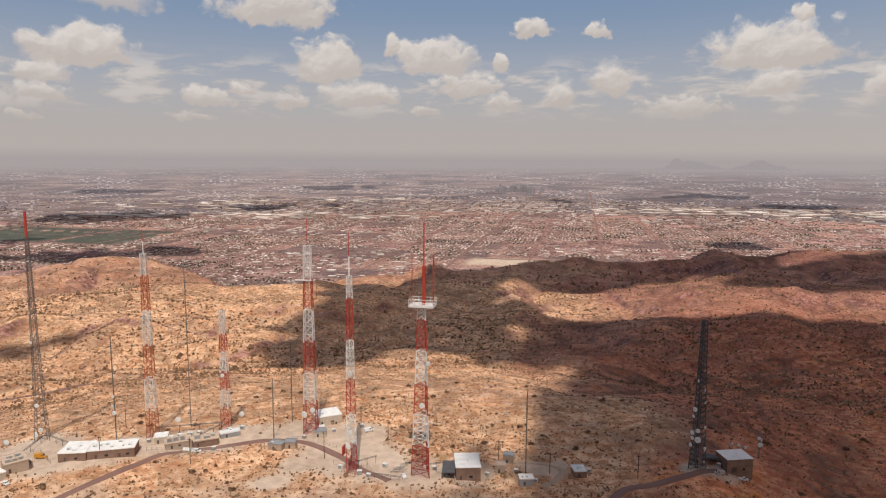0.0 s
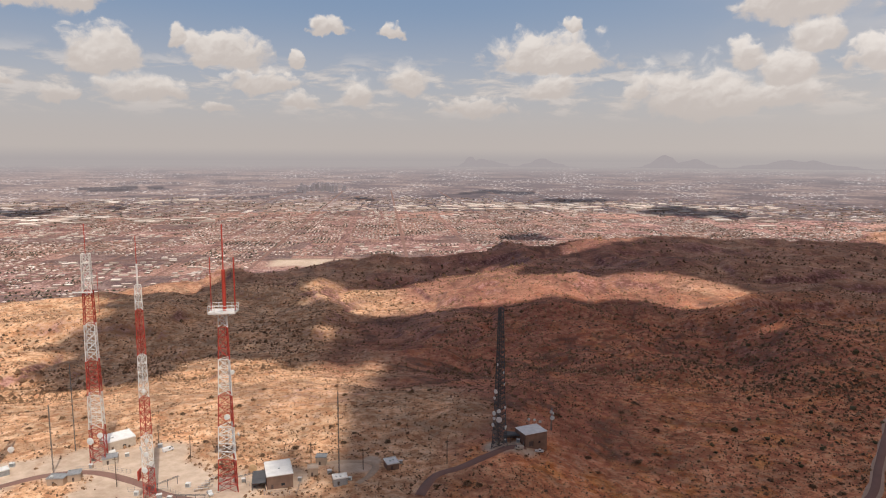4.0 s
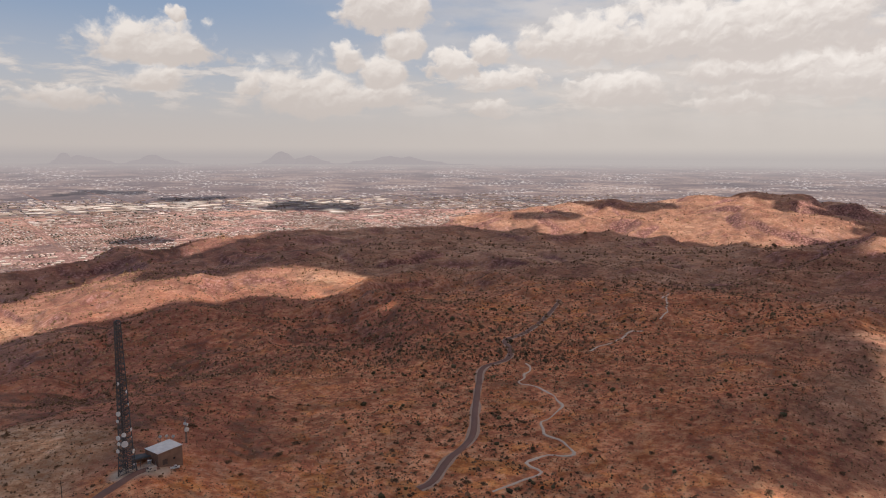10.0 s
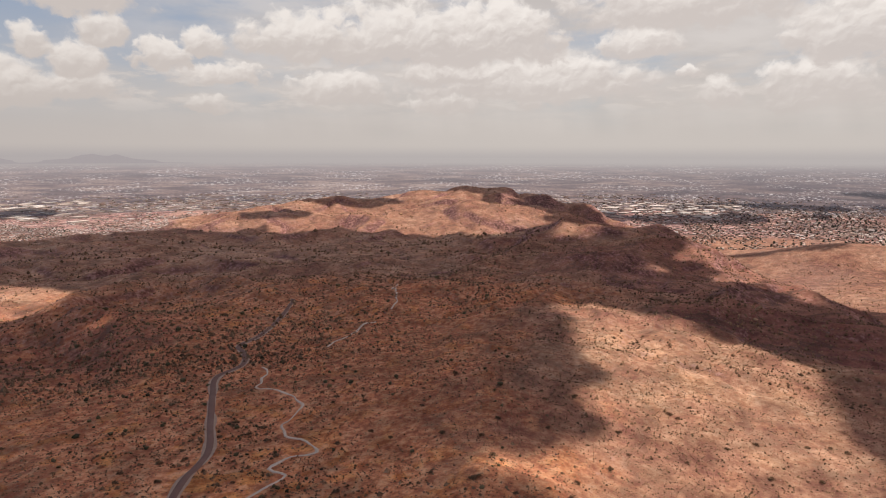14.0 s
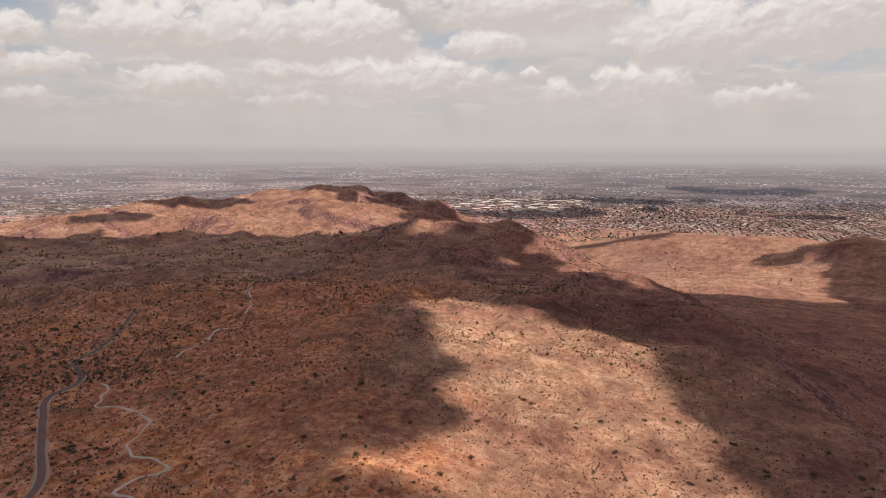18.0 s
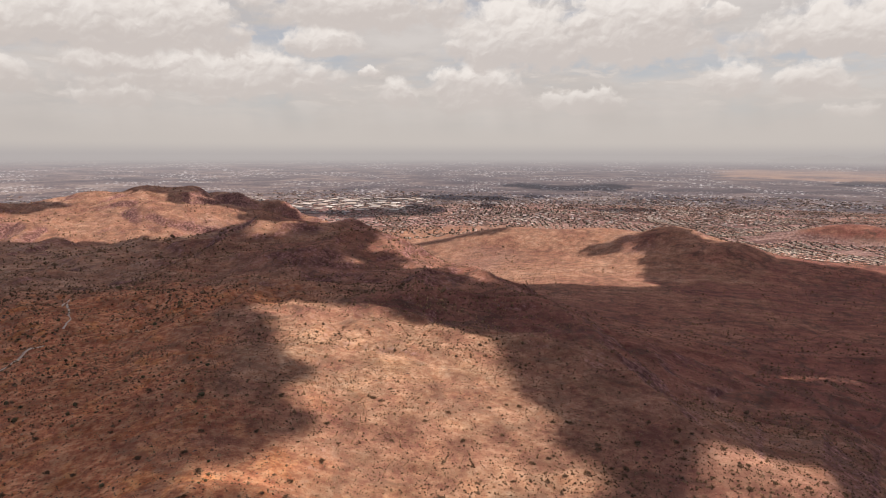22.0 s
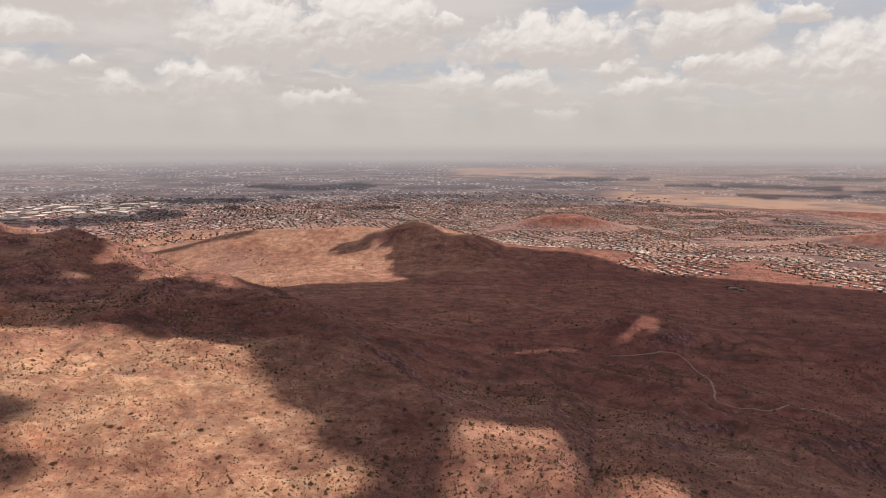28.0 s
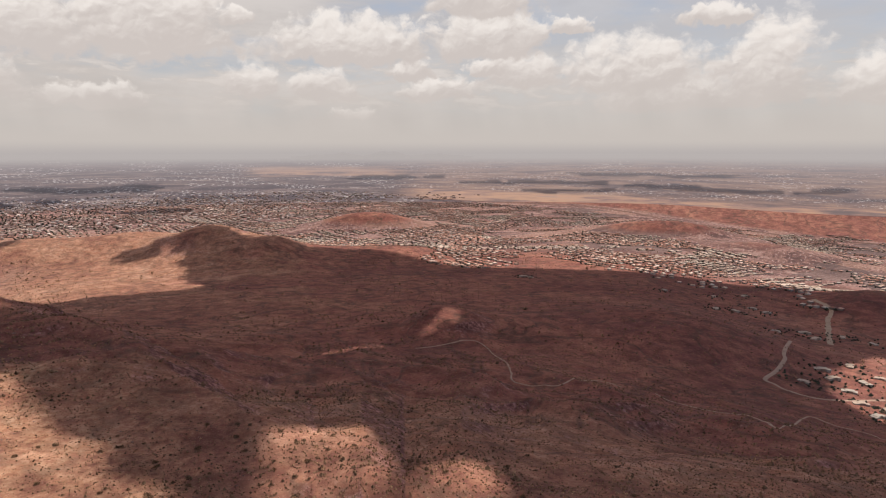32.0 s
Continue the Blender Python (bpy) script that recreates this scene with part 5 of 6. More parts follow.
def building(name, left, right, depth, height, wall, roof, label, openings=(), units=(), parapet=0.35, eave=0.25, category="equipment building"):
    """A flat-roofed block: left and right are its front corners (heading, distance), depth runs back from them.
    openings: (metres along the front, width, sill, top, kind); units: rooftop boxes (x, y, w, d, h)."""
    a, b = plan_xy(*left), plan_xy(*right)
    run = b - a
    length = run.length
    base = min(spot(*left).z, spot(*right).z, spot(left[0], left[1] + depth).z, spot(right[0], right[1] + depth).z)
    top_z = max(spot(*left).z, spot(*right).z)
    lift = top_z - base
    turn = math.degrees(math.atan2(run.y, run.x))
    house = thing(name, (a.x, a.y, base), label, category, turn, "ridge-top equipment buildings")
    t_ = 0.3
    h = height + lift
    front = bmesh.new()
    cuts = sorted(openings)
    x = 0.0
    for at, wide, sill, top, kind in cuts:
        box(front, x, at, 0, t_, -1.5, h)
        if sill > 0:
            box(front, at, at + wide, 0, t_, -1.5, lift + sill)
        else:
            box(front, at, at + wide, 0, t_, -1.5, lift)
        box(front, at, at + wide, 0, t_, lift + top, h)
        x = at + wide
    box(front, x, length, 0, t_, -1.5, h)
    part("wall", front, wall, house)
    part("wall", boxed(0, length, depth - t_, depth, -1.5, h), wall, house)
    part("wall", boxed(0, t_, t_, depth - t_, -1.5, h), wall, house)
    part("wall", boxed(length - t_, length, t_, depth - t_, -1.5, h), wall, house)
    slab = part("roof", boxed(-eave, length + eave, -eave, depth + eave, h, h + 0.25, bevel=0.04), roof, house)
    if parapet:
        curb = bmesh.new()
        for s in ((-eave, length + eave, -eave, -eave + 0.3), (-eave, length + eave, depth + eave - 0.3, depth + eave), (-eave, -eave + 0.3, -eave + 0.3, depth + eave - 0.3), (length + eave - 0.3, length + eave, -eave + 0.3, depth + eave - 0.3)):
            box(curb, *s, h + 0.25, h + 0.25 + parapet)
        part("parapet", curb, roof, slab)
    for at, wide, sill, top, kind in cuts:
        if kind == "door":
            d = part("door", boxed(at + 0.03, at + wide - 0.03, 0.1, 0.18, lift + 0.02, lift + top - 0.03), door_brown, house)
            part("handle", boxed(at + wide - 0.35, at + wide - 0.2, 0.04, 0.1, lift + 1.0, lift + 1.12), steel_grey, d)
        else:
            part("window", boxed(at, at + wide, 0.12, 0.16, lift + sill, lift + top), dark_glass, house)
    for ux, uy, uw, ud, uh in units:
        u = part("roof_unit", boxed(ux, ux + uw, uy, uy + ud, h + 0.25, h + 0.25 + uh, bevel=0.06), wall_pale if uh > 1.3 else dish_white, house)
        part("grille", boxed(ux + 0.3, ux + uw - 0.3, uy - 0.05, uy, h + 0.5, h + 0.05 + uh), unit_grey, u)
    return house


rng = random.Random(11)
units_long = [(2 + 3.1 * k, 2 + 7 * rng.random(), 1.2 + rng.random(), 1.2 + 0.8 * rng.random(), 0.8 + 0.7 * rng.random()) for k in range(8)]
building("equipment_building", (43.1, 402), (41.2, 396), 15, 4.6, brick, roof_white, "brown brick equipment building with a cluttered white roof",
         [(3, 1.2, 0, 2.3, "door"), (8.5, 1.6, 1.0, 2.2, "window")], [(3, 4, 1.8, 1.6, 1.2), (8, 8, 1.4, 1.4, 0.9), (6, 3, 2.6, 1.2, 0.7)])
building("equipment_building", (41.15, 397), (37.7, 391), 12, 4.6, brick, roof_white, "long brown brick equipment building with a white roof",
         [(4, 1.2, 0, 2.3, "door"), (9, 1.8, 1.0, 2.2, "window"), (16, 1.2, 0, 2.3, "door"), (20, 1.6, 1.0, 2.2, "window")], units_long[:7])
building("equipment_building", (46.6, 400), (45.0, 401), 13, 5.0, wall_tan, roof_tan, "tan stucco equipment building crowded with rooftop air units",
         [(2, 1.2, 0, 2.3, "door")], [(1, 2, 2.4, 2, 1.6), (4.2, 2, 2.4, 2, 1.6), (7.2, 3, 2.2, 2, 1.4), (2, 7, 2.6, 2, 1.5), (6, 8, 2.6, 2, 1.5)])
building("equipment_building", (47.8, 392), (46.5, 396), 8, 3.4, wall_pale, roof_white, "low pale equipment hut with a white roof", [(2, 1.2, 0, 2.3, "door")])
building("equipment_building", (35.4, 394), (33.3, 395), 9, 3.2, wall_tan, roof_tan, "low pinkish equipment building with boxes on its roof",
         [(3, 1.2, 0, 2.2, "door"), (7, 1.6, 1, 2, "window")], [(1.2, 2, 2.6, 3, 2.6), (4.6, 2, 2.6, 3, 2.6), (8.4, 2, 2.6, 3, 2.6)])
building("equipment_building", (33.2, 395), (31.2, 396), 9, 3.4, brick, roof_tan, "brown brick equipment building with metal roof units",
         [(2, 1.2, 0, 2.2, "door")], [(1, 3, 3, 3, 2.4), (6, 2, 3.5, 3, 1.6), (10, 4, 2.5, 2.5, 1.5)])
building("equipment_building", (36.2, 405), (35.2, 404), 7, 3.6, wall_pale, roof_white, "small white-roofed hut at the foot of an orange tower", [(1.5, 1.1, 0, 2.2, "door")])
building("equipment_hut", (27.1, 376), (26.0, 372), 5.5, 3.6, wall_tan, unit_grey, "small tan equipment hut with a grey metal roof", [(2.5, 1.1, 0, 2.2, "door")], [(1, 1, 1.4, 1.2, 0.8)])
building("equipment_hut", (25.7, 375), (24.8, 374), 5.5, 3.6, wall_tan, unit_grey, "small tan equipment hut with a grey metal roof", [(2, 1.1, 0, 2.2, "door")])
building("equipment_building", (22.9, 407), (20.7, 411), 13, 5.2, wall_pale, roof_white, "pale stucco equipment building with a bright white roof", [(3, 1.2, 0, 2.3, "door"), (9, 2, 1, 2.2, "window")], [(4, 5, 2, 1.6, 1)])
building("equipment_hut", (23.2, 389), (22.1, 389), 6, 3.2, wall_pale, unit_grey, "small pale hut with a grey metal roof", [(2, 1.1, 0, 2.2, "door")])
building("equipment_hut", (31.0, 402), (29.4, 404), 5, 2.8, unit_grey, dish_white, "grey metal equipment shelter with a white roof", [(3, 1.1, 0, 2.2, "door")])
building("equipment_building", (10.45, 327), (8.2, 328), 17, 6.6, brick, roof_white, "square brick equipment building with a bright white roof", [(2, 1.2, 0, 2.3, "door"), (7, 1.8, 1, 2.4, "window")], [(6, 7, 1.2, 1.2, 0.7)], parapet=0.25)
building("equipment_hut", (6.9, 336), (6.0, 336), 5, 4.2, wall_tan, roof_tan, "small pinkish block hut beside dark poles", [(1.6, 1.1, 0, 2.2, "door")])
building("equipment_hut", (6.2, 350), (5.3, 349), 4.5, 4.4, wall_tan, unit_grey, "small tan block hut with a grey flat roof", [(1.6, 1.1, 0, 2.2, "door")])
building("equipment_cabin", (4.65, 325), (3.4, 326), 5, 3.6, unit_grey, roof_white, "grey prefabricated cabin with white boxes on its roof", [(2, 1.1, 0, 2.2, "door")], [(1, 1.4, 1.2, 1.2, 0.9), (3.2, 1.4, 1.2, 1.2, 0.9)])
building("equipment_cabin", (-0.2, 343), (-1.25, 345), 7.5, 3.2, brick, roof_white, "small brick cabin with a white roof and vents", [(2, 1.1, 0, 2.2, "door")], [(2, 3, 1.2, 1, 0.7), (4, 4, 1, 1, 0.6)])
building("equipment_building", (-12.65, 376), (-14.55, 384), 12, 7.6, brick, roof_white, "tall brown brick equipment building with a pale metal roof", [(2.5, 3.2, 0, 3.2, "door"), (9, 1.4, 1.2, 2.4, "window")], parapet=0)


# fenced yard with a dark canopy beside the brick building
def fence(points, h, label):
    f = thing("chainlink_fence", spot(*points[0]), label, "fence", group="yard fences")
    origin = spot(*points[0])
    for a, b in zip(points, points[1:]):
        pa, pb = spot(*a) - origin, spot(*b) - origin
        n = max(1, round((pb - pa).length / 3))
        for k in range(n + 1):
            q = pa.lerp(pb, k / n)
            part("post", rod(q + Vector((0, 0, -0.6)), q + Vector((0, 0, h)), 0.07), steel_grey, f)
        for z in (0.15, h * 0.5, h):
            part("rail", rod(pa + Vector((0, 0, z)), pb + Vector((0, 0, z)), 0.045, 4), steel_grey, f)
    return f


fence([(-10.9, 372), (-12.5, 374), (-12.3, 390), (-10.8, 388)], 2.4, "grey chain-link fence round a bare gravel yard")
fence([(12.2, 335), (10.7, 322), (8.0, 320), (7.4, 334)], 2.4, "grey chain-link fence below a white-roofed building")
fence([(21.5, 352), (18.5, 346), (17.5, 333)], 2.4, "grey chain-link fence along the tower yard")
canopy = thing("canopy", spot(-11.6, 384), "dark open steel canopy over a brown block wall", "canopy", turn=-12)
part("roof", boxed(-6, 6, -3, 3, 3.6, 3.8), steel_dark, canopy)
for x in (-5.8, 5.8):
    for y in (-2.8, 2.8):
        part("post", boxed(x - 0.12, x + 0.12, y - 0.12, y + 0.12, -1, 3.6), steel_dark, canopy)
part("block_wall", boxed(-6, 6, 2.4, 2.7, -1, 3.2), brick, canopy)
deck_ = thing("canopy", spot(11.1, 333), "dark steel frame carport beside a white-roofed building", "canopy", turn=8)
part("roof", boxed(-3.4, 3.4, -7, 7, 4.2, 4.4), steel_dark, deck_)
for x in (-3.2, 3.2):
    for y in (-6.8, 0, 6.8):
        part("post", boxed(x - 0.12, x + 0.12, y - 0.12, y + 0.12, -2, 4.2), steel_dark, deck_)

m = slim_mast("dish_mast", spot(-14.9, 418), "short steel mast carrying several white dishes", 15, 0.22, steel_grey, ((13, 150, 1.0), (9, 190, 1.5), (12, 230, 0.9)))
for az, d, h in ((-12.9, 402, 150), (-13.4, 404, 190), (-13.9, 405, 170)):
    r = thing("roof_dish", spot(az, d), "white dish on a low steel rack behind the brick building", "dish antenna", turn=h, group="ground dishes")
    part("stand", rod((0, -0.6, -0.5), (0, -0.4, 8.0), 0.12), steel_grey, r)
    o = part("dish", dish_mesh(0.9), dish_white, r)
    o.matrix_local = Matrix.Translation((0, 0, 8.0))
for az, d, h, rad, mat, lab in ((11.6, 349, 185, 2.2, dish_tan, "round tan dish on a steel stand"), (34.3, 440, 190, 1.8, dish_white, "white dish standing on the open slope"), (29.2, 436, 200, 1.7, dish_white, "white dish standing on the open slope"), (46.3, 452, 190, 1.6, dish_white, "white dish standing on the open slope"), (42.3, 415, 170, 1.8, dish_white, "white dish beside a brick building"), (41.7, 416, 200, 1.8, dish_white, "white dish beside a brick building"), (40.5, 418, 180, 1.4, dish_white, "white dish beside a brick building")):
    r = thing("ground_dish", spot(az, d), lab, "dish antenna", turn=h, group="ground dishes")
    part("stand", rod((0, -0.8, -0.5), (0, -0.5, rad + 0.6), 0.16), steel_grey, r)
    part("base", boxed(-0.8, 0.8, -1.4, 0.2, -0.4, 0.25, bevel=0.05), wall_pale, r)
    o = part("dish", dish_mesh(rad), mat, r)
    o.matrix_local = Matrix.Translation((0, 0, rad + 0.6))

# cable bridges between towers and buildings
for a, b, h in (((44.0, 440), (46.5, 405), 3.5), ((43.6, 440), (42.2, 418), 3.5), ((20.2, 343), (17.6, 352), 4.0), ((30.8, 414), (33.0, 402), 4.0), ((30.8, 414), (36.0, 424), 4.5), ((13.0, 336), (10.9, 340), 4.5), ((-10.6, 376), (-12.6, 384), 5.0), ((18.0, 330), (15.5, 326), 2.6)):
    pa, pb = spot(*a), spot(*b)
    rack = thing("cable_bridge", pa, "narrow steel cable bridge on short posts", "cable bridge", group="cable bridges")
    v = pb - pa
    side = Vector((-v.y, v.x, 0)).normalized() * 0.55
    for s in (-1, 1):
        part("rail", rod(side * s + Vector((0, 0, h)), v + side * s + Vector((0, 0, h)), 0.14, 4), steel_dark, rack)
    rungs = bmesh.new()
    n = int(v.length / 1.5)
    for k in range(n + 1):
        beam(rungs, v * (k / n) + side + Vector((0, 0, h)), v * (k / n) - side + Vector((0, 0, h)), 0.09)
    part("rungs", rungs, steel_dark, rack)
    for k in (0.05, 0.35, 0.65, 0.95):
        q = v * k
        part("post", rod(q + Vector((0, 0, -2)), q + Vector((0, 0, h)), 0.13), steel_dark, rack)


def vehicle(name, where, turn, mat, label, length=5.4, high=2.3, box_body=False):
    """A van, pick-up or small truck facing +x."""
    v = thing(name, where, label, name.replace("_", " "), turn)
    w_ = 1.95
    profile = [(0, 0.45), (0, high * 0.95), (0.1 * length, high), (0.72 * length, high), (0.86 * length, high * 0.56), (0.99 * length, high * 0.48), (length, 0.45)]
    if name == "pickup_truck":
        profile = [(0, 0.5), (0, 1.15), (0.42 * length, 1.15), (0.46 * length, high), (0.68 * length, high), (0.78 * length, 1.2), (0.99 * length, 1.1), (length, 0.5)]
    bm = bmesh.new()
    rings = [[bm.verts.new((x - length / 2, s * w_ / 2, z)) for x, z in profile] for s in (-1, 1)]
    bm.faces.new(rings[0][::-1]), bm.faces.new(rings[1])
    for k in range(len(profile)):
        j = (k + 1) % len(profile)
        bm.faces.new((rings[0][k], rings[0][j], rings[1][j], rings[1][k]))
    bmesh.ops.recalc_face_normals(bm, faces=bm.faces)
    part("body", bm, mat, v)
    gx = (0.73, 0.85) if name != "pickup_truck" else (0.69, 0.77)
    part("windscreen", boxed(gx[0] * length - length / 2 + 0.1, gx[1] * length - length / 2, -0.8, 0.8, high * 0.62, high * 0.9), dark_glass, v)
    for s in (-1, 1):
        part("side_window", boxed(length * (0.5 if name != "pickup_truck" else 0.48) - length / 2, length * 0.68 - length / 2, s * (w_ / 2) - 0.02, s * (w_ / 2) + 0.02, high * 0.62, high * 0.9), dark_glass, v)
        for x in (0.2, 0.8):
            bm = bmesh.new()
            bmesh.ops.create_cone(bm, cap_ends=True, segments=12, radius1=0.36, radius2=0.36, depth=0.25, matrix=Matrix.Translation((x * length - length / 2, s * (w_ / 2 - 0.05), 0.36)) @ Matrix.Rotation(radians(90), 4, "X"))
            wheel = part("wheel", bm, tyre_black, v)
            part("rim", boxed(x * length - length / 2 - 0.15, x * length - length / 2 + 0.15, s * (w_ / 2 + 0.08) - 0.01, s * (w_ / 2 + 0.08) + 0.01, 0.21, 0.51), steel_grey, wheel)
    if box_body:
        part("cargo_box", boxed(-length / 2, length * 0.1, -1.05, 1.05, 1.2, 2.9, bevel=0.05), mat, v)
    return v


vehicle("van", spot(18.3, 393, 0.1), 40, van_white, "white van parked on pale graded earth", 6.2, 2.5)
vehicle("pickup_truck", spot(44.2, 416, 0.1), 15, truck_orange, "orange service truck parked beside a brick building", 6.4, 2.4, True)
vehicle("pickup_truck", spot(46.6, 390, 0.1), -20, van_white, "white pickup truck parked by tan huts", 5.6, 1.9)
vehicle("van", spot(-12.1, 370, 0.1), 175, wall_pale, "tan van parked below the canopy yard", 5.2, 2.2)
vehicle("pickup_truck", spot(-13.9, 376.5, 0.1), -10, van_white, "white pickup truck parked by the brick wall", 5.2, 1.9)
vehicle("pickup_truck", spot(15.2, 330, 0.1), 120, van_white, "white pickup truck parked by a cable rack", 5.4, 1.9)
vehicle("van", spot(33.0, 386, 0.1), 10, dish_white, "white van stopped at the roadside", 5.0, 2.1)


# equipment cabinets, pallets of panels and tanks round the towers
def cabinet(az, d, turn, w_, dp, h, mat, label):
    c = thing("equipment_cabinet", spot(az, d), label, "equipment cabinet", turn, "outdoor cabinets")
    part("body", boxed(-w_ / 2, w_ / 2, -dp / 2, dp / 2, 0.15, h, bevel=0.05), mat, c)
    part("plinth", boxed(-w_ / 2 - 0.15, w_ / 2 + 0.15, -dp / 2 - 0.15, dp / 2 + 0.15, -1.2, 0.15), wall_pale, c)
    door_ = part("door", boxed(-w_ / 2 + 0.12, w_ / 2 - 0.12, -dp / 2 - 0.04, -dp / 2, 0.3, h - 0.15), unit_grey, c)
    part("handle", boxed(w_ / 2 - 0.4, w_ / 2 - 0.3, -dp / 2 - 0.09, -dp / 2 - 0.04, h * 0.5, h * 0.5 + 0.25), steel_dark, door_)
    part("cap", boxed(-w_ / 2 - 0.08, w_ / 2 + 0.08, -dp / 2 - 0.08, dp / 2 + 0.08, h, h + 0.1), dish_white, c)


for k, (az, d, w_, dp, h) in enumerate(((45.6, 409, 2.2, 1.4, 2.2), (45.2, 411, 1.6, 1.2, 2.0), (44.9, 413, 1.4, 1.2, 1.8), (36.6, 412, 2, 1.4, 2.0), (34.9, 409, 3, 2, 2.4), (34.2, 410, 3, 2, 2.4), (33.4, 411, 3, 2, 2.4), (32.7, 412, 2.4, 2, 2.2), (31.6, 388, 2.2, 1.6, 2.2), (30.2, 409, 3.2, 2, 2.6), (29.2, 411, 2.4, 1.6, 2.2), (24.0, 389, 2.2, 1.5, 2.0), (22.2, 398, 2.4, 1.6, 2.2), (21.4, 396, 2.2, 1.6, 2.0), (20.9, 345, 2.0, 1.4, 2.2), (19.2, 337, 2.6, 1.8, 2.4), (18.4, 332, 2.2, 1.6, 2.0), (18.9, 400, 2.4, 1.6, 2.2), (16.9, 345, 2.4, 1.8, 2.2), (12.4, 340, 2.0, 1.5, 2.0), (7.6, 333, 2.0, 1.4, 1.9), (5.0, 340, 2.2, 1.6, 2.0), (3.2, 331, 1.8, 1.4, 1.8), (-1.4, 351, 1.8, 1.4, 1.8), (-12.0, 380, 2.0, 1.4, 2.0), (-10.9, 380, 1.6, 1.2, 1.8))):
    cabinet(az, d, (k * 23) % 50 - 25, w_, dp, h, (wall_pale, unit_grey, dish_white, wall_tan)[k % 4], ("pale metal equipment cabinet on a concrete plinth", "grey metal equipment cabinet on a concrete plinth", "white metal equipment cabinet on a concrete plinth", "tan metal equipment cabinet on a concrete plinth")[k % 4])
for k, (az, d) in enumerate(((16.1, 338), (15.8, 340.5), (15.5, 343), (15.2, 345.5), (14.9, 348), (14.6, 350.5), (15.6, 337), (15.3, 339.5))):
    p = thing("panel_rack", spot(az, d), "tilted pale panel on a low steel rack", "panel rack", 15, "yard panels")
    bm = boxed(-2.2, 2.2, -0.9, 0.9, -0.06, 0.06, bevel=0.02)
    bm.transform(Matrix.Translation((0, 0, 1.3)) @ Matrix.Rotation(radians(-24), 4, "X"))
    part("panel", bm, (dish_white, unit_grey)[k % 2], p)
    for x in (-1.8, 1.8):
        part("leg", rod((x, -0.6, -0.8), (x, -0.6, 1.6), 0.07), steel_grey, p)
        part("leg", rod((x, 0.6, -0.8), (x, 0.6, 1.05), 0.07), steel_grey, p)
for az, d, turn, r, long_ in ((33.7, 388, 5, 1.1, 4.5), (22.6, 402, 40, 1.2, 5.0), (46.0, 404, -10, 1.0, 3.6)):
    k = thing("fuel_tank", spot(az, d), "white horizontal fuel tank on two saddles", "fuel tank", turn, "fuel tanks")
    part("shell", rod((-long_ / 2, 0, r + 0.5), (long_ / 2, 0, r + 0.5), r, 14), dish_white, k)
    for x in (-long_ / 3, long_ / 3):
        part("saddle", boxed(x - 0.2, x + 0.2, -r, r, -0.8, 0.9), wall_pale, k)
fence([(36.8, 396), (33.3, 386), (30.5, 386)], 2.4, "grey chain-link fence in front of low equipment buildings")
fence([(46.4, 424), (44.2, 424), (43.6, 404)], 2.4, "grey chain-link fence round a tower yard")
fence([(25.0, 388), (22.8, 382), (21.2, 372)], 2.4, "grey chain-link fence beside the service road")


# ---- desert shrubs and boulders ----
def ball(sub):
    bm = bmesh.new()
    bmesh.ops.create_icosphere(bm, subdivisions=sub, radius=1.0)
    v = np.array([p.co for p in bm.verts])
    f = np.array([[p.index for p in q.verts] for q in bm.faces])
    bm.free()
    return v, f


BALL_V, BALL_F = ball(1)
TUFT_V = np.array([(1, 0, -0.2), (0, 1, -0.2), (-1, 0, -0.2), (0, -1, -0.2), (0.1, 0.05, 1), (0, 0, -0.9)], float)
TUFT_F = np.array([(0, 1, 4), (1, 2, 4), (2, 3, 4), (3, 0, 4), (1, 0, 5), (2, 1, 5), (3, 2, 5), (0, 3, 5)])
crng = np.random.RandomState(21)


def clumps(x, y, z, across, tall, lumpy, seed, small=False):
    """Lumpy little domes at the given places, as arrays of vertices and triangles."""
    r = np.random.RandomState(seed)
    base_v, base_f = (TUFT_V, TUFT_F) if small else (BALL_V, BALL_F)
    n, k = len(x), len(base_v)
    v = np.repeat(base_v[None], n, 0) * (1 + lumpy * (r.rand(n, k, 1) - 0.5) * 2)
    a = r.rand(n) * 6.283
    c, s = np.cos(a)[:, None], np.sin(a)[:, None]
    vx = (v[..., 0] * c - v[..., 1] * s) * across[:, None] * (0.75 + 0.5 * r.rand(n, 1))
    vy = (v[..., 0] * s + v[..., 1] * c) * across[:, None]
    vz = (v[..., 2] * 0.5 + 0.38) * tall[:, None]
    p = np.stack([vx + x[:, None], vy + y[:, None], vz + z[:, None]], -1).reshape(-1, 3)
    f = (base_f[None] + (np.arange(n) * k)[:, None, None]).reshape(-1, 3)
    return p, f


def leafy(x, y, z, across, tall, leaves, seed):
    """Open rounded bushes, each a loose dome of small leaf blades at all angles."""
    r = np.random.RandomState(seed)
    n = len(x)
    a, q = r.rand(n, leaves) * 6.283, np.sqrt(r.rand(n, leaves))
    h = (1 - 0.75 * q ** 2) * (0.15 + 0.85 * r.rand(n, leaves))
    lop = 0.75 + 0.5 * r.rand(n, 1)
    mid = np.stack([x[:, None] + q * np.cos(a) * across[:, None] * lop, y[:, None] + q * np.sin(a) * across[:, None], z[:, None] + h * tall[:, None]], -1)
    blade = (r.rand(n, leaves, 3, 3) - 0.5) * 1.5 * across[:, None, None, None] * (0.6 + 0.5 * r.rand(n, leaves, 1, 1))
    blade[..., 2] *= 0.8
    p = (mid[:, :, None, :] + blade).reshape(-1, 3)
    return p, np.arange(len(p)).reshape(-1, 3)


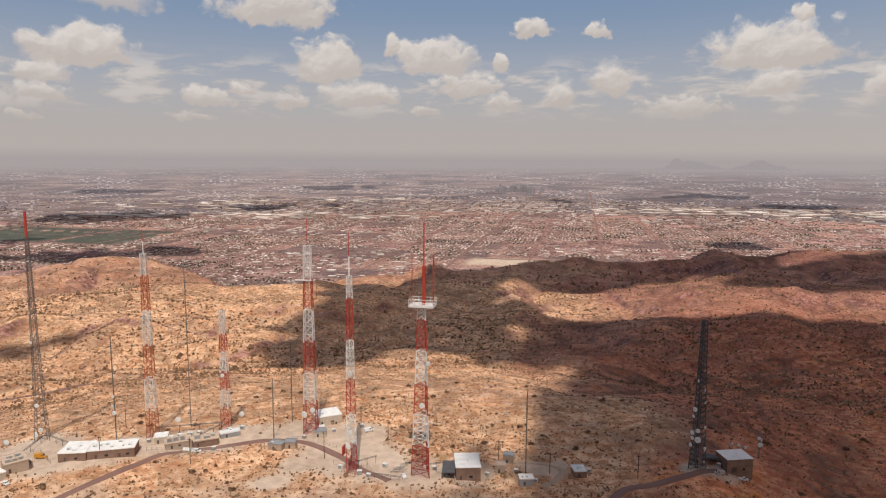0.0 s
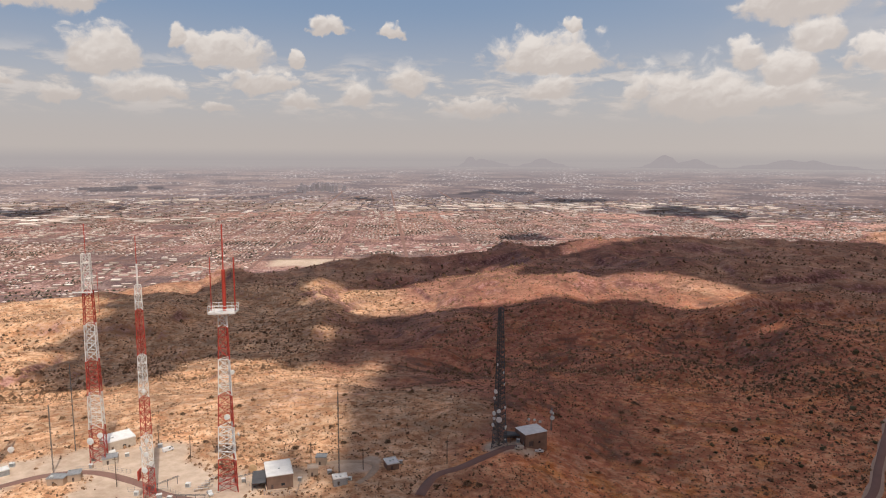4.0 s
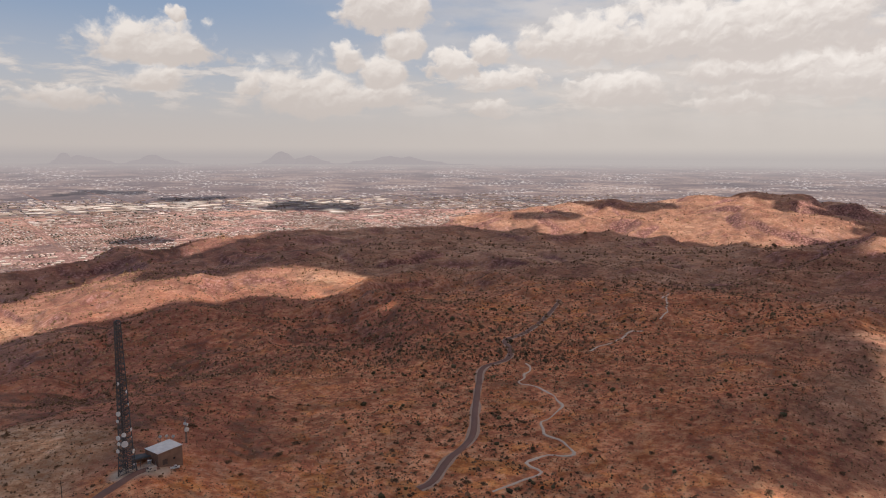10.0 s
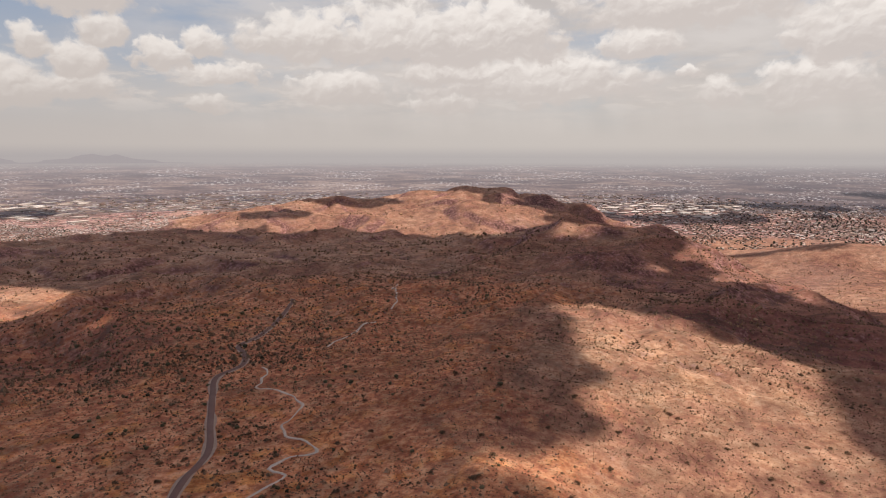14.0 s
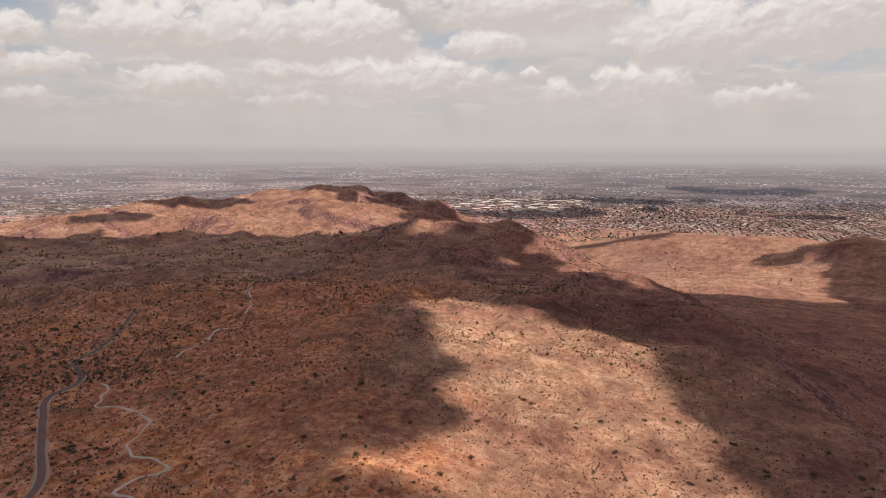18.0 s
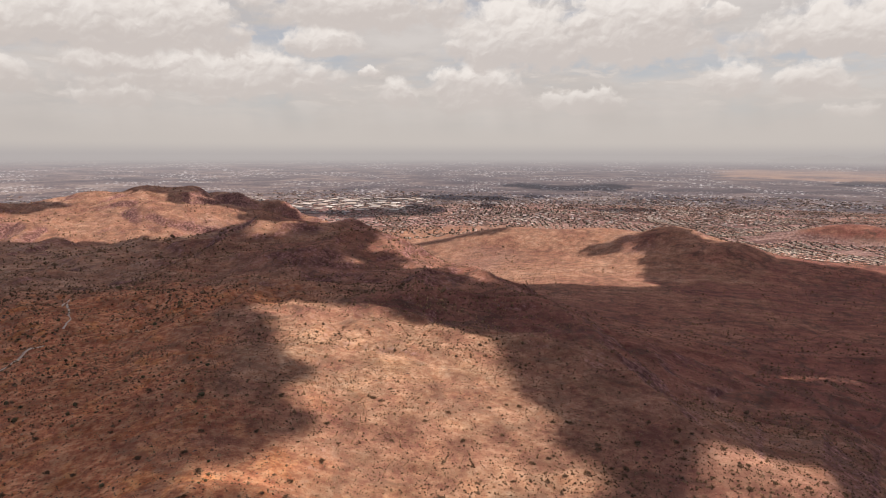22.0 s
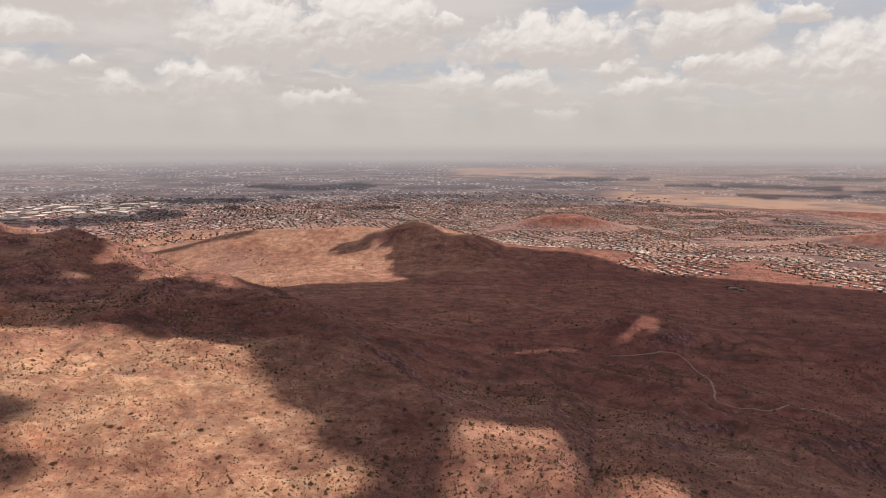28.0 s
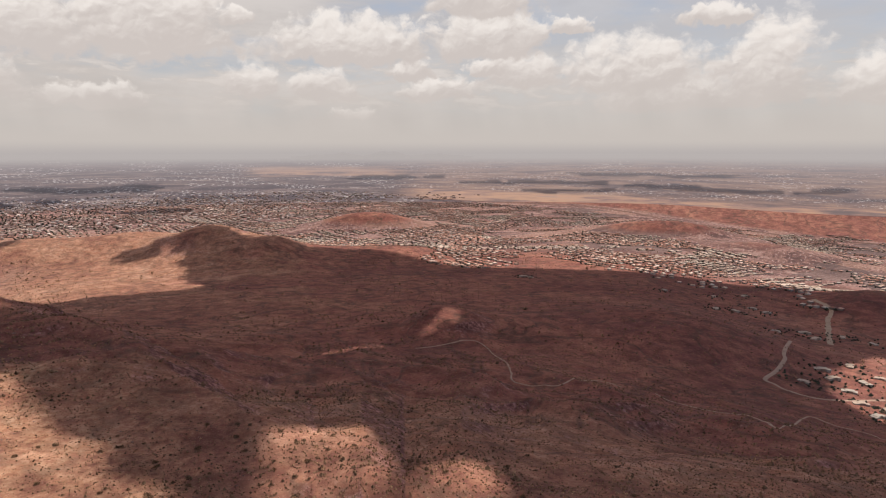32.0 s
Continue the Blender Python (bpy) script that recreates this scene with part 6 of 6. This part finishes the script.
def scatter(n, lo, hi, power, az0=53.0, az1=-163.0, rs=crng):
    a = np.radians(az1 + (az0 - az1) * rs.rand(n))
    u = rs.rand(n)
    d = (lo ** power + u * (hi ** power - lo ** power)) ** (1 / power)
    return -d * np.sin(a), d * np.cos(a), np.degrees(a), d


road_lines = np.vstack([curve_through(r, 6.0) for r in (VALLEY_ROAD, SUMMIT_ROAD, SADDLE_ROAD, SADDLE_LANE, WASH_A)])
def clear_of_works(x, y, d):
    ok = on_pad(x, y) < 0.3
    near = np.nonzero((d < 900) & ok)[0]
    for part_ in np.array_split(near, max(1, len(near) // 2000)):
        gap2 = (road_lines[None, :, 0] - x[part_, None]) ** 2 + (road_lines[None, :, 1] - y[part_, None]) ** 2
        ok[part_] = gap2.min(1) >= 22
    return ok


def shrub_field(name, n, lo, hi, power, size, seed, label, mat=shrub_mat, tall=0.62, lumpy=0.28, check=True, thin=0.42, small=True, gate=None):
    rs = np.random.RandomState(seed)
    x, y, az, d = scatter(n, lo, hi, power, rs=rs)
    z = land(x, y)
    wild = np.where(az > -76, z > 60, z > 60)
    dense = bumps(x, y, 60, 51) * 0.6 + bumps(x, y, 17, 52) * 0.5 + 0.35 * rs.rand(n)
    south_far = step(-az, 88, 105) * step(d, 350, 560)
    ok = wild & (dense > -thin + 0.1 * south_far)
    if gate:
        ok &= (az < gate[0]) & (az > gate[1])
    if check:
        ok &= clear_of_works(x, y, d)
    x, y, z, d = x[ok], y[ok], z[ok], d[ok]
    grow = size * (1 - 0.22 * south_far[ok]) * np.exp(0.42 * rs.randn(len(x))) * (1 + 0.35 * bumps(x, y, 120, 53))
    p, f = clumps(x, y, z - 0.1 * grow, grow, grow * tall * 2, lumpy, seed, small)
    q, _ = place(p[:, 0], p[:, 1], p[:, 2])
    return tagged(sheet(name, q, f, [mat]), label, "shrubs", kind="stuff")


shrub_field("shrubs", 62000, 300, 640, 1.6, 0.48, 1, "low olive-brown desert shrubs scattered over the near slopes", tall=0.8, lumpy=0.36)
shrub_field("shrubs", 90000, 600, 1250, 1.5, 0.80, 2, "dark desert shrubs dotted over the middle slopes", tall=0.85, check=False)
shrub_field("shrubs", 70000, 1250, 3400, 1.5, 1.35, 3, "dark desert shrubs dotted over the far hillsides", tall=0.9, check=False)
shrub_field("grass_tufts", 50000, 300, 760, 1.6, 0.30, 8, "small dry grass tufts and low brush between the shrubs", tall=0.8, thin=0.6)


shrub_field("green_shrubs", 9000, 320, 1000, 1.5, 0.95, 9, "larger dark green desert bushes in the valley", mat=olive_mat, tall=0.8, lumpy=0.36, small=False, thin=-0.15, gate=(-28, -66))


def big_shrub_mesh(seed):
    """A rounded desert bush of many small leaf clumps with gaps, on a few bare stems."""
    rs = np.random.RandomState(seed)
    n = 26
    a, r = rs.rand(n) * 6.283, np.sqrt(rs.rand(n)) * 0.85
    x, y = r * np.cos(a), r * np.sin(a)
    z = 0.25 + (1 - r ** 2) * (0.35 + 0.55 * rs.rand(n))
    p, f = leafy(x, y, z - 0.2, 0.26 + 0.16 * rs.rand(n), 0.35 + 0.25 * rs.rand(n), 14, seed)
    me = bpy.data.meshes.new("desert_shrub")
    stems = []
    for k in range(5):
        b = a[k]
        w_ = 0.02
        stems += [(-w_, 0, 0), (w_, 0, 0), (0.45 * math.cos(b) + w_, 0.45 * math.sin(b), 0.6), (0.45 * math.cos(b) - w_, 0.45 * math.sin(b), 0.6)]
    verts = [tuple(q) for q in p] + stems
    faces = [tuple(q) for q in f.tolist()] + [tuple(len(p) + 4 * k + i for i in range(4)) for k in range(5)]
    me.from_pydata(verts, [], faces)
    me.materials.append(shrub_mat)
    return me


bush_meshes = [big_shrub_mesh(100 + k) for k in range(5)]
bx, by, baz, bd = scatter(1400, 310, 520, 2.0, rs=np.random.RandomState(77))
keep = np.nonzero(clear_of_works(bx, by, bd) & (land(bx, by) > 330))[0][:290]
bz = land(bx, by)
for n, i in enumerate(keep):
    ob = new("desert_shrub", bush_meshes[n % 5])
    s = 1.2 + 1.2 * ((n * 37) % 100) / 100
    ob.matrix_world = Matrix.Translation((bx[i], by[i], bz[i] - 0.15)) @ Matrix.Rotation(n * 1.7, 4, "Z") @ Matrix.Diagonal((s, s, s * 0.8, 1))
    tagged(ob, "rounded olive-brown desert shrub growing on stony soil", "shrub", "larger desert shrubs")


def boulder_field(n, lo, hi, seed, size, label, gate):
    rs = np.random.RandomState(seed)
    x, y, az, d = scatter(n, lo, hi, 1.5, rs=rs)
    crag = ridged(x, y, 190, 2) * 0.5 + ridged(x, y, 42, 4) * 0.5 + 0.5 * bumps(x, y, 110, 91)
    ok = (crag > gate) & (land(x, y) > 120) & (on_pad(x, y) < 0.2)
    x, y, d = x[ok], y[ok], d[ok]
    z = land(x, y)
    grow = size * np.minimum(np.exp(0.5 * rs.randn(len(x))), 2.0)
    p, f = clumps(x, y, z - 0.25 * grow, grow, grow * 0.95, 0.42, seed)
    q, _ = place(p[:, 0], p[:, 1], p[:, 2])
    return tagged(sheet("boulders", q, f, [boulder_mat]), label, "rocks", kind="stuff")


boulder_field(7000, 300, 760, 5, 0.42, "dark weathered boulders and outcrops on the near slopes", 0.32)
boulder_field(8000, 760, 2000, 6, 1.0, "dark rocky outcrops along the ridges", 0.30)


# ---- towns on the plain ----
def boxes(x, y, z, long, wide, tall, turn, hip):
    """Little houses: walls with a hipped (hip > 0) or flat roof, as two sets of vertices and quads."""
    n = len(x)
    c, s = np.cos(turn), np.sin(turn)

    def at(u, v, h):
        return np.stack([x + u * c - v * s, y + u * s + v * c, z + h], -1)

    L, B = long / 2, wide / 2
    low = [at(-L, -B, 0 * tall - 0.6), at(L, -B, 0 * tall - 0.6), at(L, B, 0 * tall - 0.6), at(-L, B, 0 * tall - 0.6)]
    top = [at(-L, -B, tall), at(L, -B, tall), at(L, B, tall), at(-L, B, tall)]
    walls = np.stack(low + top, 1).reshape(-1, 3)
    wq = np.array([(0, 1, 5, 4), (1, 2, 6, 5), (2, 3, 7, 6), (3, 0, 4, 7)])
    wf = (wq[None] + 8 * np.arange(n)[:, None, None]).reshape(-1, 4)
    e = 1.08
    eave = [at(-L * e, -B * e, tall), at(L * e, -B * e, tall), at(L * e, B * e, tall), at(-L * e, B * e, tall)]
    run = np.maximum(L - B * 0.8, L * 0.15)
    ridge = [at(-run, 0 * B - 0.05 * B, tall + hip), at(run, 0 * B - 0.05 * B, tall + hip), at(run, 0 * B + 0.05 * B, tall + hip), at(-run, 0.05 * B, tall + hip)]
    roofs = np.stack(eave + ridge, 1).reshape(-1, 3)
    rq = np.array([(0, 1, 5, 4), (1, 2, 6, 5), (2, 3, 7, 6), (3, 0, 4, 7), (4, 5, 6, 7)])
    rf = (rq[None] + 8 * np.arange(n)[:, None, None]).reshape(-1, 4)
    return walls, wf, roofs, rf


def settle(name, x, y, long, wide, tall, turn, hip, roof, label, category="houses"):
    z = land(x, y, rough=True)
    w1, f1, w2, f2 = boxes(x, y, z, long, wide, tall, turn, hip)
    v = np.concatenate([w1, w2])
    q, _ = place(v[:, 0], v[:, 1], v[:, 2])
    f = np.concatenate([f1, f2 + len(w1)])
    pick = np.concatenate([np.zeros(len(f1), int), np.ones(len(f2), int)])
    return tagged(sheet(name, q, f, [townwall_mat, roof], picks=pick), label, category, kind="stuff")


def groves(name, x, y, size, seed, label):
    z = land(x, y)
    p, f = clumps(x, y, z, size, size * 1.5, 0.3, seed, True)
    q, _ = place(p[:, 0], p[:, 1], p[:, 2])
    return tagged(sheet(name, q, f, [tree_mat]), label, "trees", kind="stuff")


def grid(lo, hi, du, dv, az_hi, az_lo, jitter, rs, warp=0.0):
    """Lots on a street grid inside a wedge of the plain."""
    ext = hi
    u = np.arange(-ext, ext, du)
    v = np.arange(-ext, ext, dv)
    U, V = np.meshgrid(u, v, indexing="ij")
    U, V = U.ravel(), V.ravel()
    X, Y = U + jitter * (rs.rand(U.size) - 0.5) * du, V + jitter * (rs.rand(U.size) - 0.5) * dv
    if warp:
        wx, wy = bumps(U, V, 520, 61), bumps(U, V, 520, 62)
        X, Y = X + warp * wx, Y + warp * wy
    az, d = polar(X, Y)
    az = np.where(az > 60, az - 360, az)
    ok = (d > lo) & (d < hi) & (az < az_hi) & (az > az_lo)
    return X[ok], Y[ok], U[ok], V[ok], az[ok], d[ok]


cream_mat = islands("cream_roofs", [(0.0, (0.50, 0.34, 0.25)), (0.5, (0.76, 0.58, 0.45)), (1.0, (0.88, 0.77, 0.64))])
trs = np.random.RandomState(5)
# northern suburbs: a north-south grid of small houses, warehouses and vacant lots
X, Y, U, V, A, D = grid(2900, 7200, 26, 24, 53, -50, 0.5, trs)
Z = land(X, Y, rough=False)
from_avenue = np.abs((U + 675 + 201) % 402.5 - 201)
from_cross = np.abs((V - 3700 + 201) % 402.5 - 201)
street = (np.abs(V % 92 - 46) < 9) | (from_avenue < 19) | (from_cross < 17)
shops = (bumps(U, V, 520, 101) + 0.4 * bumps(U, V, 170, 103)) > 0.52
vacant = bumps(U, V, 420, 63) + 0.5 * bumps(U, V, 130, 64)
crop = ((X < -2940) & (X > -4700) & (Y > 3680) & (Y < 4600)) | ((Y < 3800) & (X > -660) & (X < 380))
ok = (Z < 14) & ~street & ~shops & (vacant < 0.62) & (trs.rand(len(X)) < 0.86 * (1 - step(D + 500 * bumps(U, V, 300, 80), 5700, 7000))) & ~crop
X, Y, U, V, D = X[ok], Y[ok], U[ok], V[ok], D[ok]
n = len(X)
turn = np.where(bumps(U, V, 330, 65) > 0, 0.0, math.pi / 2) + 0.06 * trs.randn(n)
settle("suburb_houses", X, Y, 12 + 5 * trs.rand(n), 9.5 + 3 * trs.rand(n), 3.2 + 1.0 * trs.rand(n), turn, 1.8 + 1.0 * trs.rand(n), roof_mat, "low tan and terracotta roofed houses on a street grid")
pick = trs.rand(n) < np.clip(0.68 + 0.7 * bumps(U, V, 260, 66), 0.15, 1.0)
groves("street_trees", X[pick] + 11 * (trs.rand(pick.sum()) - 0.5), Y[pick] + 13, 3.2 + 2.2 * trs.rand(pick.sum()), 31, "dark green street trees between suburban houses")
grove = bumps(U, V, 210, 102) + 0.4 * bumps(U, V, 70, 104) > 0.42
groves("street_trees", X[grove] + 9, Y[grove] - 11, 4.2 + 3.2 * trs.rand(grove.sum()), 36, "dense dark green tree groups among suburban blocks")
# shops and workshops in clusters
X, Y, U, V, A, D = grid(3000, 7400, 72, 58, 53, -50, 0.6, trs)
Z = land(X, Y, rough=False)
ok = (Z < 14) & ((bumps(U, V, 520, 101) + 0.4 * bumps(U, V, 170, 103)) > 0.5) & (trs.rand(len(X)) < 0.62) & (np.abs((U + 876) % 402.5 - 201) > 40) & ~((X < -2900) & (Y > 3650) & (Y < 4620)) & ~((Y < 3820) & (X > -680) & (X < 400))
X, Y = X[ok], Y[ok]
n = len(X)
settle("workshops", X, Y, 20 + 22 * trs.rand(n), 15 + 14 * trs.rand(n), 5 + 3 * trs.rand(n), 0.04 * trs.randn(n), 0.4 + 0 * X, shed_mat, "pale flat-roofed shops and workshops among the houses", "workshops")


# straight avenues of the street grid
def avenue(x0, y0, x1, y1, width):
    k = np.linspace(0, 1, 160)
    x, y = x0 + (x1 - x0) * k, y0 + (y1 - y0) * k
    low = land(x, y, rough=False) < 14
    x, y = x[low], y[low]
    if len(x) < 8:
        return
    nx, ny = (width / 2, 0) if x0 == x1 else (0, width / 2)
    a, _ = place(x - nx, y - ny, 2.6 + 0 * x)
    b, _ = place(x + nx, y + ny, 2.6 + 0 * x)
    v = np.stack([a, b], 1).reshape(-1, 3)
    ids = np.arange(len(v)).reshape(-1, 2)
    q = np.stack([ids[:-1, 0], ids[:-1, 1], ids[1:, 1], ids[1:, 0]], -1)
    tagged(sheet("road", v, q, [asphalt]), "straight grey avenue crossing the suburbs", "road", kind="structure")


for k in range(-7, 9):
    x = -675 + 402.5 * k
    avenue(x, 3000, x, 11500 if k % 2 == 0 else 7000, 19 if k % 2 == 0 else 11)
for k in range(0, 12):
    y = 3700 + 402.5 * k
    avenue(-y, y, 0.9 * y, y, 20 if k % 2 == 0 else 12)
# farther city, larger blocks
X, Y, U, V, A, D = grid(5900, 10500, 78, 62, 53, -84, 0.7, trs)
Z = land(X, Y, rough=False)
busy = bumps(U, V, 1300, 67) + 0.6 * bumps(U, V, 420, 68)
ok = (Z < 30) & (trs.rand(len(X)) < np.clip(0.45 + 0.4 * busy, 0.1, 0.9) * (1 - step(D, 7500, 10500)) * step(D + 500 * bumps(U, V, 300, 80), 5900, 6700)) & (np.abs((U + 675 + 402) % 805 - 402) > 45)
X, Y, U, V, D = X[ok], Y[ok], U[ok], V[ok], D[ok]
n = len(X)
big = (bumps(U, V, 1500, 69) > 0.3) & (trs.rand(n) < 0.35)
settle("city_blocks", X[~big], Y[~big], 34 + 30 * trs.rand((~big).sum()), 26 + 18 * trs.rand((~big).sum()), 5 + 3 * trs.rand((~big).sum()), 0.05 * trs.randn((~big).sum()), 1.0 + 0 * X[~big], roof_mat, "far city blocks of pale low roofs")
settle("warehouses", X[big], Y[big], 80 + 70 * trs.rand(big.sum()), 50 + 40 * trs.rand(big.sum()), 9 + 3 * trs.rand(big.sum()), 0 * X[big], 0.3 + 0 * X[big], shed_mat, "large white-roofed warehouses on the far plain", "warehouses")
pick = trs.rand(n) < 0.5
groves("city_trees", X[pick] + 50, Y[pick] + 40, 6 + 5 * trs.rand(pick.sum()), 32, "dark groves of trees across the far city")

# southern suburb: pale and terracotta houses in winding rows between brown hills
X, Y, U, V, A, D = grid(2150, 7000, 23.0, 34.0, -80, -164, 0.3, trs, warp=190.0)
Z = land(X, Y, rough=False)
base_z = np.clip(165 - 0.045 * (D - 1500), 25, 190) - 50 * step(-A, 140, 155)
edge = D + 420 * bumps(X, Y, 520, 9) + 200 * bumps(X, Y, 170, 10)
inside = (edge > np.interp(-A, [80, 92, 100, 108, 116, 126, 140, 150, 164], [4250, 4150, 4000, 3300, 2880, 2600, 2350, 2350, 2300]))
inside &= edge < np.interp(-A, [80, 104, 112, 120, 130, 140, 164], [7000, 7000, 7000, 7200, 6600, 5700, 4800])
gap_ = bumps(X, Y, 230, 71) + 0.5 * bumps(X, Y, 80, 72)
lane = np.abs(U % 247 - 123) > 12
ok = inside & (Z < base_z + 24) & (gap_ < 0.36) & lane & (trs.rand(len(X)) < 0.95 - 0.5 * step(A + 3 * bumps(X, Y, 300, 106), -100, -93))
X, Y, U, V, D = X[ok], Y[ok], U[ok], V[ok], D[ok]
n = len(X)
# two rows of houses back to back, then a street
Y = Y + np.where(np.round(V / 34.0) % 2 == 0, 4.5, -4.5)
turn = 1.2 * (bumps(U + 60, V, 520, 62) - bumps(U - 60, V, 520, 62)) + 0.05 * trs.randn(n)
red_ = bumps(U, V, 300, 73) > -0.3
for which, mat, lab in ((red_, tile_mat, "terracotta-roofed tract houses in winding rows"), (~red_, cream_mat, "pale-roofed tract houses in winding rows")):
    k = which.sum()
    settle("tract_houses", X[which], Y[which], 12 + 2.5 * trs.rand(k), 11.5 + 3 * trs.rand(k), 3.2 + 2.6 * (trs.rand(k) > 0.5), turn[which], 2.2 + 1.0 * trs.rand(k), mat, lab)
pick = trs.rand(n) < np.clip(0.95 + 0.5 * bumps(U, V, 240, 74), 0.45, 1.0)
groves("street_trees", X[pick] + 9, Y[pick] + 10 + 8 * trs.rand(pick.sum()), (1 + 0.7 * step(polar(X[pick], Y[pick])[0], -102, -94)) * 3.2 + 3.2 * trs.rand(pick.sum()), 33, "dark green trees along winding suburban streets")
# south-eastern city beyond it
X, Y, U, V, A, D = grid(4600, 9500, 52, 46, -76, -135, 0.7, trs)
ok = (land(X, Y, rough=False) < 60) & (trs.rand(len(X)) < np.clip(0.5 + 0.4 * bumps(U, V, 900, 75), 0.1, 0.9) * (1 - step(D, 7000, 9500)) * (1 - step(-A + 8 * bumps(U, V, 900, 79), 108, 126)) * step(D + 500 * bumps(U, V, 300, 80), 4700, 5600))
X, Y, U, V, D = X[ok], Y[ok], U[ok], V[ok], D[ok]
n = len(X)
settle("city_blocks", X, Y, 22 + 18 * trs.rand(n), 16 + 12 * trs.rand(n), 5 + 3 * trs.rand(n), 0.05 * trs.randn(n), 1.0 + 0 * X, roof_mat, "far suburb blocks with pale low roofs")
pick = trs.rand(n) < 0.6
groves("city_trees", X[pick] + 30, Y[pick] + 30, 5 + 4 * trs.rand(pick.sum()), 34, "dark groves of trees across the far suburbs")


# hillside villas near the mountain's foot
def villa(where, turn, scale, roof, label):
    v = thing("villa", where, label, "house", turn, "hillside villas")
    s = scale
    for k, (x0, x1, y0, y1, h) in enumerate(((-11, 4, -6, 6, 4.2), (2, 12, -4, 9, 3.6), (-16, -9, -1, 9, 3.4))):
        part("wall", boxed(x0 * s, x1 * s, y0 * s, y1 * s, -3, h * s), wall_pale if k else wall_tan, v)
        part("roof", boxed((x0 - 0.6) * s, (x1 + 0.6) * s, (y0 - 0.6) * s, (y1 + 0.6) * s, h * s, (h + 0.5) * s, bevel=0.15 * s), roof, v)
    for x in (-7, -2, 5, 9):
        part("window", boxed(x * s, (x + 1.8) * s, -6.05 * s if x < 3 else -4.05 * s, -5.95 * s if x < 3 else -3.95 * s, 1.0 * s, 2.6 * s), dark_glass, v)
    part("patio", boxed(-12 * s, 9 * s, -11 * s, -6.2 * s, -2, 0.2), wall_pale, v)
    return v


VILLAS = [(-153.9, 1322), (-155.0, 1436), (-155.7, 1389), (-156.8, 1522), (-157.9, 1412), (-158.9, 1482), (-157.7, 1257), (-158.8, 1174), (-156.2, 1876), (-158.2, 1843), (-151.7, 1783), (-153.6, 1859), (-154.4, 1791), (-147.2, 1945), (-148.7, 1986), (-149.9, 2094), (-150.9, 2067), (-149.2, 2284), (-147.0, 2173), (-143.2, 2124), (-132.1, 2244), (-131.4, 2266), (-160.1, 1390), (-159.6, 1240), (-160.5, 1180), (-156.9, 1330), (-161.2, 1300)]
for k, (az, d) in enumerate(VILLAS):
    villa(spot(az, d), 37 * k % 180, 0.72 + 0.3 * ((k * 29) % 10) / 10, (roof_tan, wall_pale, roof_tan)[k % 3], ("cream-roofed desert villa on a dark hillside", "tan-roofed desert villa on a dark hillside", "tan-roofed desert villa on a dark hillside")[k % 3])
vx = np.array([-d * math.sin(radians(a)) for a, d in VILLAS for k in range(16)]) + 26 * crng.randn(16 * len(VILLAS))
vy = np.array([d * math.cos(radians(a)) for a, d in VILLAS for k in range(16)]) + 26 * crng.randn(16 * len(VILLAS))
groves("garden_trees", vx, vy, 2.2 + 1.6 * crng.rand(len(vx)), 35, "dark garden trees round hillside villas")


# downtown towers on the skyline
# Distance haze is painted into these washed-out facade and glass colours
hazy_office = plain("haze_toned_office_facade", (0.36, 0.33, 0.355), 0.8, 0.0, 0.15, 0.05, "object")
hazy_office_glass = plain("haze_toned_office_glass", (0.30, 0.27, 0.28), 0.4, 0.0, 0.15, 0.05)
def downtown():
    rs = random.Random(4)
    for k in range(34):
        x, y = -1080 + rs.gauss(0, 190), 11300 + rs.gauss(0, 420)
        h = 35 + 110 * rs.random() ** 1.6
        (p, s) = place(np.array([x]), np.array([y]), np.array([0.0]))
        s = float(s[0])
        tower = thing("office_tower", Vector(p[0]), "hazy pale office tower on the city skyline", "office tower", 0, "downtown office towers")
        wd, dp = (26 + 22 * rs.random()) * s, (24 + 16 * rs.random()) * s
        part("shaft", boxed(-wd / 2, wd / 2, -dp / 2, dp / 2, -1, h * s), hazy_office, tower)
        part("crown", boxed(-wd * 0.3, wd * 0.3, -dp * 0.3, dp * 0.3, h * s, (h + 7) * s), hazy_office, tower)
        part("window_band", boxed(-wd * 0.42, wd * 0.42, -dp / 2 - 0.15 * s, -dp / 2, 6 * s, (h - 5) * s), hazy_office_glass, tower)


downtown()
